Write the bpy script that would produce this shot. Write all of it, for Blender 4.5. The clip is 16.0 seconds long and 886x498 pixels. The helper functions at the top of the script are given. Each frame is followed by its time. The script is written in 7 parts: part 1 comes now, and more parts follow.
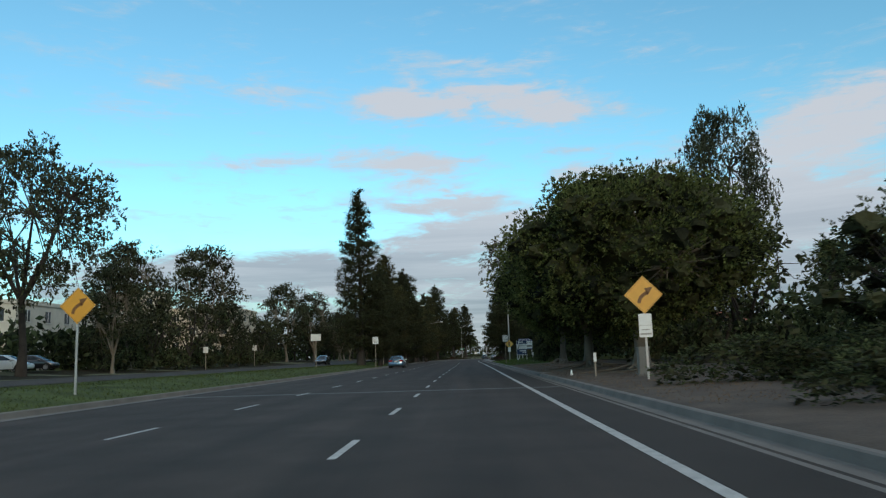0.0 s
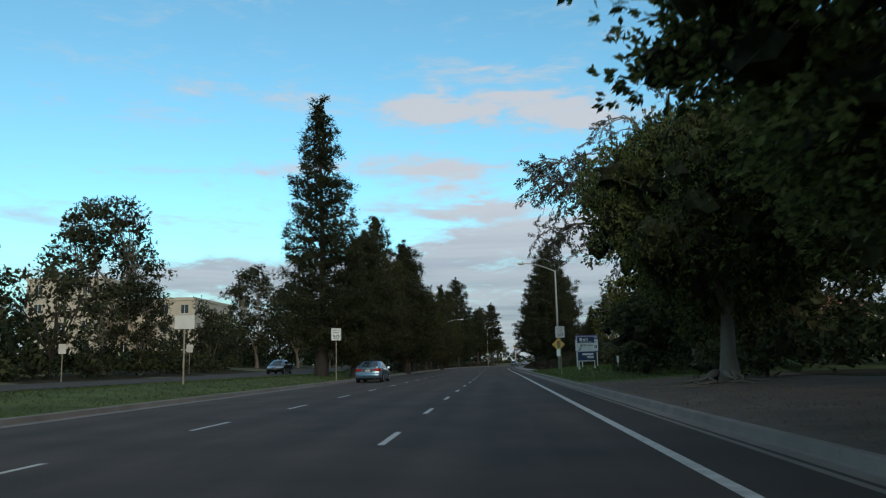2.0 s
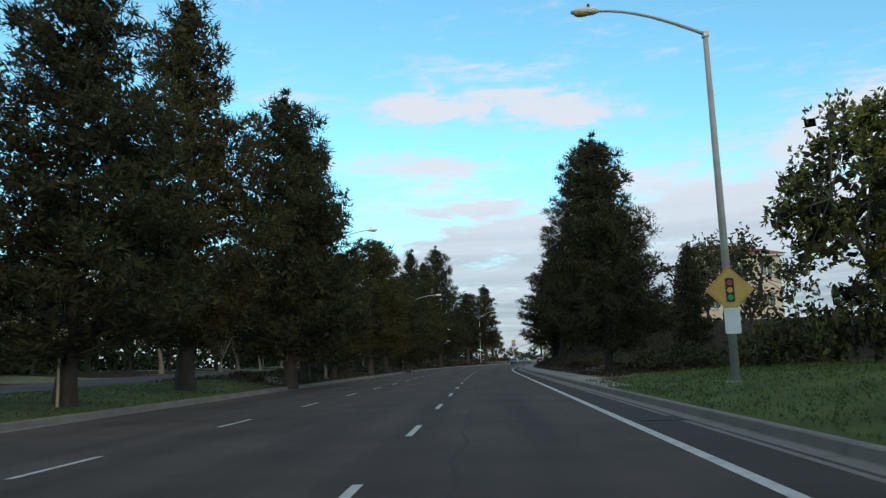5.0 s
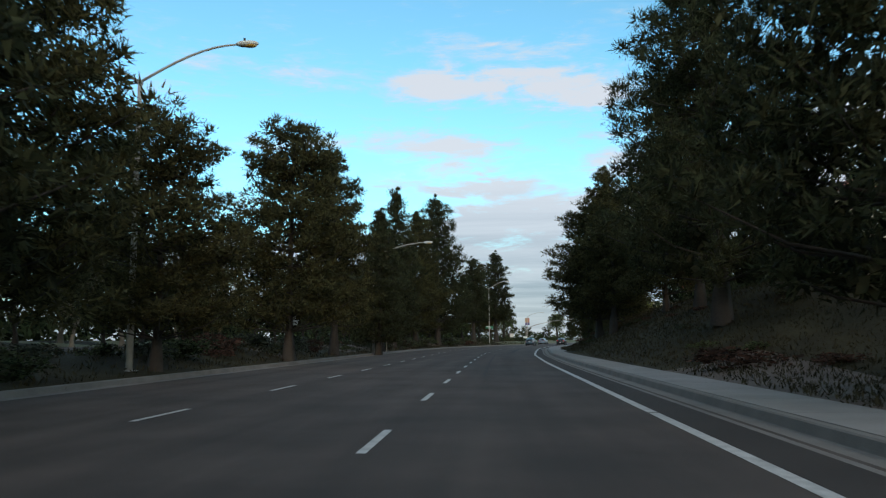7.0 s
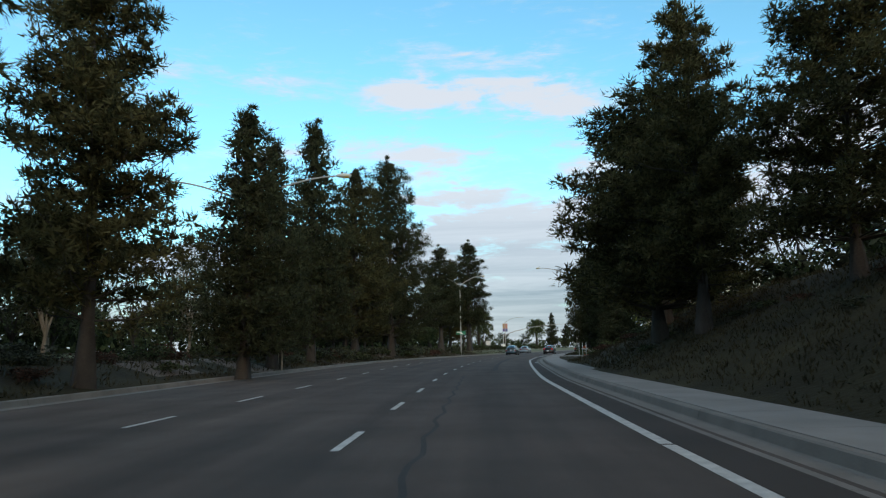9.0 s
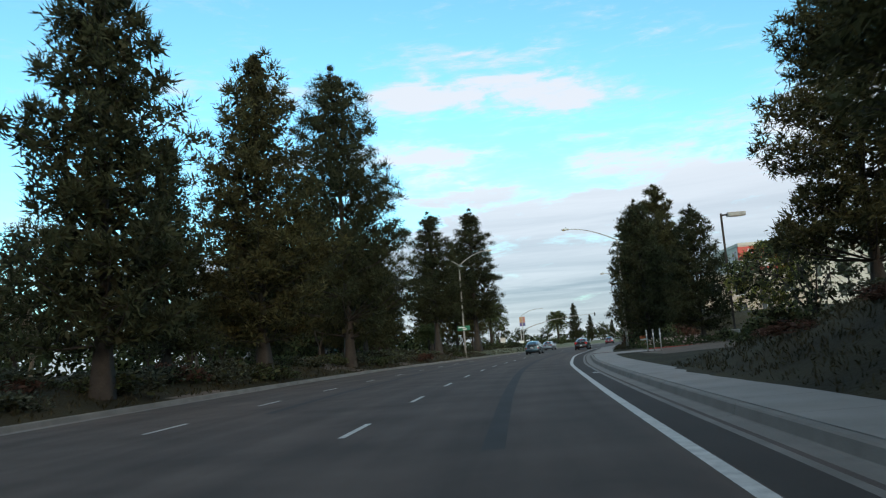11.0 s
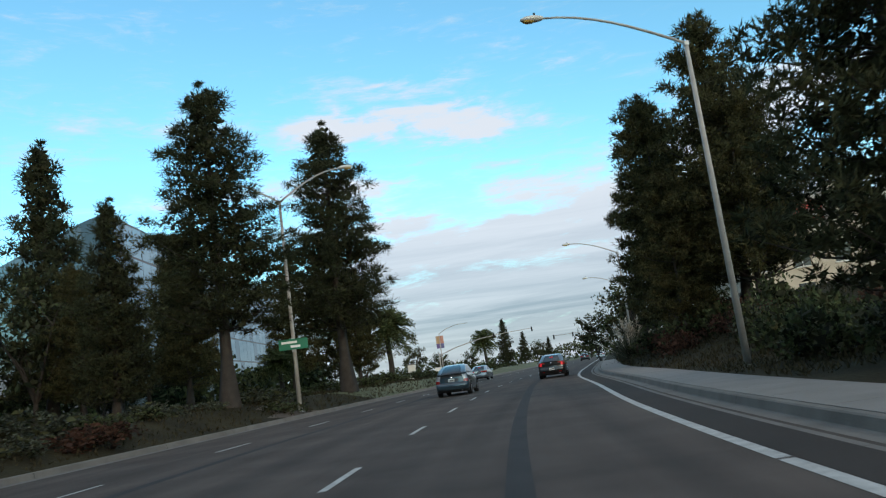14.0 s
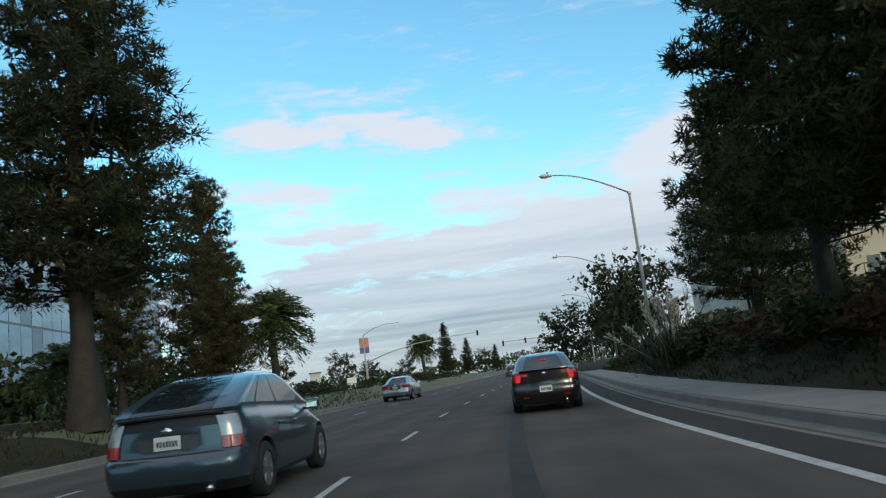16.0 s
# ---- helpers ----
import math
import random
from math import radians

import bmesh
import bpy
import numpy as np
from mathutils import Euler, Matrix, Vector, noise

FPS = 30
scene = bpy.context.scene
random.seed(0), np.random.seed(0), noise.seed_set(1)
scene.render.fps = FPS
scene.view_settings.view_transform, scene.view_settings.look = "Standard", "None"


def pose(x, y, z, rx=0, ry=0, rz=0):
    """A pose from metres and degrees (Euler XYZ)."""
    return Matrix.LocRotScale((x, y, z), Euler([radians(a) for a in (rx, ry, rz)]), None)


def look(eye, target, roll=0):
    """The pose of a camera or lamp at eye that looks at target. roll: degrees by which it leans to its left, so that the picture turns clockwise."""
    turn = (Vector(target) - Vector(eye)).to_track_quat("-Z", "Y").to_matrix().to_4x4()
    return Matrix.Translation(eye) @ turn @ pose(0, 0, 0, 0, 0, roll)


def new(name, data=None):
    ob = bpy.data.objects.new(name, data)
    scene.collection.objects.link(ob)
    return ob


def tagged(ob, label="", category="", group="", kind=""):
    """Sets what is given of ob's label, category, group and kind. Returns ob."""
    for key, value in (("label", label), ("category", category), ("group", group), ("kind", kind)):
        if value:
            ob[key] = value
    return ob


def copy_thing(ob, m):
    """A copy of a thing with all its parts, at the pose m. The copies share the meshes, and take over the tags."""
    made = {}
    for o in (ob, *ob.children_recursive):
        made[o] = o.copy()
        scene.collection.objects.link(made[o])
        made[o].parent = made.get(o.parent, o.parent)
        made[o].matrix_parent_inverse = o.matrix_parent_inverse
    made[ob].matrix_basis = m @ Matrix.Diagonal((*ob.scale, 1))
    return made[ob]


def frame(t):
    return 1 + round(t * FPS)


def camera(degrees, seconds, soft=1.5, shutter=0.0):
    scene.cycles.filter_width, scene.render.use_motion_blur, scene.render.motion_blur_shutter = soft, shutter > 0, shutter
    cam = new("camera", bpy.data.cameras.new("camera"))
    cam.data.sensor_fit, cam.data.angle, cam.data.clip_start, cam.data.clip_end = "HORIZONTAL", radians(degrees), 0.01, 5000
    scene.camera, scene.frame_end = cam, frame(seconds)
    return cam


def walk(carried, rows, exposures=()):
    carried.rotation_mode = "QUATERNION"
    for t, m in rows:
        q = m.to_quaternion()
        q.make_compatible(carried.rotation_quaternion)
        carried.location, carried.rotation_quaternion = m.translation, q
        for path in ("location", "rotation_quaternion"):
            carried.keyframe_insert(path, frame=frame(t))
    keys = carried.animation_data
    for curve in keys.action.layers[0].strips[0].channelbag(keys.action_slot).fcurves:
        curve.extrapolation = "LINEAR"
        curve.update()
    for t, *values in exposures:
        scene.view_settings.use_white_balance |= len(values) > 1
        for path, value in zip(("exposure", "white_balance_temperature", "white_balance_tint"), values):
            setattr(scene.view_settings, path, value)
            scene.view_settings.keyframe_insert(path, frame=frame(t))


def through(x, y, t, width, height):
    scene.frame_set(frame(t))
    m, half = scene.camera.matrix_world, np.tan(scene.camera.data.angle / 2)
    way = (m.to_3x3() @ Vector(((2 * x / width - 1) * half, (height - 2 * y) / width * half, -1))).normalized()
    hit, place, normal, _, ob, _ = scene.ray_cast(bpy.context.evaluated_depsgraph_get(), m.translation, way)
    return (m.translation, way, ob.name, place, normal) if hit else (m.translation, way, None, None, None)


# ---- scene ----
cam = camera(60.0, 16.0, soft=1.2, shutter=0.12)
# seconds, eye, yaw to the left, pitch up, roll
PATH = [
    (0, (1.52, -0.02, 1.15), 1.71, 8.00, -1.78),
    (0.5, (1.66, 10.24, 1.15), 4.26, 6.24, 0.68),
    (1, (1.77, 19.79, 1.15), 5.67, 7.07, 0.72),
    (1.5, (1.58, 29.22, 1.15), 2.52, 9.29, -2.45),
    (2, (1.46, 39.18, 1.15), 3.75, 8.50, -1.32),
    (2.5, (1.44, 49.34, 1.15), 3.23, 9.06, -2.04),
    (3, (1.28, 58.95, 1.15), 4.56, 7.66, -1.74),
    (3.5, (1.35, 67.52, 1.15), 5.20, 6.98, -1.34),
    (4, (1.16, 76.21, 1.15), 3.59, 7.81, -1.57),
    (4.5, (1.20, 84.87, 1.15), 3.94, 8.44, -1.96),
    (5, (1.17, 93.24, 1.15), 3.20, 8.37, -2.06),
    (7.5, (1.07, 133.21, 1.15), 4.15, 6.64, -0.19),
    (8, (1.15, 140.73, 1.15), 0.20, 7.50, -3.19),
    (8.5, (1.04, 148.43, 1.15), 2.03, 7.13, -3.67),
    (9, (1.17, 155.70, 1.15), 2.26, 7.44, -1.07),
    (11.5, (2.50, 195.70, 1.15), 2.92, 7.61, -5.03),
    (12, (2.72, 204.44, 1.15), 1.83, 7.93, -5.24),
    (12.5, (3.06, 212.64, 1.15), 0.31, 8.10, -5.69),
    (13, (3.51, 221.32, 1.15), -1.15, 8.48, -5.24),
    (13.5, (4.21, 230.24, 1.15), -1.54, 9.19, -5.73),
    (14, (5.04, 238.94, 1.15), -3.14, 9.16, -7.69),
    (14.5, (6.08, 246.75, 1.15), -3.71, 9.32, -7.15),
    (15, (6.95, 254.36, 1.15), -6.79, 9.49, -7.78),
    (15.5, (7.81, 261.43, 1.15), -6.84, 9.46, -7.05),
    (16, (8.85, 268.16, 1.15), -7.33, 9.35, -6.83),
]


def aim(eye, yaw, pitch, roll):
    a, b = radians(yaw), radians(pitch)
    way = Vector((-math.sin(a) * math.cos(b), math.cos(a) * math.cos(b), math.sin(b)))
    return look(eye, Vector(eye) + 2 * way, roll)


walk(cam, [(t, aim(e, yaw, pitch, roll)) for t, e, yaw, pitch, roll in PATH], [(0.0, -0.40), (2.0, -0.42), (3.0, -0.2), (4.0, -0.04), (5.0, -0.04), (7.5, -0.14), (9.0, -0.06), (11.5, 0.12), (13.5, 0.12), (14.2, -0.04), (16.0, -0.04)])

# ---- sky, sun and exposure ----
SUN_EL, SUN_AZ = 17.0, 160.0
world = bpy.data.worlds.new("evening_sky")
scene.world = world
world.use_nodes = True
wn, wl = world.node_tree.nodes, world.node_tree.links
wn.clear()


def wnode(kind, **inputs):
    n = wn.new(kind)
    for k, v in inputs.items():
        n.inputs[int(k[1:])].default_value = v
    return n


def wmath(op, a, b=None, c=None, clamp=False):
    n = wn.new("ShaderNodeMath")
    n.operation, n.use_clamp = op, clamp
    for i, v in enumerate((a, b, c)):
        if v is None:
            continue
        if isinstance(v, (int, float)):
            n.inputs[i].default_value = v
        else:
            wl.new(v, n.inputs[i])
    return n.outputs[0]


def wmix(fac, a, b):
    n = wn.new("ShaderNodeMix")
    n.data_type = "RGBA"
    for sock, v in ((n.inputs[0], fac), (n.inputs[6], a), (n.inputs[7], b)):
        if isinstance(v, (tuple, float)):
            sock.default_value = v
        else:
            wl.new(v, sock)
    return n.outputs[2]


sky = wn.new("ShaderNodeTexSky")
sky.sky_type = "NISHITA"
sky.sun_disc = False
sky.sun_elevation, sky.sun_rotation = radians(SUN_EL), radians(SUN_AZ)
sky.ozone_density = 1.6
sky.dust_density = 0.6
tc = wn.new("ShaderNodeTexCoord")
sep = wn.new("ShaderNodeSeparateXYZ")
wl.new(tc.outputs["Generated"], sep.inputs[0])
az = wmath("MULTIPLY", wmath("ARCTAN2", sep.outputs[0], sep.outputs[1]), 57.3)
el = wmath("MULTIPLY", wmath("ARCSINE", sep.outputs[2]), 57.3)


def cloud_noise(sx, sy, scale, detail, rough, seed):
    comb = wn.new("ShaderNodeCombineXYZ")
    wl.new(wmath("MULTIPLY", az, sx), comb.inputs[0])
    wl.new(wmath("MULTIPLY", el, sy), comb.inputs[1])
    comb.inputs[2].default_value = seed
    nz = wn.new("ShaderNodeTexNoise")
    nz.inputs["Scale"].default_value = scale
    nz.inputs["Detail"].default_value = detail
    nz.inputs["Roughness"].default_value = rough
    nz.inputs["Distortion"].default_value = 0.6
    wl.new(comb.outputs[0], nz.inputs["Vector"])
    return nz.outputs[0]


def bank(a0, e0, wa, we, tilt=0.0):
    """A soft bank of cloud round azimuth a0 and elevation e0, in degrees, with frayed edges."""
    da = wmath("SUBTRACT", warp_a, a0)
    de = wmath("SUBTRACT", wmath("SUBTRACT", warp_e, e0), wmath("MULTIPLY", da, tilt))
    q = wmath("ADD", wmath("POWER", wmath("ABSOLUTE", wmath("DIVIDE", da, wa)), 2.0), wmath("POWER", wmath("ABSOLUTE", wmath("DIVIDE", de, we)), 2.0))
    return wmath("POWER", 2.718, wmath("MULTIPLY", q, -1.0))


warp_a = wmath("ADD", az, wmath("MULTIPLY", wmath("SUBTRACT", cloud_noise(0.11, 0.34, 1.0, 5.0, 0.55, 21.4), 0.5), 13.0))
warp_e = wmath("ADD", el, wmath("MULTIPLY", wmath("SUBTRACT", cloud_noise(0.16, 0.42, 1.0, 6.0, 0.6, 15.9), 0.5), 4.6))
fine = wmath("ADD", wmath("MULTIPLY", cloud_noise(0.13, 0.5, 1.0, 10.0, 0.64, 3.1), 0.6), wmath("MULTIPLY", cloud_noise(0.34, 1.6, 1.0, 9.0, 0.68, 5.3), 0.4))
broad = cloud_noise(0.03, 0.13, 1.0, 4.0, 0.5, 7.7)
cover = None
for weight, b in (
    (0.32, (-2.5, 18.7, 7.0, 1.2, 0.03)), (0.34, (7.0, 18.2, 5.0, 1.2, -0.10)), (0.13, (3.0, 21.3, 8.0, 0.8, 0.0)),
    (0.33, (-3.2, 14.4, 4.4, 1.25, 0.02)), (0.16, (7.5, 14.8, 2.0, 0.6, 0.0)), (0.22, (10.5, 12.6, 4.2, 1.0, 0.1)),
    (0.30, (-2.0, 11.2, 6.5, 0.9, -0.05)), (0.30, (5.0, 9.2, 8.0, 1.3, 0.03)), (0.22, (-9.0, 7.0, 9.0, 1.3, 0.05)),
    (0.33, (27.0, 15.0, 8.0, 2.3, 0.12)), (0.26, (18.0, 11.0, 7.0, 1.5, 0.08)), (0.27, (26.0, 9.0, 13.0, 2.2, 0.0)),
    (0.14, (-21.0, 19.2, 9.0, 1.2, 0.07)), (0.13, (-17.0, 14.2, 7.0, 0.8, 0.04)), (0.26, (-19.0, 6.0, 13.0, 1.7, 0.0)),
    (0.34, (12.0, 5.5, 15.0, 2.6, 0.0)), (0.13, (-24.0, 10.0, 9.0, 0.9, 0.0)),
):
    term = wmath("MULTIPLY", bank(*b), weight * 3.5)
    cover = term if cover is None else wmath("ADD", cover, term)
low = wmath("MULTIPLY", wmath("POWER", 2.718, wmath("MULTIPLY", wmath("POWER", wmath("DIVIDE", wmath("MAXIMUM", el, 0.0), 6.5), 2.0), -1.0)), 0.30)
low = wmath("ADD", low, wmath("MULTIPLY", wmath("POWER", 2.718, wmath("MULTIPLY", wmath("POWER", wmath("DIVIDE", wmath("MAXIMUM", el, 0.0), 3.4), 2.0), -1.0)), 1.3))
# unseen banks added behind and above the view, to light the ground more neutrally
away = wmath("MULTIPLY", wmath("SMOOTH_MIN", wmath("MAXIMUM", wmath("SUBTRACT", wmath("ABSOLUTE", az), 40.0), 0.0), 40.0, 4.0), 0.009)
over = wmath("MULTIPLY", wmath("MINIMUM", wmath("MAXIMUM", wmath("SUBTRACT", el, 30.0), 0.0), 20.0), 0.026)
dens = wmath("ADD", wmath("ADD", wmath("ADD", cover, low), away), over)
dens = wmath("ADD", dens, wmath("MULTIPLY", wmath("SUBTRACT", fine, 0.505), 3.2))
dens = wmath("ADD", dens, wmath("MULTIPLY", wmath("SUBTRACT", broad, 0.5), 0.30))
mask = wn.new("ShaderNodeMapRange")
mask.interpolation_type = "SMOOTHSTEP"
mask.inputs[1].default_value, mask.inputs[2].default_value = -0.05, 1.0
mask.inputs[3].default_value, mask.inputs[4].default_value = 0.0, 0.92
wl.new(dens, mask.inputs[0])
# cloud colour: pinkish white on lit edges, lavender grey in thick and low parts
thick = wn.new("ShaderNodeMapRange")
thick.inputs[1].default_value, thick.inputs[2].default_value = 0.25, 0.75
wl.new(wmath("ADD", dens, wmath("MULTIPLY", wmath("SUBTRACT", cloud_noise(0.06, 0.4, 1.4, 6.0, 0.6, 1.3), 0.5), 0.9)), thick.inputs[0])
lowgrey = wn.new("ShaderNodeMapRange")
lowgrey.inputs[1].default_value, lowgrey.inputs[2].default_value = 12.5, 4.0
wl.new(el, lowgrey.inputs[0])
cloud = wmix(thick.outputs[0], (0.64, 0.78, 0.90, 1.0), (0.79, 0.815, 0.88, 1.0))
streak = wn.new("ShaderNodeMapRange")
streak.inputs[1].default_value, streak.inputs[2].default_value = 0.36, 0.66
wl.new(cloud_noise(0.05, 0.75, 1.0, 7.0, 0.62, 11.2), streak.inputs[0])
dusk = wmix(streak.outputs[0], (0.25, 0.30, 0.41, 1.0), (0.56, 0.60, 0.70, 1.0))
cloud = wmix(wmath("MULTIPLY", lowgrey.outputs[0], 0.9), cloud, dusk)
# clear sky: the sky texture, with the camera's cyan cast
tint = wn.new("ShaderNodeMix")
tint.data_type, tint.blend_type = "RGBA", "MULTIPLY"
tint.inputs[0].default_value = 1.0
wl.new(sky.outputs[0], tint.inputs[6])
tint.inputs[7].default_value = (0.165, 0.268, 0.262, 1.0)
whole = wmix(mask.outputs[0], tint.outputs[2], cloud)
bg = wn.new("ShaderNodeBackground")
bg.inputs[1].default_value = 1.0
wl.new(whole, bg.inputs[0])
wout = wn.new("ShaderNodeOutputWorld")
wl.new(bg.outputs[0], wout.inputs[0])

sun = new("sun", bpy.data.lights.new("sun", "SUN"))
sun.data.energy, sun.data.angle, sun.data.color = 1.25, radians(16), (1.0, 0.74, 0.54)
sa, se = radians(SUN_AZ), radians(SUN_EL)
sun.matrix_world = look((0, 0, 60), (0 - math.sin(sa) * math.cos(se), -math.cos(sa) * math.cos(se), 60 - math.sin(se)))
scene.view_settings.exposure = 0.0

# ---- materials ----


def mat(name, color, rough=0.8, metal=0.0, vary=0.25, scale=3.0, bump=0.0, fine=40.0, tint=None, coat=0.0, random_vary=0.0, spec=0.5):
    """A node material: base colour varied at two scales, with bump in metres of relief."""
    m = bpy.data.materials.new(name)
    m.use_nodes = True
    n, l = m.node_tree.nodes, m.node_tree.links
    b = n["Principled BSDF"]
    b.inputs["Roughness"].default_value, b.inputs["Metallic"].default_value = rough, metal
    b.inputs["Coat Weight"].default_value = coat
    b.inputs["Specular IOR Level"].default_value = spec
    geo = n.new("ShaderNodeNewGeometry")
    big, small = n.new("ShaderNodeTexNoise"), n.new("ShaderNodeTexNoise")
    for t, s, d in ((big, scale, 5), (small, fine, 3)):
        t.inputs["Scale"].default_value, t.inputs["Detail"].default_value = s, d
        l.new(geo.outputs["Position"], t.inputs["Vector"])
    add = n.new("ShaderNodeMath")
    add.operation = "MULTIPLY_ADD"
    l.new(big.outputs[0], add.inputs[0])
    add.inputs[1].default_value = 0.65
    half = n.new("ShaderNodeMath")
    half.operation = "MULTIPLY"
    l.new(small.outputs[0], half.inputs[0])
    half.inputs[1].default_value = 0.35
    l.new(half.outputs[0], add.inputs[2])
    last = add.outputs[0]
    if random_vary:
        isl = n.new("ShaderNodeMath")
        isl.operation = "MULTIPLY_ADD"
        l.new(geo.outputs["Random Per Island"], isl.inputs[0])
        isl.inputs[1].default_value = random_vary
        sub = n.new("ShaderNodeMath")
        sub.operation = "SUBTRACT"
        l.new(last, sub.inputs[0])
        sub.inputs[1].default_value = random_vary / 2
        l.new(sub.outputs[0], isl.inputs[2])
        last = isl.outputs[0]
    ramp = n.new("ShaderNodeValToRGB")
    lo = tuple(c * (1 - vary) for c in color)
    hi = tuple(min(1, c * (1 + vary)) for c in (tint or color))
    ramp.color_ramp.elements[0].position, ramp.color_ramp.elements[1].position = 0.3, 0.7
    ramp.color_ramp.elements[0].color, ramp.color_ramp.elements[1].color = (*lo, 1), (*hi, 1)
    l.new(last, ramp.inputs[0])
    l.new(ramp.outputs[0], b.inputs["Base Color"])
    if bump:
        bp = n.new("ShaderNodeBump")
        bp.inputs["Distance"].default_value = bump
        bp.inputs["Strength"].default_value = 0.8
        l.new(small.outputs[0], bp.inputs["Height"])
        l.new(bp.outputs[0], b.inputs["Normal"])
    return m


def glow(name, color, strength):
    m = bpy.data.materials.new(name)
    m.use_nodes = True
    b = m.node_tree.nodes["Principled BSDF"]
    b.inputs["Base Color"].default_value = (*color, 1)
    b.inputs["Emission Color"].default_value = (*color, 1)
    b.inputs["Emission Strength"].default_value = strength
    b.inputs["Roughness"].default_value = 0.25
    return m


def leaf_mat(name, color, tint, vary=0.35, through=0.25, scale=0.5):
    m = mat(name, color, 0.75, vary=vary, scale=scale, fine=9.0, tint=tint, random_vary=0.5, spec=0.18)
    n, l = m.node_tree.nodes, m.node_tree.links
    b = n["Principled BSDF"]
    tr = n.new("ShaderNodeBsdfTranslucent")
    l.new(b.inputs["Base Color"].links[0].from_socket, tr.inputs[0])
    mix = n.new("ShaderNodeMixShader")
    mix.inputs[0].default_value = through * 2.2
    l.new(b.outputs[0], mix.inputs[1])
    l.new(tr.outputs[0], mix.inputs[2])
    l.new(mix.outputs[0], n["Material Output"].inputs[0])
    return m


def road_mat(name, color):
    """Worn asphalt: paler wheel tracks, a dark oily lane centre, long streaks and fine grain; u runs across the lanes in metres."""
    m = mat(name, color, 0.9, vary=0.4, scale=0.5, bump=0.006, fine=55, spec=0.3)
    n, l = m.node_tree.nodes, m.node_tree.links
    b = n["Principled BSDF"]
    base = b.inputs["Base Color"].links[0].from_socket
    uv = n.new("ShaderNodeUVMap")
    split = n.new("ShaderNodeSeparateXYZ")
    l.new(uv.outputs[0], split.inputs[0])

    def op(kind, a, c):
        q = n.new("ShaderNodeMath")
        q.operation = kind
        for i, v in enumerate((a, c)):
            if isinstance(v, (int, float)):
                q.inputs[i].default_value = v
            else:
                l.new(v, q.inputs[i])
        return q.outputs[0]

    sway = n.new("ShaderNodeTexNoise")
    sway.inputs["Scale"].default_value = 1.0
    sway.inputs["Detail"].default_value = 6.0
    comb = n.new("ShaderNodeCombineXYZ")
    l.new(op("MULTIPLY", split.outputs[0], 1.5), comb.inputs[0])
    l.new(op("MULTIPLY", split.outputs[1], 0.05), comb.inputs[1])
    l.new(comb.outputs[0], sway.inputs["Vector"])
    track = op("MULTIPLY", op("COSINE", op("MULTIPLY", op("SUBTRACT", split.outputs[0], 1.05), 3.4), 0.0), 0.10)
    streak = op("MULTIPLY", op("SUBTRACT", sway.outputs[0], 0.5), 1.1)
    # tone along the road: 0.86 up to y 40, rising to 1.42 by y 215
    run_gain = n.new("ShaderNodeMapRange")
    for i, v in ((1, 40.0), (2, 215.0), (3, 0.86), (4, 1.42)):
        run_gain.inputs[i].default_value = v
    l.new(split.outputs[1], run_gain.inputs[0])
    gain = op("MULTIPLY", op("ADD", op("ADD", track, streak), 1.0), run_gain.outputs[0])
    scl = n.new("ShaderNodeVectorMath")
    scl.operation = "SCALE"
    l.new(base, scl.inputs[0])
    l.new(gain, scl.inputs["Scale"])
    l.new(scl.outputs[0], b.inputs["Base Color"])
    return m


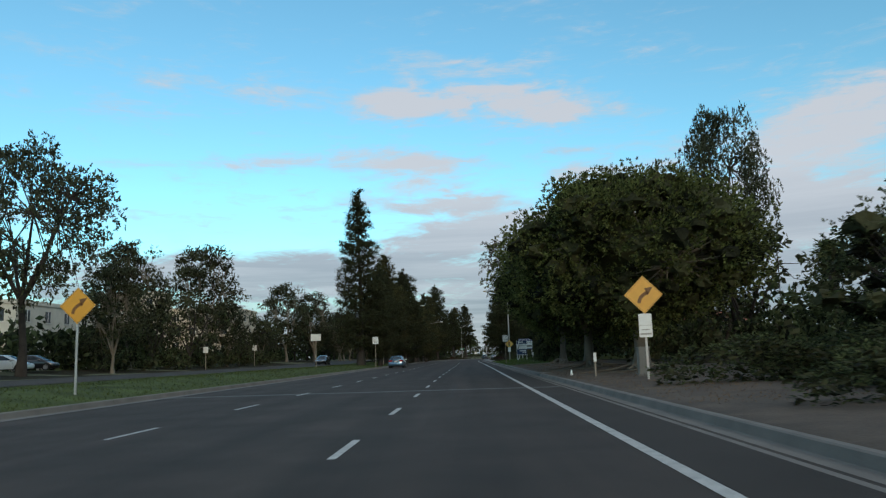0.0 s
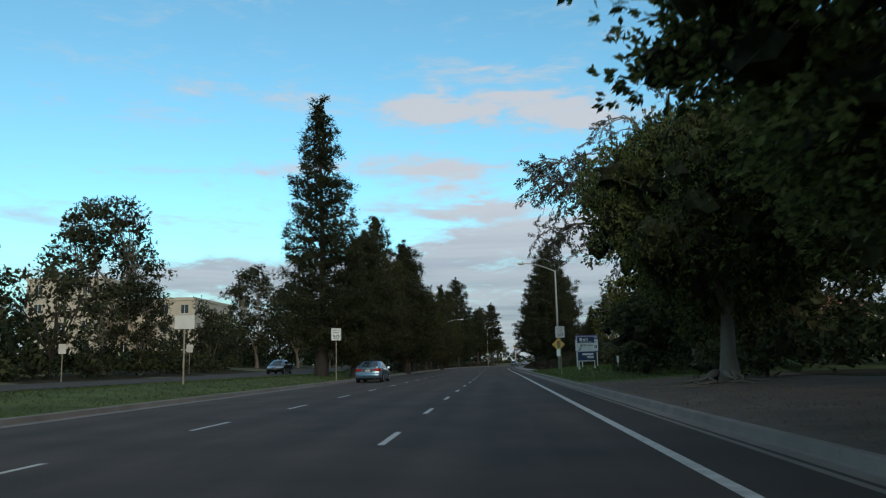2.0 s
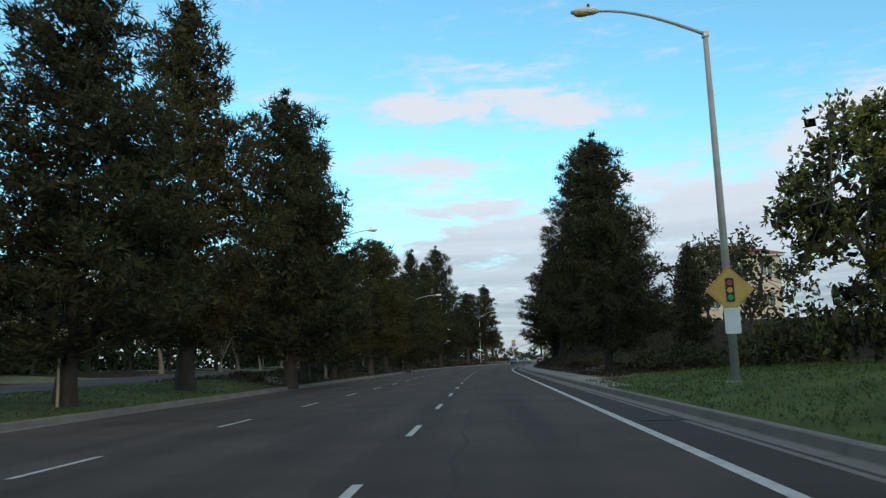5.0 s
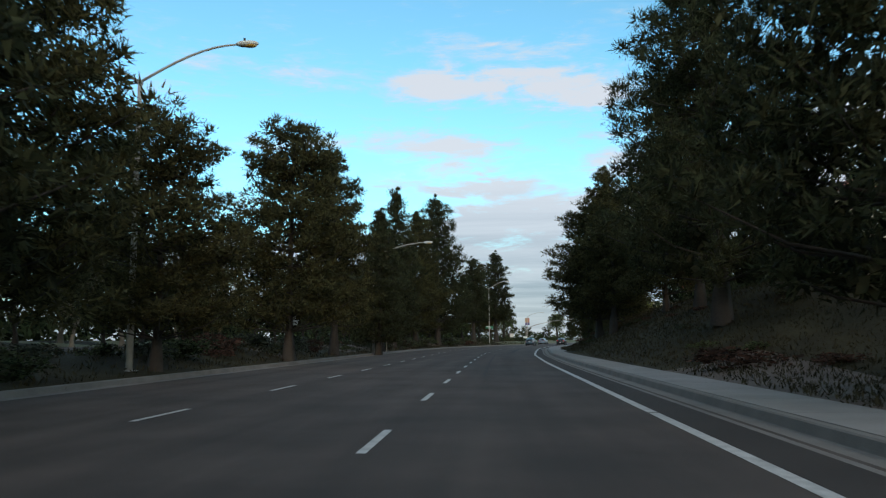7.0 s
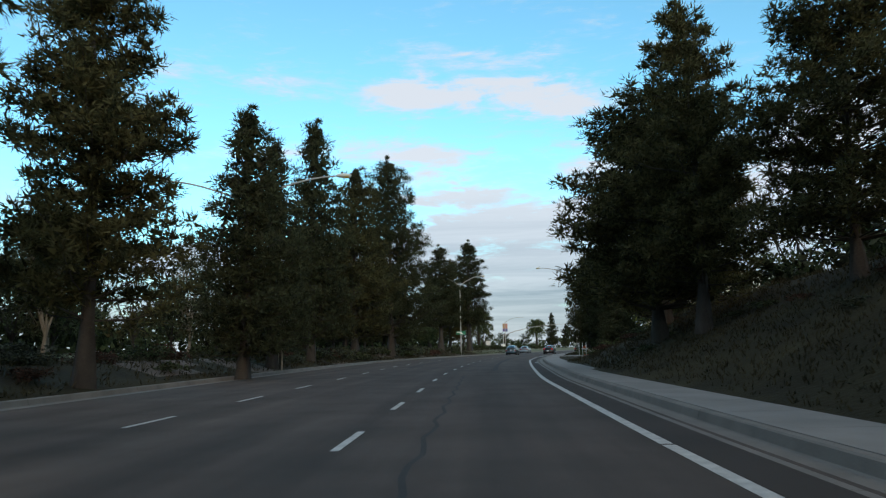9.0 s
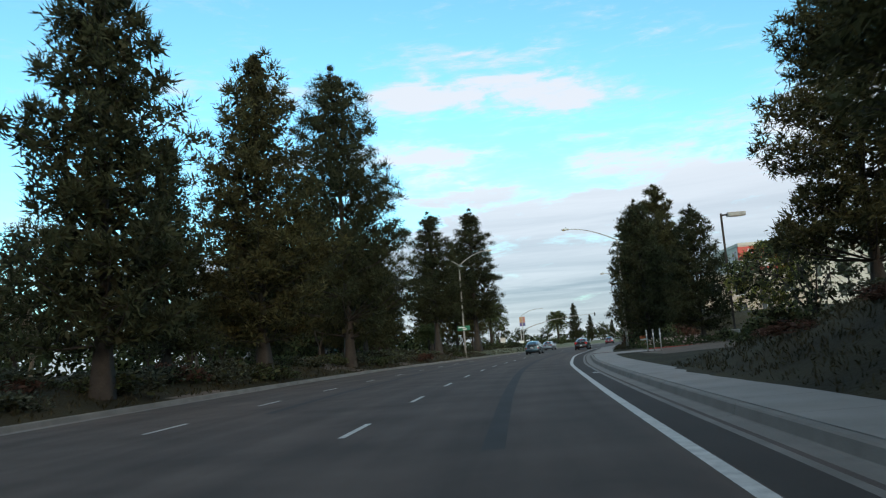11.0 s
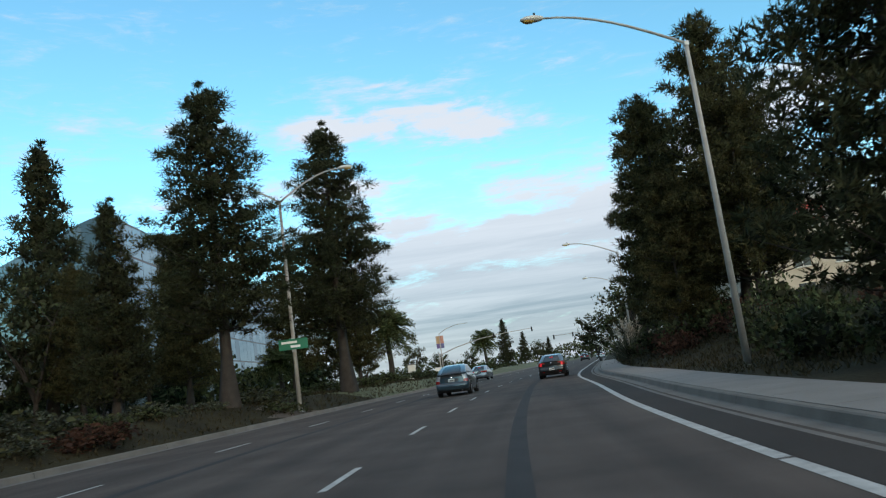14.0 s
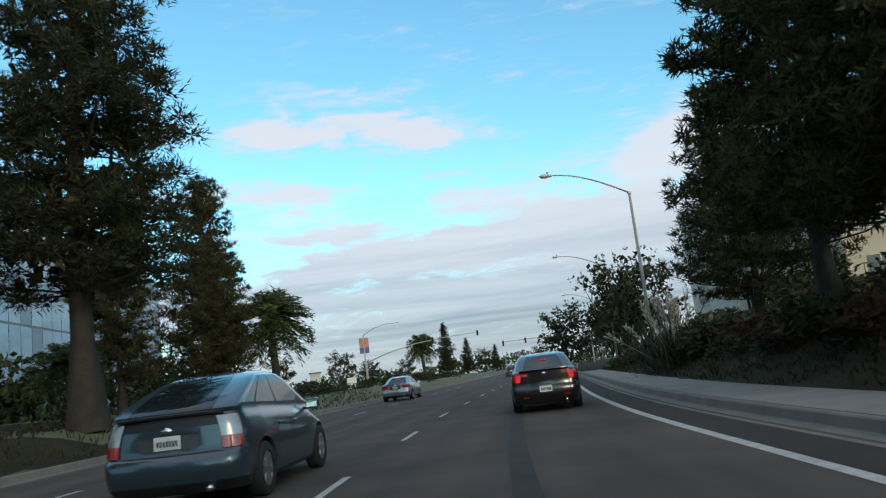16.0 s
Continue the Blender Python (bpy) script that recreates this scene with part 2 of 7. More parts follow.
M = dict(
    faded_ink=mat("faded_sign_ink", (0.17, 0.075, 0.02), 0.6, vary=0.2, scale=6, fine=40),
    asphalt=road_mat("asphalt", (0.050, 0.039, 0.0325)),
    far_asphalt=mat("far_asphalt", (0.050, 0.042, 0.036), 0.9, vary=0.3, scale=0.35, bump=0.004, fine=90, spec=0.3),
    shoulder=mat("shoulder_asphalt", (0.040, 0.0325, 0.0275), 0.92, vary=0.3, scale=0.5, bump=0.004, fine=90, spec=0.3),
    patch=mat("asphalt_patch", (0.036, 0.034, 0.034), 0.9, vary=0.3, scale=0.9, bump=0.003, fine=90, spec=0.3),
    concrete=mat("kerb_concrete", (0.155, 0.141, 0.124), 0.9, vary=0.3, scale=1.1, bump=0.004, fine=50),
    walkway=mat("pavement_concrete", (0.215, 0.20, 0.184), 0.9, vary=0.22, scale=0.8, bump=0.003, fine=60),
    joint=mat("concrete_joint", (0.105, 0.102, 0.098), 0.9, vary=0.3, scale=2, bump=0.003, fine=60),
    paint=mat("road_paint", (0.43, 0.42, 0.395), 0.7, vary=0.35, scale=5, fine=60),
    soil=mat("bare_soil", (0.085, 0.062, 0.045), 0.95, vary=0.45, scale=0.9, bump=0.02, fine=14),
    grass=mat("lawn", (0.050, 0.070, 0.019), 0.95, vary=0.4, scale=0.6, bump=0.03, fine=30, tint=(0.07, 0.092, 0.026), spec=0.2),
    dry=mat("dry_grass", (0.10, 0.105, 0.05), 0.95, vary=0.4, scale=0.5, bump=0.03, fine=22),
    ivy=mat("ground_cover", (0.028, 0.0235, 0.0105), 0.95, vary=0.6, scale=0.5, bump=0.04, fine=9, spec=0.15),
    bark=mat("bark", (0.040, 0.032, 0.026), 0.95, vary=0.4, scale=2.0, bump=0.03, fine=14),
    cabinet=mat("cabinet_paint", (0.19, 0.175, 0.15), 0.7, vary=0.2, scale=3, fine=30),
    pale_bark=mat("pale_bark", (0.17, 0.143, 0.108), 0.9, vary=0.35, scale=1.2, bump=0.015, fine=18),
    needles=leaf_mat("pine_needles", (0.028, 0.032, 0.015), (0.056, 0.060, 0.028), 0.3, 0.2),
    needles_warm=leaf_mat("pine_needles_warm", (0.040, 0.040, 0.017), (0.084, 0.077, 0.031), 0.3, 0.2),
    fig=leaf_mat("fig_leaves", (0.040, 0.052, 0.018), (0.12, 0.135, 0.042), 0.4, 0.2),
    gum=leaf_mat("gum_leaves", (0.034, 0.041, 0.025), (0.085, 0.092, 0.05), 0.4, 0.2),
    grey_leaf=leaf_mat("grey_leaves", (0.045, 0.043, 0.032), (0.10, 0.094, 0.068), 0.4, 0.15),
    yellow_leaf=leaf_mat("yellow_green_leaves", (0.07, 0.085, 0.02), (0.17, 0.17, 0.04), 0.4, 0.3),
    shrub=leaf_mat("shrub_leaves", (0.025, 0.036, 0.016), (0.065, 0.08, 0.033), 0.45, 0.15),
    grey_shrub=leaf_mat("grey_shrub_leaves", (0.038, 0.043, 0.030), (0.08, 0.088, 0.062), 0.4, 0.15),
    # inner foliage, toned darker than the outer leaves: the crown's shade put into colour
    inner_shade_leaf=leaf_mat("inner_leaves_shade_tone", (0.022, 0.025, 0.012), (0.050, 0.052, 0.024), 0.5, 0.12),
    needle_shade_mass=leaf_mat("needle_shade_mass", (0.020, 0.021, 0.011), (0.043, 0.042, 0.021), 0.5, 0.12),
    red_leaf=leaf_mat("reddish_leaves", (0.040, 0.024, 0.016), (0.085, 0.042, 0.028), 0.4, 0.2),
    palm=leaf_mat("palm_fronds", (0.035, 0.05, 0.02), (0.09, 0.105, 0.04), 0.4, 0.15),
    plume=leaf_mat("pampas_plumes", (0.42, 0.36, 0.28), (0.6, 0.53, 0.44), 0.3, 0.3),
    petal=leaf_mat("flower_petals", (0.55, 0.30, 0.30), (0.75, 0.55, 0.52), 0.4, 0.2),
    steel=mat("galvanised_steel", (0.42, 0.42, 0.41), 0.55, 0.55, vary=0.2, scale=2, fine=30),
    pole=mat("pole_paint", (0.36, 0.335, 0.30), 0.7, 0.0, vary=0.25, scale=2.5, fine=30),
    wood=mat("sign_timber", (0.30, 0.25, 0.19), 0.85, vary=0.3, scale=4, fine=60),
    white=mat("white_sheeting", (0.72, 0.72, 0.69), 0.5, vary=0.1, scale=3, fine=30),
    off_white=mat("off_white_paint", (0.62, 0.60, 0.55), 0.7, vary=0.12, scale=2, fine=30),
    yellow=mat("yellow_sheeting", (0.66, 0.32, 0.03), 0.45, vary=0.08, scale=4, fine=30),
    amber=mat("weathered_yellow_sheeting", (0.55, 0.33, 0.07), 0.5, vary=0.15, scale=4, fine=30),
    black=mat("black_print", (0.012, 0.012, 0.013), 0.6, vary=0.2),
    navy=mat("navy_print", (0.022, 0.04, 0.11), 0.5, vary=0.15),
    green_sign=mat("green_sheeting", (0.012, 0.16, 0.085), 0.45, vary=0.12),
    red_paint=mat("red_kerb_paint", (0.42, 0.06, 0.045), 0.7, vary=0.25, scale=3),
    orange=mat("orange_plastic", (0.72, 0.15, 0.035), 0.55, vary=0.15, scale=4),
    stucco=mat("beige_stucco", (0.50, 0.42, 0.32), 0.9, vary=0.12, scale=0.8, bump=0.004, fine=40),
    pale_stucco=mat("pale_stucco", (0.56, 0.52, 0.44), 0.9, vary=0.12, scale=0.8, bump=0.004, fine=40),
    roof=mat("red_roof_tile", (0.26, 0.085, 0.05), 0.85, vary=0.3, scale=2.5, bump=0.02, fine=14),
    store_red=mat("red_panel", (0.52, 0.05, 0.03), 0.5, vary=0.1),
    window=mat("dark_window", (0.02, 0.025, 0.03), 0.08, vary=0.3, spec=0.8),
    fence=mat("dark_rail_paint", (0.03, 0.03, 0.03), 0.5, vary=0.2),
)

# ---- builders ----


def part(name, bm, material, parent=None, label=""):
    """Links a bmesh as one mesh object, under a thing or a part."""
    me = bpy.data.meshes.new(name)
    bm.to_mesh(me)
    bm.free()
    return link(name, me, material, parent, label)


def link(name, me, material, parent=None, label=""):
    if material is not None and not me.materials:
        me.materials.append(material)
    ob = new(name, me)
    if parent is not None:
        ob.parent = parent
    if label:
        ob["label"] = label
    return ob


def empty(name, x=0.0, y=0.0, z=0.0, turn=0.0):
    ob = new(name)
    ob.empty_display_size = 0.2
    ob.matrix_world = pose(x, y, z, 0, 0, turn)
    return ob


def box(bm, x0, x1, y0, y1, z0, z1, bevel=0.0, m=None):
    """Adds a block to bm; bevel rounds its edges."""
    got = bmesh.ops.create_cube(bm, size=1.0)["verts"]
    bmesh.ops.transform(bm, matrix=Matrix.Translation(((x0 + x1) / 2, (y0 + y1) / 2, (z0 + z1) / 2)) @ Matrix.Diagonal((x1 - x0, y1 - y0, z1 - z0, 1)), verts=got)
    if bevel:
        edges = list({e for v in got for e in v.link_edges})
        got = bmesh.ops.bevel(bm, geom=edges, offset=bevel, segments=2, affect="EDGES", profile=0.6)["verts"]
    if m is not None:
        bmesh.ops.transform(bm, matrix=m, verts=list({v for v in got}))
    return bm


def block(*a, **k):
    return box(bmesh.new(), *a, **k)


def tube(points, radii, sides=8, cap=True):
    """Rings round a line of points, as verts and faces."""
    pts = [Vector(p) for p in points]
    verts, faces = [], []
    side = None
    for i, p in enumerate(pts):
        d = (pts[min(i + 1, len(pts) - 1)] - pts[max(i - 1, 0)]).normalized()
        ref = Vector((1, 0, 0)) if abs(d.x) < 0.9 else Vector((0, 1, 0))
        u = (ref - d * ref.dot(d)).normalized() if side is None else (side - d * side.dot(d)).normalized()
        side = u
        v = d.cross(u)
        r = radii[i] if isinstance(radii, (list, tuple)) else radii
        for k in range(sides):
            a = 2 * math.pi * k / sides
            verts.append(p + u * (r * math.cos(a)) + v * (r * math.sin(a)))
    for i in range(len(pts) - 1):
        for k in range(sides):
            a, b = i * sides + k, i * sides + (k + 1) % sides
            faces.append((a, b, b + sides, a + sides))
    if cap:
        faces.append(tuple(range(sides))[::-1])
        faces.append(tuple(range((len(pts) - 1) * sides, len(pts) * sides)))
    return verts, faces


def tubes(name, lines, material, parent=None, label="", sides=8):
    """One mesh out of several tubes: (points, radii) each."""
    verts, faces = [], []
    for points, radii in lines:
        v, f = tube(points, radii, sides)
        k = len(verts)
        verts += v
        faces += [tuple(i + k for i in q) for q in f]
    me = bpy.data.meshes.new(name)
    me.from_pydata(verts, [], faces)
    me.shade_smooth()
    return link(name, me, material, parent, label)


def panel(points, depth):
    """A flat polygon in x and z, with depth along y (front at y=0)."""
    bm = bmesh.new()
    front = [bm.verts.new((x, 0, z)) for x, z in points]
    face = bm.faces.new(front)
    out = bmesh.ops.extrude_face_region(bm, geom=[face])["geom"]
    bmesh.ops.translate(bm, vec=(0, depth, 0), verts=[g for g in out if isinstance(g, bmesh.types.BMVert)])
    bmesh.ops.recalc_face_normals(bm, faces=bm.faces)
    return bm


def rounded(w, h, r, n=4):
    pts = []
    for cx, cz, a0 in ((w / 2 - r, h / 2 - r, 0), (-w / 2 + r, h / 2 - r, 90), (-w / 2 + r, -h / 2 + r, 180), (w / 2 - r, -h / 2 + r, 270)):
        for k in range(n + 1):
            a = radians(a0 + 90 * k / n)
            pts.append((cx + r * math.cos(a), cz + r * math.sin(a)))
    return pts


def lettering(name, text, size, material, parent, x, y, z, width=None):
    """Raised letters in the built-in font, facing -y, centred at x and z."""
    cu = bpy.data.curves.new(name, "FONT")
    cu.body, cu.size, cu.extrude, cu.align_x, cu.align_y = text, size, 0.002, "CENTER", "CENTER"
    tmp = bpy.data.objects.new(name, cu)
    scene.collection.objects.link(tmp)
    bpy.context.view_layer.update()
    me = bpy.data.meshes.new_from_object(tmp.evaluated_get(bpy.context.evaluated_depsgraph_get()))
    bpy.data.objects.remove(tmp)
    me.transform(pose(0, 0, 0, 90, 0, 0))
    if width:
        xs = [v.co.x for v in me.vertices]
        me.transform(Matrix.Diagonal((width / max(max(xs) - min(xs), 0.01), 1, 1, 1)))
    me.materials.clear()
    ob = link(name, me, material, parent)
    ob.location = (x, y, z)
    return ob


def strip(name, rows, material, kind="structure", label="", category="", parent=None):
    """A ribbon: each row is a list of (x, y, z), joined to the next row."""
    n = len(rows[0])
    verts = [p for r in rows for p in r]
    faces = [(i * n + j, i * n + j + 1, (i + 1) * n + j + 1, (i + 1) * n + j) for i in range(len(rows) - 1) for j in range(n - 1)]
    me = bpy.data.meshes.new(name)
    me.from_pydata(verts, [], faces)
    ob = link(name, me, material, parent)
    return tagged(ob, label, category, "", kind) if parent is None else ob


# ---- plan of the road ----
# x of the painted lines and kerbs along y
RY = [-400, 100, 140, 165, 185, 203, 213, 226.8, 236, 246, 256, 268, 282.8, 293.3, 330, 420, 520]
RX = [3.56, 3.54, 3.42, 3.36, 3.65, 4.58, 5.2, 6.1, 7.1, 8.2, 9.6, 11.75, 14.1, 16.4, 25.6, 48.5, 74]
LY = [-400, 25, 50, 75, 95, 115, 140, 165, 190, 206, 221, 236, 250, 257, 264.6, 271.5, 278.5, 285, 292, 330, 420, 520]
LX = [-0.14, -0.14, -0.26, -0.22, -0.14, -0.22, -0.44, -0.5, -0.35, 0.2, 1.0, 2.3, 4.0, 5.0, 6.2, 7.35, 8.5, 9.9, 11.3, 20.8, 43.7, 69]
MY = [-400, 160, 176, 211, 226, 242, 256.7, 269.7, 282.2, 292, 330, 420, 520]
MX = [-4.18, -4.4, -4.5, -4.5, -3.6, -2.3, -0.4, 2.0, 4.2, 6.3, 15.8, 38.7, 64]
CY = [-400, 160, 200, 212, 226, 242, 256, 270, 282, 292, 300, 330, 420, 520]
CX = [-9.6, -9.6, -9.5, -9.2, -8.5, -7.1, -4.6, -1.8, 0.6, 2.6, 4.6, 12, 35, 61]


def smooth(ys, xs):
    grid = np.arange(-400, 521, 1.0)
    v = np.interp(grid, ys, xs)
    k = np.hanning(17)
    v = np.convolve(np.pad(v, 8, mode="edge"), k / k.sum(), "valid")
    return lambda y: float(np.interp(y, grid, v))


line_r, line_l, line_m, kerb_l = smooth(RY, RX), smooth(LY, LX), smooth(MY, MX), smooth(CY, CX)


def kerb_r(y):
    return line_r(y) + float(np.interp(y, [-400, 20, 75, 105, 150, 195, 214, 256], [1.7, 1.65, 1.5, 1.4, 1.2, 1.15, 1.05, 1.3]))


def step(a, b, v):
    t = min(1.0, max(0.0, (v - a) / (b - a)))
    return t * t * (3 - 2 * t)


def window(y, a, b, soft=12.0):
    return step(a - soft, a + soft, y) * (1 - step(b - soft, b + soft, y))


FAR_ROAD = (8.5, 19.5)


def height(x, y):
    """The height of the ground behind the kerbs."""
    dr, dl = x - kerb_r(y), kerb_l(y) - x
    if dr > 0:
        paved = step(114, 118, y)
        z = 0.14 + 0.03 * min(max(0.0, dr - 1.9 * paved), 12)
        z += 0.32 * step(0.5, 4.5, dr) * window(y, 84, 128)
        z += 0.45 * max(0.0, min(dr - 1.75, 7.5)) * window(y, 150, 212)
        z += 0.30 * max(0.0, min(dr - 2.1, 9)) * window(y, 268, 320, 8)
        return z + 0.05 * noise.noise((x * 0.3, y * 0.3, 0)) * min(1.0, max(0.0, dr - 1.9 * paved) * 0.4)
    if dl > 0:
        top = 0.30 + 0.45 * step(110, 175, y)
        z = 0.14 + top * step(0.4, 4.0, dl)
        bump = 0.06 * noise.noise((x * 0.3, y * 0.3, 5)) * min(1.0, dl * 0.3) * (1 if dl < 7 else 0)
        far = 0.6 * step(FAR_ROAD[1] + 1, FAR_ROAD[1] + 14, dl)
        return z + bump + far
    return -0.12


YS = [-400, -250, -160, -110, -80] + [float(v) for v in np.arange(-60, 441, 2.5)] + [460, 490, 519]
gx = [-3000, -1500, -700, -350, -200, -140, -100, -80] + [float(v) for v in np.arange(-66, 86, 1.0)] + [100, 130, 180, 260, 400, 800, 1600, 3000]
gy = [-3000, -1500, -700] + YS + [560, 640, 800, 1100, 1600, 3000]


def ground_point(x, y):
    """The ground's corner near x, drawn to the back of a kerb where one passes."""
    if not (abs(x) < 110 and -410 < y < 525):
        return (x, y, -0.12 if -11 < x < 6 and y < 0 else 0.3)
    yy = min(max(y, -399), 519)
    for edge, sign in ((kerb_r(yy), 1), (kerb_l(yy), -1)):
        d = (x - edge) * sign
        if -0.5 <= d < 0.5:
            return (edge + 0.12 * sign, y, 0.12)
        if -1.5 <= d < -0.5:
            return (edge - 0.05 * sign, y, -0.12)
    return (x, y, height(x, yy))


verts = [ground_point(x, y) for y in gy for x in gx]
n = len(gx)
faces = [(j * n + i, j * n + i + 1, (j + 1) * n + i + 1, (j + 1) * n + i) for j in range(len(gy) - 1) for i in range(n - 1)]
me = bpy.data.meshes.new("ground")
me.from_pydata(verts, [], faces)
for key in ("ivy", "grass", "dry", "soil"):
    me.materials.append(M[key])
zone = []
for j in range(len(gy) - 1):
    for i in range(n - 1):
        x, y = (gx[i] + gx[i + 1]) / 2, (gy[j] + gy[j + 1]) / 2
        yy = min(max(y, -399), 519)
        dr, dl = x - kerb_r(yy), kerb_l(yy) - x
        k = 2
        if -1 < dr < 40:
            k = 3 if y < 74 and dr < 9 else 0
            if 76 < y < 128 and dr < 22:
                k = 1
            if 228 < y < 251 and dr > 3.4:
                k = 3
            if 128 < y < 150:
                k = 3 if dr < 4 else 0
        if -1 < dl < 8.6:
            k = 1 if y < 135 else 2 if y > 292 else (3 if noise.noise((x * 0.2, y * 0.15, 2)) > 0.3 else 0)
        if 19 < dl < 60:
            k = 0 if noise.noise((x * 0.1, y * 0.1, 9)) > -0.1 else 2
        zone.append(k)
me.polygons.foreach_set("material_index", zone)
me.shade_smooth()
tagged(link("ground", me, None), "roadside earth, lawn and ground cover", "ground", "", "structure")

RYS = [float(v) for v in np.arange(-120, 516, 3.0)]
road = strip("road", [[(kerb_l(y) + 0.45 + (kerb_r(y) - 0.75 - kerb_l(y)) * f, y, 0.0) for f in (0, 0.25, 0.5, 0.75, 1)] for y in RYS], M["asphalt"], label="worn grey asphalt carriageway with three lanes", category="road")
for lay, at in ((road.data.uv_layers.new(name="lanes"), line_l),):
    for lp in road.data.loops:
        co = road.data.vertices[lp.vertex_index].co
        lay.data[lp.index].uv = (co.x - at(co.y), co.y)
strip("road_shoulder", [[(line_r(y) + 0.1, y, 0.003), (kerb_r(y) - 0.5, y, 0.0035)] for y in RYS], M["shoulder"], label="darker brownish asphalt shoulder beside the edge line", category="road")
strip("far_road", [[(kerb_l(y) - FAR_ROAD[1] + 11.0 * f, y, height(kerb_l(y) - FAR_ROAD[1] + 11.0 * f, y) + 0.03) for f in (0, 0.5, 1)] for y in RYS if y < 287], M["far_asphalt"], label="grey asphalt carriageway beyond the planted median", category="road")


def kerb_line(name, at, sign, label):
    """A gutter, a kerb with a rounded arris and its back."""
    prof = ((-0.5, 0.004), (-0.03, -0.012), (0.0, 0.0), (0.03, 0.13), (0.06, 0.148), (0.17, 0.15), (0.19, 0.05))
    holder = empty(name)
    tagged(holder, label, "kerb", "", "structure")
    y = -60.0
    while y < 420:
        ln = 6.0
        rows = [[(at(v) + sign * d, v, z) for d, z in prof] for v in np.linspace(y, y + ln - 0.012, 3)]
        if sign < 0:
            rows = [r[::-1] for r in rows]
        strip("kerb_stone", rows, M["concrete"], parent=holder)
        y += ln
    return holder


kerb_line("kerb_right", kerb_r, 1, "weathered concrete kerb and gutter beside the lane")
kerb_line("kerb_left", kerb_l, -1, "weathered concrete kerb along the planted median")


def slab_row(name, y0, y1, d0, d1, length, label):
    """Pavement slabs with recessed joints behind the right kerb."""
    holder = tagged(empty(name), label, "pavement", "", "structure")
    y = y0
    while y < y1:
        e = y + length - 0.015
        bm = bmesh.new()
        lo = [bm.verts.new((kerb_r(v) + d, v, max(0.148, height(kerb_r(v) + d0 + 0.4, v)) - 0.12)) for v, d in ((y, d0), (y, d1), (e, d1), (e, d0))]
        hi = [bm.verts.new((p.co.x, p.co.y, 0.153 + 0.004 * ((k in (1, 2)) + (k in (1, 2))))) for k, p in enumerate(lo)]
        bm.faces.new(hi)
        for k in range(4):
            bm.faces.new((lo[k], lo[(k + 1) % 4], hi[(k + 1) % 4], hi[k]))
        part("slab", bm, M["walkway"], holder)
        y += length


slab_row("pavement_bank", 119.5, 238, 0.2, 1.55, 2.4, "pale concrete pavement slabs at the foot of the bank")
slab_row("pavement_curve", 246, 330, 0.2, 1.75, 2.4, "pale concrete pavement slabs round the bend")


def paint_strip(name, at, y0, y1, wide, parent, n=None):
    n = n or max(2, int((y1 - y0) / 3))
    return strip(name, [[(at(y) - wide / 2, y, 0.005), (at(y) + wide / 2, y, 0.005)] for y in np.linspace(y0, y1, n)], M["paint"], parent=parent)


edge = tagged(empty("edge_line"), "solid white edge line with worn paint", "road marking", "", "structure")
for k in range(0, 54):
    paint_strip("stripe", line_r, -60 + k * 9.0, -60 + (k + 1) * 9.0 - (0.02 if k % 3 else 0.1), 0.16, edge, 5)
for nm, at, wide, off in (("lane_line_near", line_l, 0.11, 0.0), ("lane_line_far", line_m, 0.11, 3.2)):
    holder = tagged(empty(nm), "broken white lane line of worn dashes", "road marking", "", "structure")
    for k in range(-9, 56):
        y = float(np.interp(k, [-9, 0, 14, 19, 25, 29, 41, 56], [-54, 10.2, 106.7, 141.6, 177.9, 206.6, 291.8, 398])) + off
        paint_strip("dash", at, y - 1.05, y + 1.05, wide, holder, 3)
turn = tagged(empty("turn_lane_line"), "solid white turn lane line", "road marking", "", "structure")
paint_strip("stripe", lambda y: line_m(y) - 4.2, 322, 352, 0.12, turn)
# the pale concrete band across the lanes and dark seams
band = tagged(empty("cross_band"), "pale concrete band crossing the asphalt", "road band", "", "structure")
xs = np.linspace(kerb_l(27) + 0.5, kerb_r(27) - 0.55, 8)
for a, b in zip(xs[:-1], xs[1:]):
    strip("slab", [[(a + 0.01, 26.9, 0.004), (b - 0.01, 26.9, 0.004)], [(a + 0.01, 27.5, 0.004), (b - 0.01, 27.5, 0.004)]], M["joint"], parent=band)
seams = tagged(empty("tar_seams"), "dark tar seams in the asphalt", "road seam", "", "structure")
for at, y0, y1, wide in ((lambda y: line_l(y) + 2.3, 196, 300, 0.28), (lambda y: line_l(y) + 1.0 + 0.06 * math.sin(y * 2.3), 150, 190, 0.07), (lambda y: line_l(y) + 0.9 + 0.08 * math.sin(y * 1.7), 96, 112, 0.06), (lambda y: line_m(y) + 1.4, 205, 300, 0.28), (lambda y: line_l(y) + 1.1 + 0.05 * math.sin(y * 3.1), 22, 33, 0.05)):
    rows = [[(at(y) - wide / 2, y, 0.0035), (at(y) + wide / 2, y, 0.0035)] for y in np.arange(y0, y1, 0.8)]
    strip("seam", rows, M["patch"], parent=seams)

# ---- plants ----


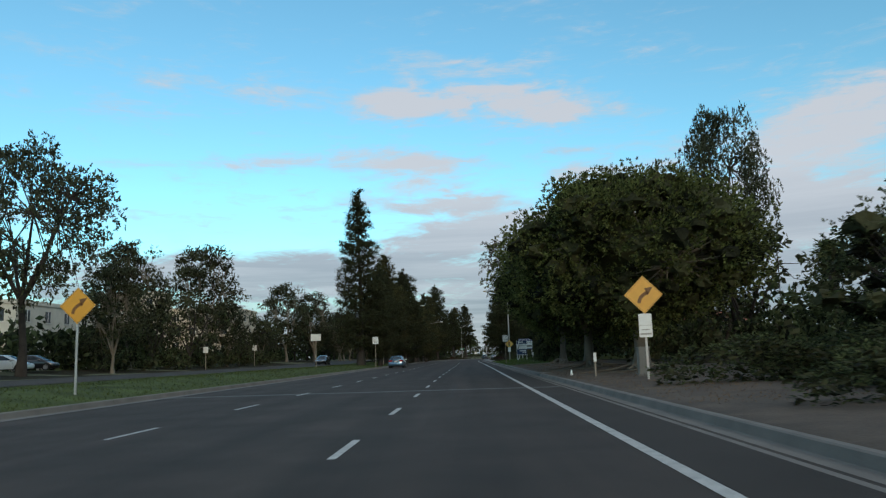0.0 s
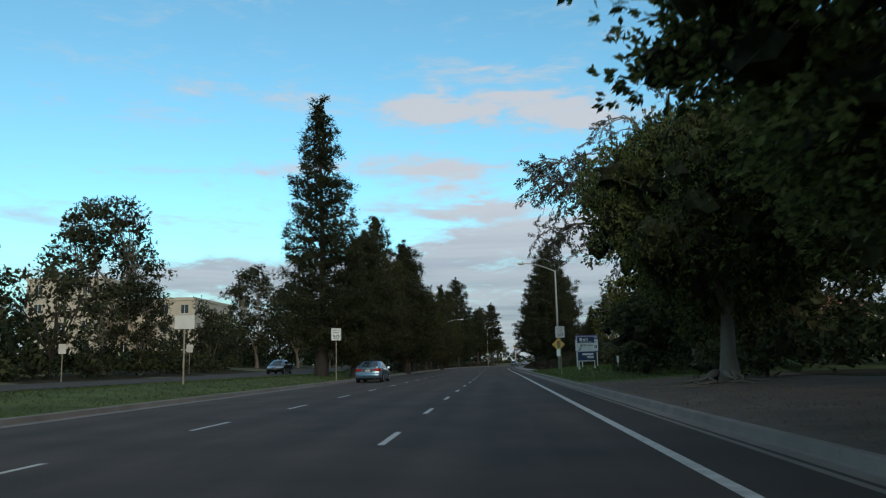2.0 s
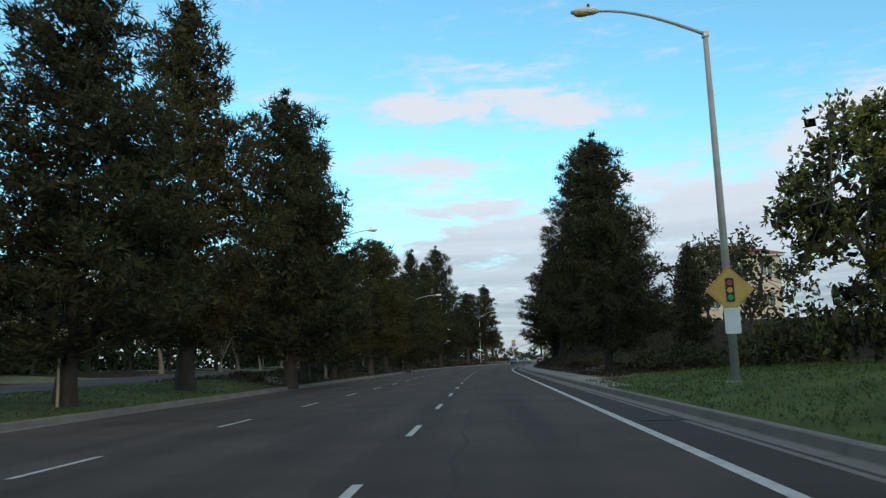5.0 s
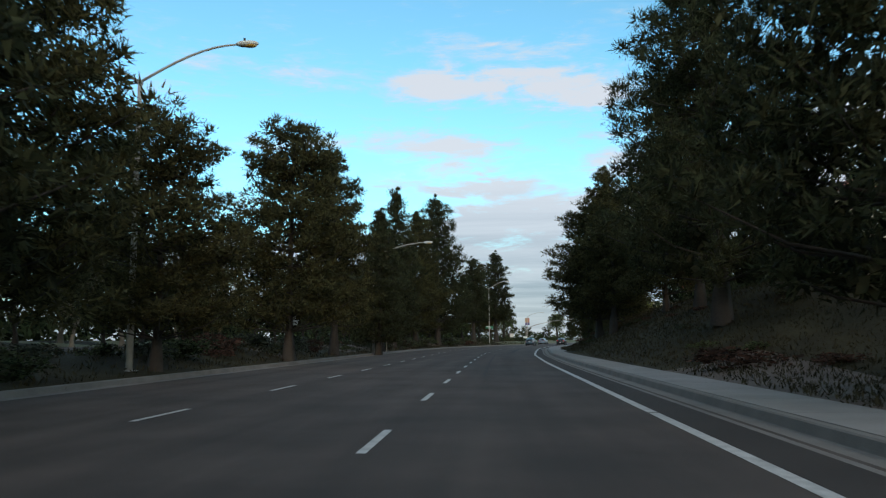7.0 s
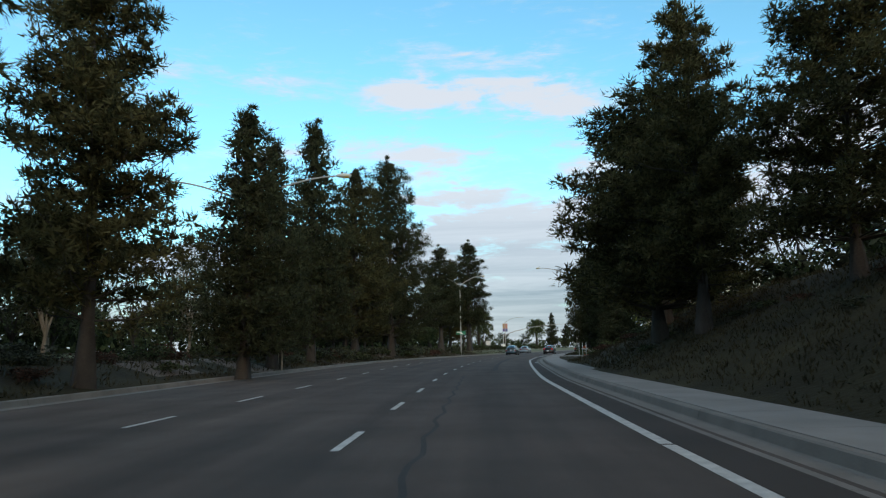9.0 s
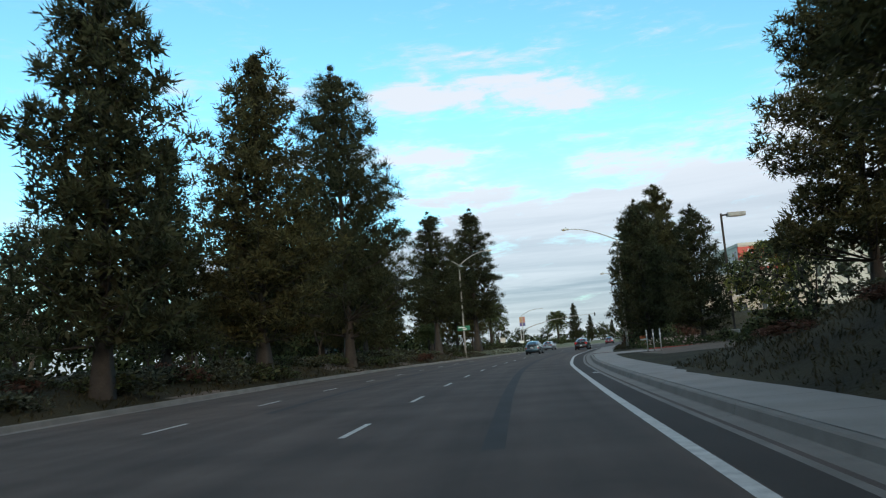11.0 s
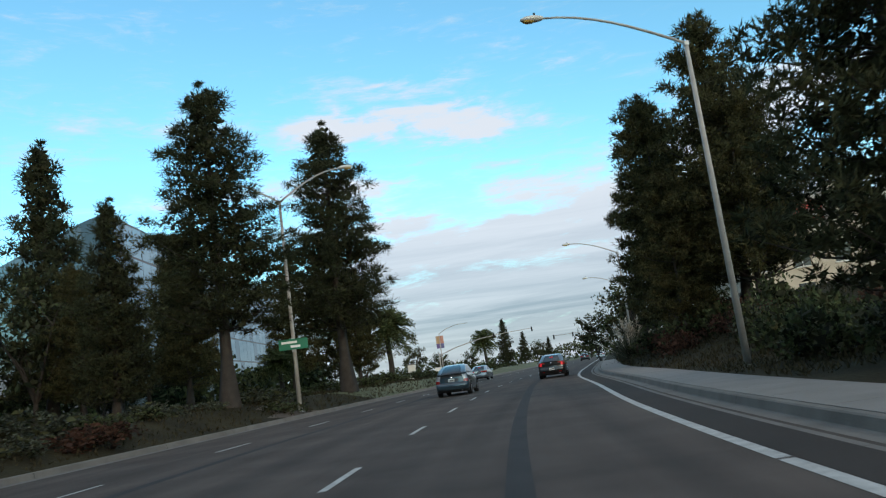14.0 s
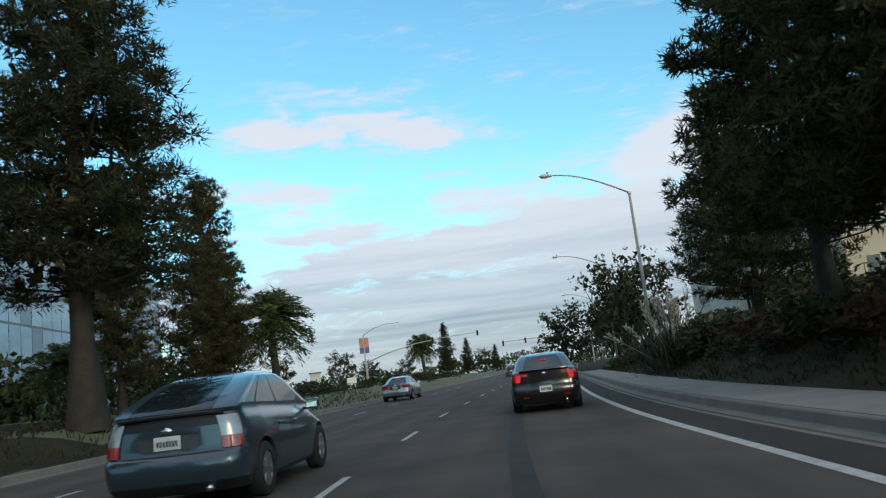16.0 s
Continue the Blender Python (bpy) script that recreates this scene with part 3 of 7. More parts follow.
def leaf_mesh(name, centers, aims, per, length, width, spread, rng, material, droop=0.0):
    """Small pointed leaves, per of them round each centre, turned along its aim."""
    c = np.repeat(np.asarray(centers, float), per, 0)
    a = np.repeat(np.asarray(aims, float), per, 0)
    k = len(c)
    d = a + rng.normal(size=(k, 3)) * spread
    d[:, 2] -= droop
    d /= np.linalg.norm(d, axis=1, keepdims=True) + 1e-9
    s = np.cross(d, rng.normal(size=(k, 3)))
    s /= np.linalg.norm(s, axis=1, keepdims=True) + 1e-9
    ln = (length * rng.uniform(0.6, 1.25, k))[:, None]
    wd = (width * rng.uniform(0.7, 1.2, k))[:, None]
    root = c + rng.normal(size=(k, 3)) * length * 0.22
    v = np.stack([root, root + d * ln * 0.5 + s * wd * 0.5, root + d * ln, root + d * ln * 0.5 - s * wd * 0.5], 1).reshape(-1, 3)
    me = bpy.data.meshes.new(name)
    me.vertices.add(len(v))
    me.vertices.foreach_set("co", v.astype(np.float32).ravel())
    me.loops.add(4 * k)
    me.loops.foreach_set("vertex_index", np.arange(4 * k, dtype=np.int32))
    me.polygons.add(k)
    me.polygons.foreach_set("loop_start", np.arange(0, 4 * k, 4, dtype=np.int32))
    me.update(calc_edges=True)
    if material is not None:
        me.materials.append(material)
    return me


def sphere_points(n, rng, up=0.0):
    d = rng.normal(size=(n, 3))
    d[:, 2] += up
    return d / np.linalg.norm(d, axis=1, keepdims=True)


def trunk_lines(h, r, rng, lean=0.12):
    pts, rad = [], []
    dx, dy = rng.normal(size=2) * lean
    for k in range(8):
        t = k / 7
        pts.append((dx * t * t + 0.1 * math.sin(5 * t + dx), dy * t * t, h * t))
        flare = 1.0 + 0.7 * max(0, 1 - t * 9)
        rad.append(max(0.03, r * (1 - 0.9 * t) * flare))
    return pts, rad


def tree_thing(name, label, category, group, trunk, crowns):
    """A tree out of meshes: trunk (mesh, material) and crown meshes."""
    top = tagged(empty(name), label, category, group)
    for nm, me, material in ([("trunk", *trunk)] + crowns):
        link(nm, me, material, top)
    return top


def tubes_mesh(name, lines, sides=7):
    verts, faces = [], []
    for points, radii in lines:
        v, f = tube(points, radii, sides, cap=False)
        k = len(verts)
        verts += v
        faces += [tuple(i + k for i in q) for q in f]
    me = bpy.data.meshes.new(name)
    me.from_pydata(verts, [], faces)
    me.shade_smooth()
    return me


def core_mesh(name, centers, radii, rng, per=14, cap=0.3, reach=0.95):
    """Short broad sprays of foliage packed round each centre."""
    c, r = np.repeat(np.asarray(centers, float), per, 0), np.repeat(np.asarray(radii, float), per, 0)
    k = len(c)
    p = c + sphere_points(k, rng) * r * reach * rng.uniform(0.1, 1.0, (k, 1)) ** 0.6
    d, s = sphere_points(k, rng), sphere_points(k, rng)
    s = np.cross(d, s)
    s /= np.linalg.norm(s, axis=1, keepdims=True) + 1e-9
    size = np.minimum(r.mean(1, keepdims=True) * 0.5, cap) * rng.uniform(0.65, 1.15, (k, 1))
    w = size * rng.uniform(0.4, 0.75, (k, 1))
    v = np.stack([p - d * size, p + s * w - d * size * 0.2, p + d * size, p - s * w + d * size * 0.25], 1).reshape(-1, 3)
    f, st = np.arange(4 * k), np.arange(0, 4 * k, 4)
    me = bpy.data.meshes.new(name)
    me.vertices.add(len(v))
    me.vertices.foreach_set("co", v.astype(np.float32).ravel())
    me.loops.add(len(f))
    me.loops.foreach_set("vertex_index", f.astype(np.int32))
    me.polygons.add(len(st))
    me.polygons.foreach_set("loop_start", st.astype(np.int32))
    me.update(calc_edges=True)
    return me


ICO = bmesh.new()
bmesh.ops.create_icosphere(ICO, subdivisions=2, radius=1.0)
ICO_FINE = np.array([v.co[:] for v in ICO.verts]), np.array([[v.index for v in f.verts] for f in ICO.faces])
ICO.free()


def lump_mesh(name, groups, rng):
    """Ragged closed lumps; each group is (shape, centres, radii, least, most)."""
    verts, tris, k = [], [], 0
    for (base, tri), c, r, lo, hi in groups:
        c, r = np.asarray(c, float).reshape(-1, 3), np.asarray(r, float).reshape(-1, 3)
        q, n = len(c), len(base)
        verts.append((base[None] * r[:, None, :] * rng.uniform(lo, hi, (q, n, 1)) + c[:, None, :]).reshape(-1, 3))
        tris.append((tri[None] + (np.arange(q) * n)[:, None, None] + k).reshape(-1, 3))
        k += q * n
    v, f = np.concatenate(verts), np.concatenate(tris)
    me = bpy.data.meshes.new(name)
    me.vertices.add(len(v))
    me.vertices.foreach_set("co", v.astype(np.float32).ravel())
    me.loops.add(f.size)
    me.loops.foreach_set("vertex_index", f.astype(np.int32).ravel())
    me.polygons.add(len(f))
    me.polygons.foreach_set("loop_start", np.arange(0, f.size, 3, dtype=np.int32))
    me.update(calc_edges=True)
    me.shade_flat()
    return me


def tuft_mesh(name, centers, radii, per, length, width, rng):
    """Bunches of needles round each centre, pointing outwards and up."""
    c, r = np.repeat(np.asarray(centers, float), per, 0), np.repeat(np.asarray(radii, float), per)[:, None]
    k = len(c)
    o = sphere_points(k, rng, 0.2)
    d = o + rng.normal(size=(k, 3)) * 0.42 + np.array([0, 0, 0.22])
    d /= np.linalg.norm(d, axis=1, keepdims=True)
    s = np.cross(d, rng.normal(size=(k, 3)))
    s /= np.linalg.norm(s, axis=1, keepdims=True) + 1e-9
    deep = (np.arange(k) % per < per // 3)[:, None]
    root = c + o * r * np.array([1, 1, 0.8]) * np.where(deep, rng.uniform(0.0, 0.5, (k, 1)), rng.uniform(0.3, 0.88, (k, 1)))
    w = width * rng.uniform(0.7, 1.3, (k, 1)) * np.where(deep, 1.25, 0.55)
    ln = length * rng.uniform(0.65, 1.3, (k, 1))
    v = np.stack([root - s * w, root + s * w, root + d * ln], 1).reshape(-1, 3)
    me = bpy.data.meshes.new(name)
    me.vertices.add(3 * k)
    me.vertices.foreach_set("co", v.astype(np.float32).ravel())
    me.loops.add(3 * k)
    me.loops.foreach_set("vertex_index", np.arange(3 * k, dtype=np.int32))
    me.polygons.add(k)
    me.polygons.foreach_set("loop_start", np.arange(0, 3 * k, 3, dtype=np.int32))
    me.update(calc_edges=True)
    return me


def pine_parts(h, r, seed, base=0.2, power=0.8, gaps=0.1, blob=1.0, bulge=0.25, leader=True, heart=True, per=70, fine=1.0):
    """Trunk and crown meshes of a pine: pom-poms of needles along rising branches, in uneven tiers."""
    rng = np.random.default_rng(seed)
    lines = [trunk_lines(h * 0.97, h * 0.013 + 0.07, rng)]
    stem = np.array(lines[0][0])
    cs, rs, hearts, heart_r = [], [], [], []
    z = base * h
    swell = rng.uniform(0, 6.28)
    while z < h * 0.965:
        t = (z - base * h) / (h * (1 - base))
        prof = (1 - t) ** power * (1 - bulge * (1 - t) ** 6)
        rr = (r * prof + 0.25) * rng.uniform(0.84, 1.08) * (1 + 0.10 * math.sin(z * 1.25 + swell))
        axis = np.array([np.interp(z, stem[:, 2], stem[:, i]) for i in (0, 1)])
        tier = (0.72 + 0.07 * rr) * blob
        if heart and rr > 0.75:
            hearts.append((axis[0], axis[1], z + 0.1 * rr))
            heart_r.append((rr * 0.68, rr * 0.68, tier * 0.9))
        ph = rng.uniform(0, 6.28)
        skew, skew_a = rng.uniform(0.02, 0.09), rng.uniform(0, 6.28)
        cnt = max(4, int(round(2 * math.pi * rr / (1.16 * blob))))
        for k in range(cnt):
            if rng.uniform() < gaps:
                continue
            a = ph + 6.283 * k / cnt + rng.normal() * 0.16
            out = rr * rng.uniform(0.78, 1.0) * (1 + skew * math.sin(2 * a + skew_a))
            ca, sa_ = math.cos(a), math.sin(a)
            lift = rng.normal() * 0.38
            first = None
            q = out
            while q > max(0.25, out - 2.1, out * 0.45 if heart else 0.2):
                b = rng.uniform(0.42, 0.8) * blob
                g = rng.normal() * 0.16
                cen = (axis[0] + ca * max(0.1, q - b * 0.5) - sa_ * g, axis[1] + sa_ * max(0.1, q - b * 0.5) + ca * g, z + lift + 0.16 * q + (0.15 if q == out else rng.normal() * 0.14))
                first = first or cen
                cs.append(cen)
                rs.append(b)
                q -= b * 1.25
            if first:
                lines.append(([(axis[0], axis[1], z - 0.12 * out), (axis[0] * 0.4 + first[0] * 0.6, axis[1] * 0.4 + first[1] * 0.6, z + lift * 0.5), first], [0.015 + 0.009 * out, 0.014 + 0.004 * out, 0.012]))
        z += tier * rng.uniform(0.85, 1.12)
    if leader:
        for zz in np.linspace(h * 0.9, h * 0.985, 4):
            cs.append((stem[-1, 0] + rng.normal() * 0.1, stem[-1, 1] + rng.normal() * 0.1, zz))
            rs.append(0.42 - 0.2 * (zz / h - 0.9) / 0.085)
    rs = np.array(rs)
    wood = tubes_mesh("trunk", lines[:1] + lines[1::2], 4)
    crown = tuft_mesh("crown", cs, rs, per, 0.28 * fine ** 0.4, 0.055 * fine, rng)
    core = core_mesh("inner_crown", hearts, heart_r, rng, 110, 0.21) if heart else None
    return wood, crown, core


def leafy_parts(h, r, seed, base=0.3, leaf=0.2, wide=0.09, density=1.0, blobs=60, flat=0.75, trunk_r=0.22, spread=0.7, droop=0.0, fill=4, hollow=0.45, forks=5, per=6, lobe=None):
    """Trunk and crown meshes of a broadleaf tree: clumps of leaves at the limbs' ends."""
    rng = np.random.default_rng(seed)
    cz, rz = h * (base + 1) / 2, h * (1 - base) / 2
    lines = [([(0, 0, -0.2), (0.05, 0.02, h * base * 0.4), (rng.normal() * 0.15, rng.normal() * 0.15, h * base * 1.05)], [trunk_r * 1.7, trunk_r, trunk_r * 0.8])]
    root = np.array(lines[0][0][-1])
    cs, ds, inner, inner_d = [], [], [], []
    arms = []
    for k in range(forks):
        a = 6.283 * k / forks + rng.normal() * 0.3
        e = np.array([math.cos(a) * r * 0.45, math.sin(a) * r * 0.45, cz + rng.normal() * rz * 0.2])
        arms.append(e)
        mid = root * 0.5 + e * 0.5 + rng.normal(size=3) * 0.2
        lines.append(([tuple(root), tuple(mid), tuple(e)], [trunk_r * 0.6, trunk_r * 0.42, trunk_r * 0.25]))
    for k in range(blobs):
        d = sphere_points(1, rng, 0.15)[0]
        rad = rng.uniform(hollow, 1.0) ** 0.6
        cen = np.array([d[0] * r * rad, d[1] * r * rad, cz + d[2] * rz * rad])
        cen[:2] *= rng.uniform(0.85, 1.1)
        b = (0.16 * r + 0.3) * rng.uniform(0.6, 1.25)
        m = int(22 * density * b * b / (leaf * leaf * 8)) + 4
        s = sphere_points(m, rng, 0.15)
        cs.append(cen + s * np.array([b, b, b * flat]) * rng.uniform(0.5, 1.05, (m, 1)))
        dd = s + d * 0.6 + np.array([0, 0, 0.3])
        ds.append(dd / np.linalg.norm(dd, axis=1, keepdims=True))
        if fill:
            inner.append(tuple((cen - (0, 0, cz)) * 0.96 + (0, 0, cz)))
            inner_d.append((b, b, b * flat))
        near = min(arms, key=lambda p: float(np.linalg.norm(p - cen)))
        lines.append(([tuple(near), tuple(near * 0.4 + cen * 0.6 + rng.normal(size=3) * 0.12), tuple(cen)], [trunk_r * 0.2, trunk_r * 0.11, 0.012]))
    wood = tubes_mesh("trunk", lines, 6)
    crown = leaf_mesh("crown", np.concatenate(cs), np.concatenate(ds), per, leaf, wide, spread, rng, None, droop)
    if fill:
        for k in range(fill * 5):
            inner.append(tuple(np.array((0, 0, cz)) + sphere_points(1, rng)[0] * np.array((r, r, rz)) * rng.uniform(0.2, 0.7)))
            inner_d.append((0.8, 0.8, 0.7))
    core = None
    if fill:
        if lobe:
            core = lump_mesh("inner_crown", [(lobe, inner, np.asarray(inner_d) * 0.5, 0.4, 1.25), (ICO_FINE, [(0, 0, cz)], [(r * 0.55, r * 0.55, rz * 0.6)], 0.6, 1.2)], rng)
        else:
            core = core_mesh("inner_crown", inner, inner_d, rng, 16, 0.28)
    return wood, crown, core


def plant(name, label, category, parts, mats, spots, group=""):
    """Builds one tree at the first spot and copies it to the others: (x, y, scale, turn, stretch)."""
    wood, crown, core = parts
    bark, green, dark = mats
    first = None
    for x, y, s, turn, tall in spots:
        m = pose(x, y, height(x, y) - 0.05, 0, 0, turn) @ Matrix.Diagonal((s, s, s * tall, 1))
        if first is None:
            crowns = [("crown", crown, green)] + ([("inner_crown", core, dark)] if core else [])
            first = tree_thing(name, label, category, group, (wood, bark), crowns)
            first.matrix_world = m
        else:
            new_one = copy_thing(first, m)
            new_one.matrix_basis = m
    return first


# third of each set: darker inner needles that carry the crown's shade
PINE = (M["bark"], M["needles"], M["needle_shade_mass"])
WARM = (M["bark"], M["needles_warm"], M["needle_shade_mass"])
A = pine_parts(16, 5.3, 11, base=0.12, power=0.68)
A_NEAR = pine_parts(16, 5.3, 11, base=0.12, power=0.68, per=170, fine=0.5)
B = pine_parts(18, 5.0, 12, base=0.12, power=0.66, gaps=0.16)
C = pine_parts(15, 3.5, 13, base=0.12, power=0.68)
D = pine_parts(15, 5.1, 14, base=0.16, power=0.36, gaps=0.1, blob=1.0, leader=False)
E_ = pine_parts(17, 4.0, 15, base=0.16, power=0.5, gaps=0.5, blob=0.82, heart=False)
F_ = pine_parts(24, 4.9, 16, base=0.10, power=0.66, gaps=0.1, blob=1.1)
LBL = "tall dark green pine with lumpy tiers of needles"
# spots: x, y, scale, turn, stretch
plant("pine_tree", "towering ragged pine rising from the grass median", "tree", F_, PINE, [(-12.7, 101.3, 1.0, 20, 0.98)], "median pines")
plant("pine_tree", LBL + " on the median", "tree", B, WARM, [(-12.0, 126.0, 1.0, 0, 1.0), (-10.6, 142, 0.92, 130, 1.0), (-10.2, 228.6, 1.08, 200, 0.95), (-11.5, 262, 0.75, 80, 1.0)], "median pines")
plant("pine_tree", LBL + " on the median", "tree", A, PINE, [(-11.6, 115.9, 0.92, 0, 1.0), (-9.6, 134.5, 1.02, 90, 1.04)], "median pines")
plant("pine_tree", "huge dense dark green pine with a broad base on the median", "tree", A_NEAR, PINE, [(-8.6, 245, 1.32, 70, 1.13)], "median pines")
plant("pine_tree", "slender dark green pine on the median", "tree", C, PINE, [(-10.5, 103.7, 0.78, 0, 1.0), (-11.0, 212.5, 1.12, 50, 1.1), (-10.4, 199.5, 0.92, 200, 1.0), (-9.1, 189.5, 0.9, 30, 0.93), (-14.0, 224.6, 0.82, 100, 1.0), (-12.2, 284.3, 0.88, 40, 1.0), (-18, 256, 0.75, 10, 1.0), (-23.3, 300.6, 1.45, 10, 1.05)], "median pines")
G_ = pine_parts(18.6, 4.2, 17, base=0.24, power=0.68, per=130, fine=0.62)
plant("pine_tree", "tall full pine with a clear trunk on the median", "tree", G_, PINE, [(-4.2, 277.5, 1.16, 80, 0.79), (0.2, 294.5, 1.36, 200, 0.8)], "median pines")
plant("pine_tree", "broad round-topped pine on the median", "tree", D, WARM, [(-10.6, 151.0, 0.7, 0, 0.86), (-10.0, 165.5, 0.9, 120, 0.94), (-15, 243, 0.7, 40, 1.0)], "median pines")
plant("pine_tree", "thin open pine with bare limbs showing", "tree", E_, WARM, [(-10.4, 178.2, 0.86, 0, 1.0), (-9.5, 258, 0.7, 90, 1.0)], "median pines")
plant("pine_tree", "dense dark pine at the roadside", "tree", A, PINE, [(8.0, 138.5, 0.82, 30, 1.1), (26, 299, 0.8, 10, 0.9), (15.4, 253.3, 0.76, 0, 1.05), (18.3, 247.0, 0.66, 130, 1.02)], "roadside pines")
plant("pine_tree", "large dark pine with limbs over the pavement", "tree", A_NEAR, PINE, [(9.9, 157, 1.12, 10, 1.0)], "roadside pines")
plant("pine_tree", "broad dark pine leaning over the pavement", "tree", D, PINE, [(11.6, 167, 0.88, 0, 1.0), (12.2, 178, 0.72, 90, 0.88), (9.2, 189.5, 1.0, 150, 0.76), (11.6, 198, 1.0, 180, 0.8), (15.0, 213, 0.72, 250, 1.0), (22.5, 276.5, 0.8, 30, 1.02)], "roadside pines")
plant("pine_tree", "slender dark green pine at the roadside", "tree", C, PINE, [(14.4, 144.5, 0.5, 10, 1.0)], "roadside pines")
plant("pine_tree", "thin open pine at the roadside", "tree", E_, PINE, [(9.6, 184.4, 0.76, 0, 1.0), (22.0, 288, 0.95, 140, 1.0), (20.6, 283, 0.9, 300, 1.0), (23.0, 279, 1.0, 40, 1.0), (19.0, 278, 0.55, 30, 1.0)], "roadside pines")

FIG1 = leafy_parts(9.3, 5.7, 31, base=0.24, leaf=0.17, wide=0.09, density=0.44, blobs=220, trunk_r=0.34, fill=5, hollow=0.7, spread=0.6, lobe=ICO_FINE)
plant("fig_tree", "dense domed fig tree with pale flared trunk and surface roots", "tree", FIG1, (M["pale_bark"], M["fig"], M["inner_shade_leaf"]), [(9.7, 37.2, 1.0, 0, 1.0), (8.8, 47.2, 0.9, 110, 1.0), (9.6, 67.0, 0.8, 220, 1.32), (14.2, 58.5, 1.0, 300, 1.05)], "fig trees")
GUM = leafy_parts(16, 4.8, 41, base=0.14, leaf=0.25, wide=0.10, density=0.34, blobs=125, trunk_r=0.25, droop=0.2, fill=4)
plant("gum_tree", "dark rounded gum tree beyond the far carriageway", "tree", GUM, (M["pale_bark"], M["gum"], M["inner_shade_leaf"]), [(-39, 91, 0.98, 0, 1.0), (-38.4, 115.8, 1.2, 70, 0.98), (-35.6, 117.6, 0.66, 300, 1.0), (-36.8, 141, 0.46, 200, 1.1), (-33.5, 75, 0.7, 140, 1.0), (-36.5, 160, 1.05, 10, 1.0), (-33, 172, 1.0, 50, 1.0), (-37, 190, 0.85, 200, 1.0), (-38, 225, 0.8, 120, 1.0), (-31, 200, 0.72, 20, 1.0), (-31.5, 213, 0.78, 160, 1.0), (-30.5, 240, 0.75, 250, 1.0), (-31, 272, 0.7, 310, 1.0), (-29.5, 186, 0.75, 30, 0.9), (-28.5, 177, 0.62, 230, 0.9)], "far side trees")
OAK = leafy_parts(9, 5.0, 42, base=0.16, leaf=0.30, wide=0.15, density=0.10, blobs=40, trunk_r=0.2, fill=3, per=4)
spots = []
rng0 = np.random.default_rng(5)
for k in range(34):
    y = 12 + k * 10 + rng0.uniform(-3, 3) if k < 13 else 142 + (k - 13) * 8.5 + rng0.uniform(-2, 2)
    if 58 < y < 74:
        continue
    spots.append((kerb_l(y) - 25 - rng0.uniform(0, 5), y, rng0.uniform(0.75, 1.2) * (0.5 if 106 < y < 134 else 1.0), rng0.uniform(0, 360), rng0.uniform(0.85, 1.1)))
plant("broadleaf_tree", "dark bushy tree beyond the far carriageway", "tree", OAK, (M["bark"], M["shrub"], M["inner_shade_leaf"]), spots, "far side trees")
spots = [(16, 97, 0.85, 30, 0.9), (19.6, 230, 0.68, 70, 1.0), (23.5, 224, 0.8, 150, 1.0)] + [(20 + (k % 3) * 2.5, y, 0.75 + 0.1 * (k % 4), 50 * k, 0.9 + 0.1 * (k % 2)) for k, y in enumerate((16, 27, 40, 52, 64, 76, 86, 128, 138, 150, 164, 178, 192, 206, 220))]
plant("broadleaf_tree", "dark bushy tree behind the roadside", "tree", OAK, (M["bark"], M["shrub"], M["inner_shade_leaf"]), spots, "back trees")

# ---- more plants ----


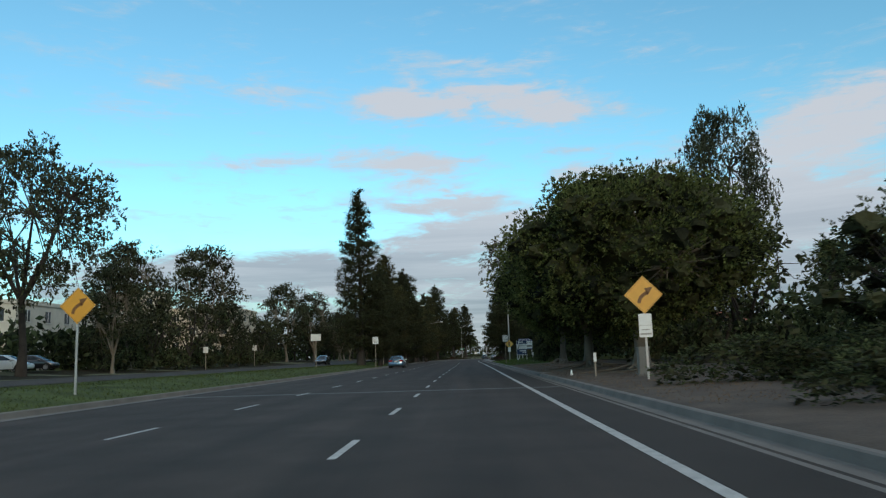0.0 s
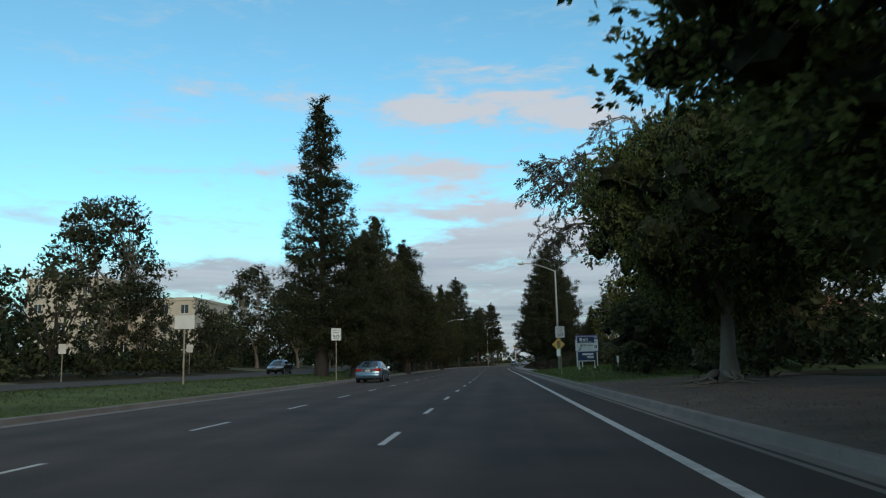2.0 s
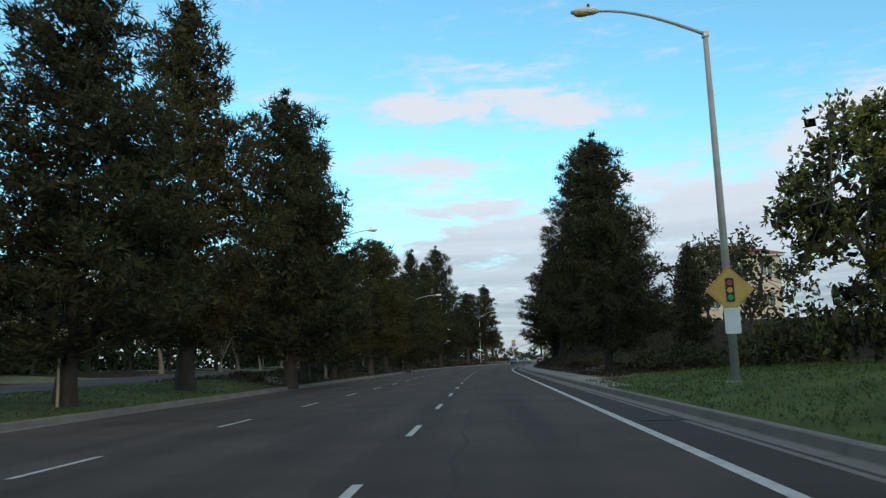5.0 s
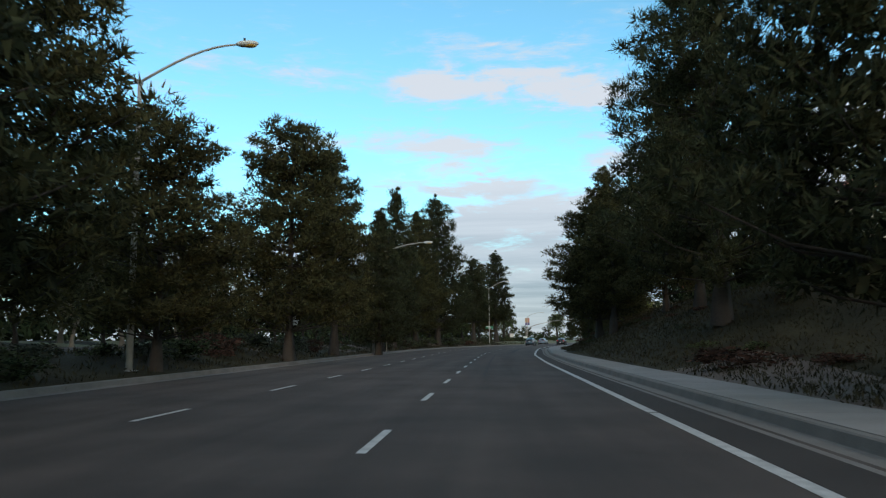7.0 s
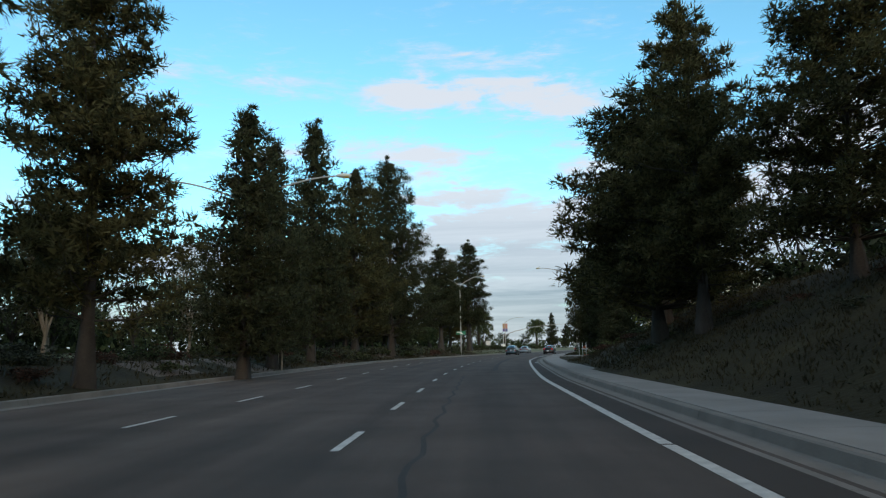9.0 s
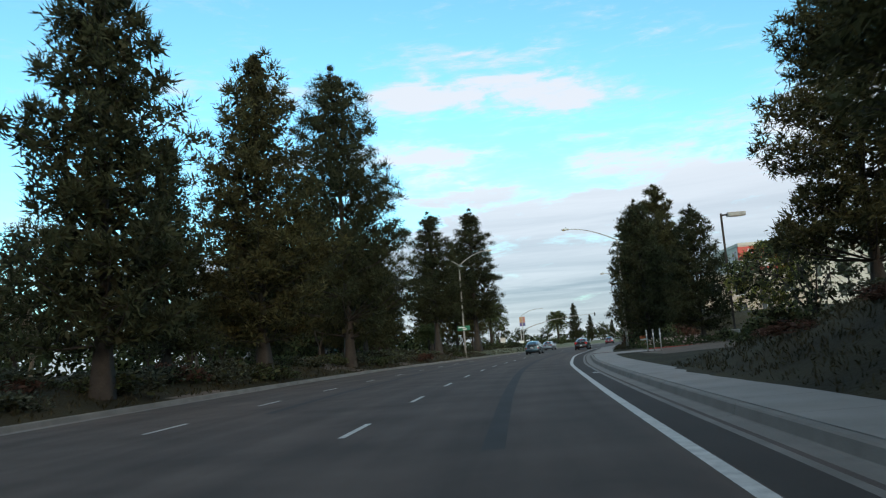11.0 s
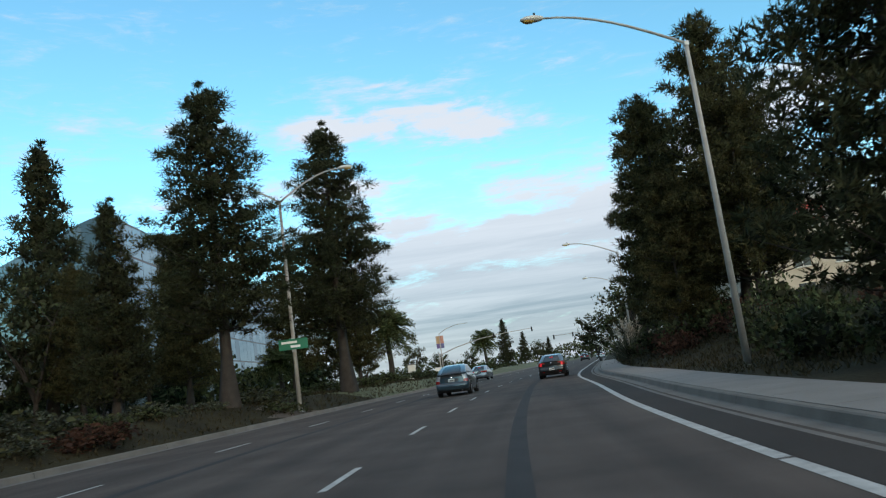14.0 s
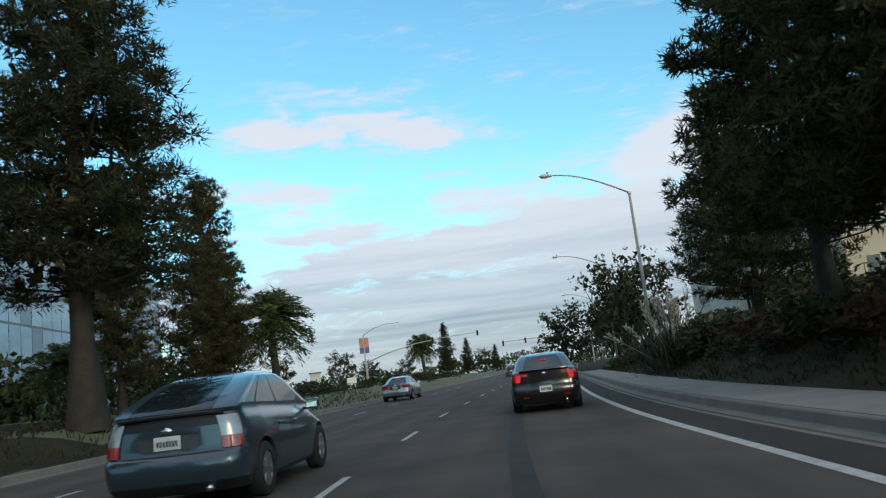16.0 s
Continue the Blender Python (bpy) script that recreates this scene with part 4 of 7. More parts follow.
def open_tree_parts(h, r, seed, limbs=15, boughs=11, twigs=9):
    """An open crown: arching limbs, side boughs, and drooping twigs hung with narrow leaves."""
    rng = np.random.default_rng(seed)
    trunk = [(0, 0, -0.2), (0.15, 0.1, 1.6), (-0.1, 0.0, 3.2), (-0.3, 0.1, 4.6)]
    lines = [(trunk, [0.5, 0.36, 0.32, 0.26])]
    cs, ds = [], []
    for k in range(limbs):
        a = 6.283 * k / limbs + rng.normal() * 0.2
        reach, top, z0 = r * rng.uniform(0.7, 1.0), h * rng.uniform(0.52, 0.98), rng.uniform(2.6, 4.6)
        bend = rng.normal() * 0.25
        limb = []
        for j in range(9):
            t = j / 8
            q = a + bend * t + 0.07 * math.sin(7 * t + k)
            limb.append(np.array([math.cos(q) * reach * t ** 1.1 - 0.2, math.sin(q) * reach * t ** 1.1, z0 + (top - z0) * (1 - (1 - t) ** 1.7) - 1.3 * max(0, t - 0.75) ** 1.5 * 4]))
        lines.append(([tuple(p) for p in limb], [0.16 - 0.0165 * j for j in range(9)]))
        for j in range(boughs):
            t = rng.uniform(0.3, 1.0) * 7.99
            o = limb[int(t)] * (1 - t % 1) + limb[int(t) + 1] * (t % 1)
            b = a + bend + rng.normal() * 0.9
            ln, up = rng.uniform(1.4, 3.2), rng.uniform(0.0, 0.7)
            bough = [o + np.array([math.cos(b) * ln * u, math.sin(b) * ln * u, ln * (up * u - 0.75 * u * u)]) for u in np.linspace(0, 1, 6)]
            lines.append(([tuple(p) for p in bough], [0.05, 0.042, 0.034, 0.026, 0.018, 0.01]))
            for i in range(twigs):
                u = rng.uniform(0.2, 1.0) * 4.99
                p = bough[int(u)] * (1 - u % 1) + bough[int(u) + 1] * (u % 1)
                d = np.array([math.cos(b) * 0.5, math.sin(b) * 0.5, -0.15]) + rng.normal(size=3) * 0.55
                d = d / np.linalg.norm(d) * rng.uniform(0.5, 1.05)
                tip = p + d + np.array([0, 0, -0.2])
                lines.append(([tuple(p), tuple(p + d * 0.55), tuple(tip)], [0.012, 0.009, 0.004]))
                for v in (0.35, 0.55, 0.75, 0.9, 1.0):
                    cs.append(p + d * v + np.array([0, 0, -0.2 * v * v]))
                    ds.append(d / np.linalg.norm(d) + np.array([0, 0, -0.5]))
    wood = tubes_mesh("trunk", lines, 5)
    crown = leaf_mesh("crown", np.array(cs), np.array(ds), 6, 0.22, 0.07, 0.7, rng, None, 0.3)
    return wood, crown, None


SPARSE = open_tree_parts(18.5, 8.8, 58, limbs=20)
plant("pepper_tree", "big open tree with grey drooping sparse foliage over the kerb", "tree", SPARSE, (M["pale_bark"], M["grey_leaf"], None), [(13.2, 85.5, 1.0, 0, 1.0)])
UNDER = leafy_parts(8, 5.4, 52, base=0.05, leaf=0.17, wide=0.085, density=0.22, blobs=100, trunk_r=0.25, fill=5, lobe=ICO_FINE)
plant("broadleaf_tree", "dense dark evergreen tree beneath the open grey tree", "tree", UNDER, (M["bark"], M["shrub"], M["inner_shade_leaf"]), [(13.8, 80.5, 1.05, 0, 1.1), (15.5, 87, 1.2, 100, 1.35), (11.8, 89.5, 0.62, 200, 1.0), (14.5, 20, 0.7, 30, 0.9), (19, 14, 0.8, 80, 1.0)])
YELLOW = leafy_parts(9, 4.2, 53, base=0.2, leaf=0.22, wide=0.10, density=0.6, blobs=60, trunk_r=0.16, fill=2)
plant("broadleaf_tree", "yellow-green tree with thin autumn foliage on the lawn", "tree", YELLOW, (M["pale_bark"], M["yellow_leaf"], M["inner_shade_leaf"]), [(20.5, 120, 0.95, 60, 1.05), (24, 114, 1.0, 220, 1.0), (21.5, 241, 0.75, 60, 1.0)], "lawn trees")
plant("broadleaf_tree", "dark leafy tree with slender pale trunks on the lawn", "tree", YELLOW, (M["pale_bark"], M["gum"], M["inner_shade_leaf"]), [(15.2, 121, 1.0, 40, 1.05)], "lawn trees")
LTREE = leafy_parts(11.5, 5.2, 54, base=0.30, leaf=0.22, wide=0.10, density=0.6, blobs=90, trunk_r=0.25, fill=0, droop=0.1)
plant("broadleaf_tree", "tall dark leafy tree with open edges beyond the far carriageway", "tree", LTREE, (M["bark"], M["gum"], None), [(-35.0, 62.0, 1.35, 0, 1.25)])
plant("gum_tree", "tall open gum tree behind the fig trees", "tree", LTREE, (M["pale_bark"], M["gum"], None), [(20.3, 55, 0.68, 30, 2.3)])
ROUND = leafy_parts(8, 3.6, 55, base=0.12, leaf=0.3, wide=0.15, density=0.14, blobs=40, trunk_r=0.2, fill=3, per=5)
plant("broadleaf_tree", "dark green tree beyond the junction", "tree", ROUND, (M["bark"], M["shrub"], M["inner_shade_leaf"]), [(4.6, 470, 1.15, 0, 1.0), (12, 462, 0.9, 40, 0.8), (43, 475, 0.9, 70, 0.9), (57.6, 470, 0.85, 120, 1.0), (66, 455, 0.95, 20, 0.9), (75, 450, 1.0, 50, 1.0), (30, 328, 1.0, 0, 1.08), (34, 334, 1.1, 90, 1.1), (30.5, 345, 0.9, 200, 1.0), (38, 350, 1.0, 10, 1.0), (43, 368, 1.0, 50, 1.0), (48, 385, 0.9, 80, 1.0), (-8, 440, 1.0, 10, 1.0), (-22, 450, 1.2, 60, 1.0), (90, 440, 1.2, 60, 1.0), (22, 480, 0.8, 10, 0.9)], "far trees")
plant("pine_tree", "dark pine beyond the junction", "tree", C, PINE, [(32.2, 470, 0.95, 0, 1.0), (38.0, 472, 0.65, 40, 1.0), (47, 480, 0.5, 80, 1.0)], "far pines")
plant("pine_tree", "slim pine before the glass building", "tree", E_, PINE, [(-14, 305, 0.9, 0, 1.0), (-16.5, 314, 0.95, 70, 1.0), (-4.8, 342, 1.3, 140, 1.0), (-9, 330, 1.0, 200, 1.0), (-1.5, 330, 0.8, 20, 1.0), (-19, 296, 0.7, 20, 1.0), (-14, 290, 0.62, 60, 1.0)], "office pines")


def palm_parts(h, seed, fronds=46, reach=3.0):
    rng = np.random.default_rng(seed)
    pts = [(0.08 * math.sin(k), 0.05 * k, h * k / 6) for k in range(7)]
    wood = tubes_mesh("trunk", [(pts, [0.42, 0.36, 0.33, 0.32, 0.32, 0.36, 0.42])], 9)
    ribs, leaves, aims = [], [], []
    top = Vector(pts[-1])
    for k in range(fronds):
        a, e = rng.uniform(0, 6.283), rng.uniform(-0.95, 1.3)
        d = np.array([math.cos(a) * math.cos(e), math.sin(a) * math.cos(e), math.sin(e)])
        line = []
        for j in range(9):
            t = j / 8
            p = np.array(top) + d * reach * t + np.array([0, 0, -0.75 * t * t * reach * 0.5])
            line.append(tuple(p))
            if j:
                side = np.cross(d, (0, 0, 1.0))
                side /= np.linalg.norm(side) + 1e-6
                for q in np.linspace(0, 1, 4)[:-1]:
                    b = np.array(line[-2]) * (1 - q) + p * q
                    for sgn in (-1, 1):
                        leaves.append(b)
                        aims.append(side * sgn * 0.8 + d * 0.55 + np.array([0, 0, -0.35]))
        ribs.append((line, [0.03] * 6 + [0.02, 0.015, 0.008]))
    aims = np.array(aims)
    crown = leaf_mesh("fronds", np.array(leaves), aims / np.linalg.norm(aims, axis=1, keepdims=True), 2, 0.6, 0.10, 0.16, rng, None)
    return wood, crown, tubes_mesh("frond_ribs", ribs, 4)


PALM = palm_parts(6.9, 61, fronds=110, reach=3.5)
plant("palm_tree", "bushy date palm with arching fronds", "palm", PALM, (M["bark"], M["palm"], M["palm"]), [(2.0, 335, 1.02, 0, 1.0), (25.5, 462, 1.25, 40, 1.0), (-8.5, 318, 0.7, 60, 0.8)], "palms")
TALL_PALM = palm_parts(9.6, 62, fronds=34, reach=1.9)
plant("palm_tree", "tall fan palm behind the hedge", "palm", TALL_PALM, (M["bark"], M["palm"], M["palm"]), [(34.6, 70, 0.95, 0, 1.0), (39.0, 71, 1.0, 60, 1.0), (37.0, 75, 0.9, 150, 0.95)], "palms")


def bush_mesh(seed, leaf=0.10, wide=0.045, blobs=16, density=1.0, flat=0.7, per=9, cap=0.16):
    """A clump one metre wide and high to scale: leaves over a cluster of lobes."""
    rng = np.random.default_rng(seed)
    cs, ds, lobes, lobe_r = [], [], [], []
    for k in range(blobs):
        a, rad = rng.uniform(0, 6.283), rng.uniform(0, 0.75) ** 0.7
        cen = np.array([math.cos(a) * rad, math.sin(a) * rad, rng.uniform(0.1, 0.75) * (1 - 0.5 * rad)])
        b = rng.uniform(0.22, 0.4)
        lobes.append(cen)
        lobe_r.append((b, b, b * flat))
        m = int(14 * density)
        s = sphere_points(m, rng, 0.35)
        cs.append(cen + s * np.array([b, b, b * flat]) * rng.uniform(0.6, 1.05, (m, 1)))
        ds.append(s + np.array([0, 0, 0.4]))
    c = np.concatenate(cs)
    c[:, 2] = np.maximum(c[:, 2], 0.02)
    d = np.concatenate(ds)
    leaves = leaf_mesh("bush", c, d / np.linalg.norm(d, axis=1, keepdims=True), 3, leaf, wide, 0.6, rng, None)
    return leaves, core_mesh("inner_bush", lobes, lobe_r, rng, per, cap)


BUSHES = [bush_mesh(70, 0.11, 0.06, 16, 1.2, 0.7, 10, 0.12), bush_mesh(71, 0.14, 0.055, 16, 1.2, 0.7, 10, 0.12), bush_mesh(72, 0.10, 0.06, 18, 1.2, 0.7, 10, 0.11), bush_mesh(73, 0.055, 0.022, 26, 5.5, 0.7, 34, 0.055)]
made = {}


def bush(x, y, sx, sy, h, which=0, material="shrub", name="shrub", label="dark green rounded shrub beside the road", turn=0.0):
    key = (which, material)
    if key not in made:
        me, inside = [v.copy() for v in BUSHES[which]]
        me.materials.append(M[material])
        # inner leaves have the bush's own shade mixed into their darker colour
        inside.materials.append(M["inner_shade_leaf"] if material != "red_leaf" else M[material])
        made[key] = me, inside
    ob = new(name, made[key][0])
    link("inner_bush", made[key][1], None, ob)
    ob.matrix_world = pose(x, y, height(x, y) - 0.06, 0, 0, turn) @ Matrix.Diagonal((sx, sy, h, 1))
    return tagged(ob, label, "shrub", "roadside shrubs")


rng1 = np.random.default_rng(8)
for x, y, sx, sy, h in ((9.6, 21.5, 2.6, 3.4, 1.5), (11.6, 17, 3.0, 3.4, 1.6), (9.4, 12.5, 2.4, 3.0, 1.3), (13.5, 23, 3.0, 3.0, 1.7), (13, 11, 3.2, 3.2, 1.6), (8.6, 8.5, 2.0, 2.0, 1.0), (16, 18, 3.2, 3.2, 2.0), (8.8, 3, 2.0, 3.0, 1.2), (10.5, -4, 3, 4, 1.4)):
    bush(x, y, sx, sy, h, 3, "shrub", label="low spreading juniper mound behind the kerb", turn=rng1.uniform(0, 360))
for x, y, sx, h in ((11.2, 74, 2.2, 2.0), (10.2, 80.5, 1.8, 1.5), (13.5, 71, 2.6, 2.6), (10.0, 86.5, 1.7, 1.5), (12.5, 88, 2.4, 2.4), (9.2, 83.5, 1.2, 0.9), (14.5, 44, 2.8, 3.0), (14.5, 53, 2.6, 3.0), (14.5, 62, 2.6, 3.0), (14.8, 35, 2.4, 2.6)):
    bush(x, y, sx, sx, h, 0, "shrub", label="dark dense shrub under the trees", turn=rng1.uniform(0, 360))
for x, y, sx, h in ((11.2, 122.5, 1.5, 2.0), (13.0, 121.5, 1.7, 2.5), (15.2, 120.5, 1.6, 2.4), (9.0, 131, 1.3, 1.4), (11.5, 133, 1.5, 1.8), (17.5, 120, 1.6, 2.2), (20, 118, 1.6, 2.2)):
    bush(x, y, sx, sx, h, 2, "shrub", label="clipped rounded green shrub on the lawn", turn=rng1.uniform(0, 360))
for x, y, sx, h in ((15.5, 126.4, 2.0, 2.3), (18.2, 127.2, 2.2, 2.6), (21.4, 126.6, 2.3, 2.4), (24.6, 127.4, 2.4, 2.7), (28.0, 127.0, 2.5, 2.5)):
    bush(x, y, sx, sx, h, 0, "shrub", label="tall dark shrub closing the far edge of the lawn", turn=70 * x)
for x, y, sx, h in ((17.5, 172, 2.8, 2.8), (18.5, 178, 2.8, 3.0), (18, 184, 2.8, 2.8), (18.5, 190, 2.8, 2.8), (17.5, 197, 2.8, 2.6), (17, 165, 2.6, 2.6)):
    bush(x, y, sx, sx, h, 0, "shrub", label="dark dense shrub along the top of the bank", turn=rng1.uniform(0, 360))
for x, y, sx, h in ((-35.2, 80, 2.8, 2.8), (-36.4, 86, 3.0, 3.2), (-35.4, 92.5, 2.8, 2.7), (-37.0, 99, 3.0, 3.3), (-35.8, 106, 2.8, 2.8), (-36.6, 112, 3.0, 3.4), (-35.6, 119, 2.9, 3.0), (-36.4, 127, 3.0, 2.7), (-35.4, 134, 2.8, 2.9), (-36.2, 146, 3.0, 2.7)):
    bush(x, y, sx, sx, h, 0, "shrub", label="dark dense shrub under the gum trees beyond the far carriageway", turn=50 * y)
# median planting between the kerb and the far carriageway
for k in range(58):
    y = 138 + k * 2.75 + rng1.uniform(-1, 1)
    if y > 288:
        break
    d = rng1.uniform(1.3, 5.5)
    s = rng1.uniform(0.7, 1.5)
    kind = ("grey_shrub", "shrub", "shrub", "grey_shrub", "red_leaf")[int(rng1.integers(0, 5))]
    words = {"grey_shrub": "grey-green mounding shrub on the median", "shrub": "dark green mounding shrub on the median", "red_leaf": "reddish low shrub on the median"}[kind]
    bush(kerb_l(y) - d, y, s * 1.2, s * 1.2, s * 0.75, int(rng1.integers(0, 3)), kind, label=words, turn=rng1.uniform(0, 360))
for k in range(26):
    y = 203 + k * 2.5 + rng1.uniform(-0.8, 0.8)
    s = rng1.uniform(0.9, 1.5)
    kind = ("grey_shrub", "shrub", "grey_shrub")[k % 3]
    bush(kerb_l(y) - rng1.uniform(1.6, 4.8), y, s * 1.15, s * 1.25, s * 0.8, int(rng1.integers(0, 3)), kind, label={"grey_shrub": "grey-green mounding shrub on the median", "shrub": "dark green mounding shrub on the median"}[kind], turn=rng1.uniform(0, 360))
# foot of the banks
for k in range(30):
    y = 134 + k * 2.7 + rng1.uniform(-0.8, 0.8)
    s = rng1.uniform(0.5, 1.0) * (0.7 if 152 < y < 200 else 1.2)
    bush(kerb_r(y) + rng1.uniform(3.0, 8.5), y, s * 1.3, s * 1.4, s * 0.6, int(rng1.integers(0, 3)), ("shrub", "grey_shrub", "red_leaf", "shrub")[int(rng1.integers(0, 4))], label="low scrub on the bank behind the pavement", turn=rng1.uniform(0, 360))
for k in range(56):
    y = 255 + k * 1.4
    s = rng1.uniform(0.9, 1.9)
    bush(kerb_r(y) + rng1.uniform(3.4, 8.5), y, s * 1.2, s * 1.2, s * (1.3 if y < 281 else 0.85), int(rng1.integers(0, 3)), ("shrub", "grey_shrub", "shrub", "red_leaf")[int(rng1.integers(0, 4))], label="tangled shrub on the bank round the bend", turn=rng1.uniform(0, 360))
for x, y, s in ((18, 240.5, 1.3), (20, 236, 1.6), (17.2, 232, 1.5), (22, 232, 1.8), (24, 238, 1.8), (14.5, 222, 1.7), (13, 216, 1.6), (17, 226, 1.8), (21, 226, 1.8), (26, 246, 2.0), (23, 249, 1.8), (27, 232, 2.2)):
    bush(x, y, s, s, s * 0.9, 0, "shrub", label="dark shrub bordering the entrance", turn=rng1.uniform(0, 360))
ROW = leafy_parts(7, 3.6, 57, base=0.12, leaf=0.28, wide=0.14, density=0.14, blobs=40, trunk_r=0.15, fill=3, per=5)
plant("broadleaf_tree", "low dark round tree before the glass office", "tree", ROW, (M["bark"], M["shrub"], M["inner_shade_leaf"]), [(-26, 283, 1.1, 80, 1.1), (-27.5, 270, 1.0, 10, 1.0), (-26, 258, 1.0, 200, 1.0), (-20, 302, 0.9, 20, 1.0), (-7, 352, 0.7, 20, 0.9)], "office trees")
for k in range(22):
    y = 300 + k * 4.4 + rng1.uniform(-1, 1)
    s = rng1.uniform(1.0, 1.8)
    bush(kerb_l(y) - rng1.uniform(4, 9), y, s * 1.3, s * 1.3, s * 0.9, int(rng1.integers(0, 3)), "shrub", label="dark clipped hedge shrub on the median", turn=rng1.uniform(0, 360))
# flower bed by the entrance
bed = tagged(empty("flower_bed", 0, 0, 0), "low bed of red and white flowers by the entrance", "flowers")
rng2 = np.random.default_rng(9)
fp = np.stack([rng2.uniform(13.6, 18.5, 110), rng2.uniform(243.5, 250.5, 110), rng2.uniform(0.45, 0.95, 110)], 1)
link("blossoms", leaf_mesh("blossoms", fp, sphere_points(110, rng2, 0.6), 4, 0.12, 0.11, 0.7, rng2, None), M["petal"], bed)
gp = np.stack([rng2.uniform(13.3, 18.8, 900), rng2.uniform(243, 251, 900), rng2.uniform(0.2, 0.85, 900)], 1)
link("foliage", leaf_mesh("foliage", gp, sphere_points(900, rng2, 0.5), 4, 0.2, 0.08, 0.6, rng2, None), M["shrub"], bed)
# pampas clump by the pavement
pamp = tagged(empty("pampas_grass", 21.9, 299.0, 0.2), "tall pampas grass clump with pale plumes beside the pavement", "grass")
rng2 = np.random.default_rng(10)
ap = sphere_points(420, rng2, 2.6)
link("blades", leaf_mesh("blades", rng2.normal(size=(420, 3)) * (0.25, 0.25, 0.05), ap, 1, 2.2, 0.05, 0.15, rng2, None), M["grey_shrub"], pamp)
st = sphere_points(26, rng2, 3.6)
tips = st * rng2.uniform(2.1, 3.1, (26, 1))
tubes("stems", [([(0, 0, 0), tuple(t * 0.6), tuple(t)], [0.012, 0.01, 0.006]) for t in tips], M["plume"], pamp, sides=4)
pl = np.concatenate([t + (t / np.linalg.norm(t)) * s for t in tips for s in np.linspace(-0.35, 0.35, 8)]).reshape(-1, 3)
link("plumes", leaf_mesh("plumes", pl, np.repeat(st, 8, 0), 6, 0.22, 0.05, 0.4, rng2, None), M["plume"], pamp)
# grass blades on the verges nearest the road
def tufts(name, count, y0, y1, side, d0, d1, material, label, tall=0.09):
    r = np.random.default_rng(len(name) + count)
    ys = r.uniform(y0, y1, count)
    ds = r.uniform(d0, d1, count)
    xs = [kerb_r(y) + d if side > 0 else kerb_l(y) - d for y, d in zip(ys, ds)]
    zs = [height(x, y) for x, y in zip(xs, ys)]
    aims = r.normal(size=(count, 3)) * 0.35 + (0, 0, 1)
    ob = link(name, leaf_mesh(name, np.stack([xs, ys, zs], 1), aims, 3, tall, tall * 0.2, 0.3, r, None), material)
    tagged(ob, label, "grass", "", "stuff")


tufts("lawn_grass", 13000, 76, 127, 1, 0.25, 9, leaf_mat("grass_blades", (0.060, 0.088, 0.022), (0.11, 0.15, 0.038), 0.35, 0.3), "short mown green grass beside the kerb")
tufts("median_grass", 11000, 8, 134, -1, 0.25, 7, leaf_mat("median_grass_blades", (0.055, 0.075, 0.022), (0.11, 0.13, 0.04), 0.35, 0.3), "rough mown grass along the median", 0.10)
tufts("leaf_litter", 6000, 14, 74, 1, 0.4, 5, leaf_mat("dry_leaves", (0.10, 0.065, 0.035), (0.2, 0.13, 0.07), 0.4, 0.1), "dry brown leaves on the bare earth", 0.05)
SCRUB = leaf_mat("bank_scrub", (0.034, 0.032, 0.016), (0.058, 0.047, 0.025), 0.45, 0.2)
tufts("bank_ground_cover", 15000, 128, 212, 1, 1.6, 12, SCRUB, "low brown and olive scrub covering the bank", 0.16)
tufts("bend_ground_cover", 8000, 254, 330, 1, 1.8, 11, SCRUB, "low tangled scrub covering the bank round the bend", 0.2)
tufts("median_ground_cover", 8000, 134, 330, -1, 0.4, 8, SCRUB, "low olive ground cover between the median shrubs", 0.22)
# surface roots of the fig trees
for x, y in ((9.7, 37.2), (8.8, 47.2), (9.3, 67.0)):
    rr = np.random.default_rng(int(y))
    lines = []
    for k in range(11):
        a = 6.283 * k / 11 + rr.normal() * 0.2
        pts, px_, py_ = [], 0.25 * math.cos(a), 0.25 * math.sin(a)
        ln = rr.uniform(1.6, 3.4)
        for j in range(6):
            t = j / 5
            q = a + 0.5 * math.sin(3 * t + k) + 0.22 * math.sin(9 * t + 2.3 * k)
            X, Y = x + math.cos(q) * (0.3 + ln * t), y + math.sin(q) * (0.3 + ln * t)
            if X < kerb_r(Y) + 0.25:
                X = kerb_r(Y) + 0.25
            pts.append((X - x, Y - y, height(X, Y) - height(x, y) + 0.36 * (1 - t) ** 3 + 0.02))
        lines.append((pts, [0.13, 0.06, 0.036, 0.028, 0.02, 0.012]))
    ob = empty("surface_roots", x, y, height(x, y) - 0.02)
    for line in lines:
        tubes("root", [line], M["pale_bark"], ob, sides=7)
    tagged(ob, "pale gnarled fig roots spreading over bare earth", "roots", "fig roots")

# ---- street furniture ----


def post(name, x, y, z, h, r, material, parent, round_=True):
    if round_:
        ob = tubes(name, [([(0, 0, 0), (0, 0, h)], r)], material, parent, sides=8)
    else:
        ob = part(name, block(-r, r, -r * 0.6, r * 0.6, 0, h, 0.004), material, parent)
    ob.location = (x, y, z)
    return ob


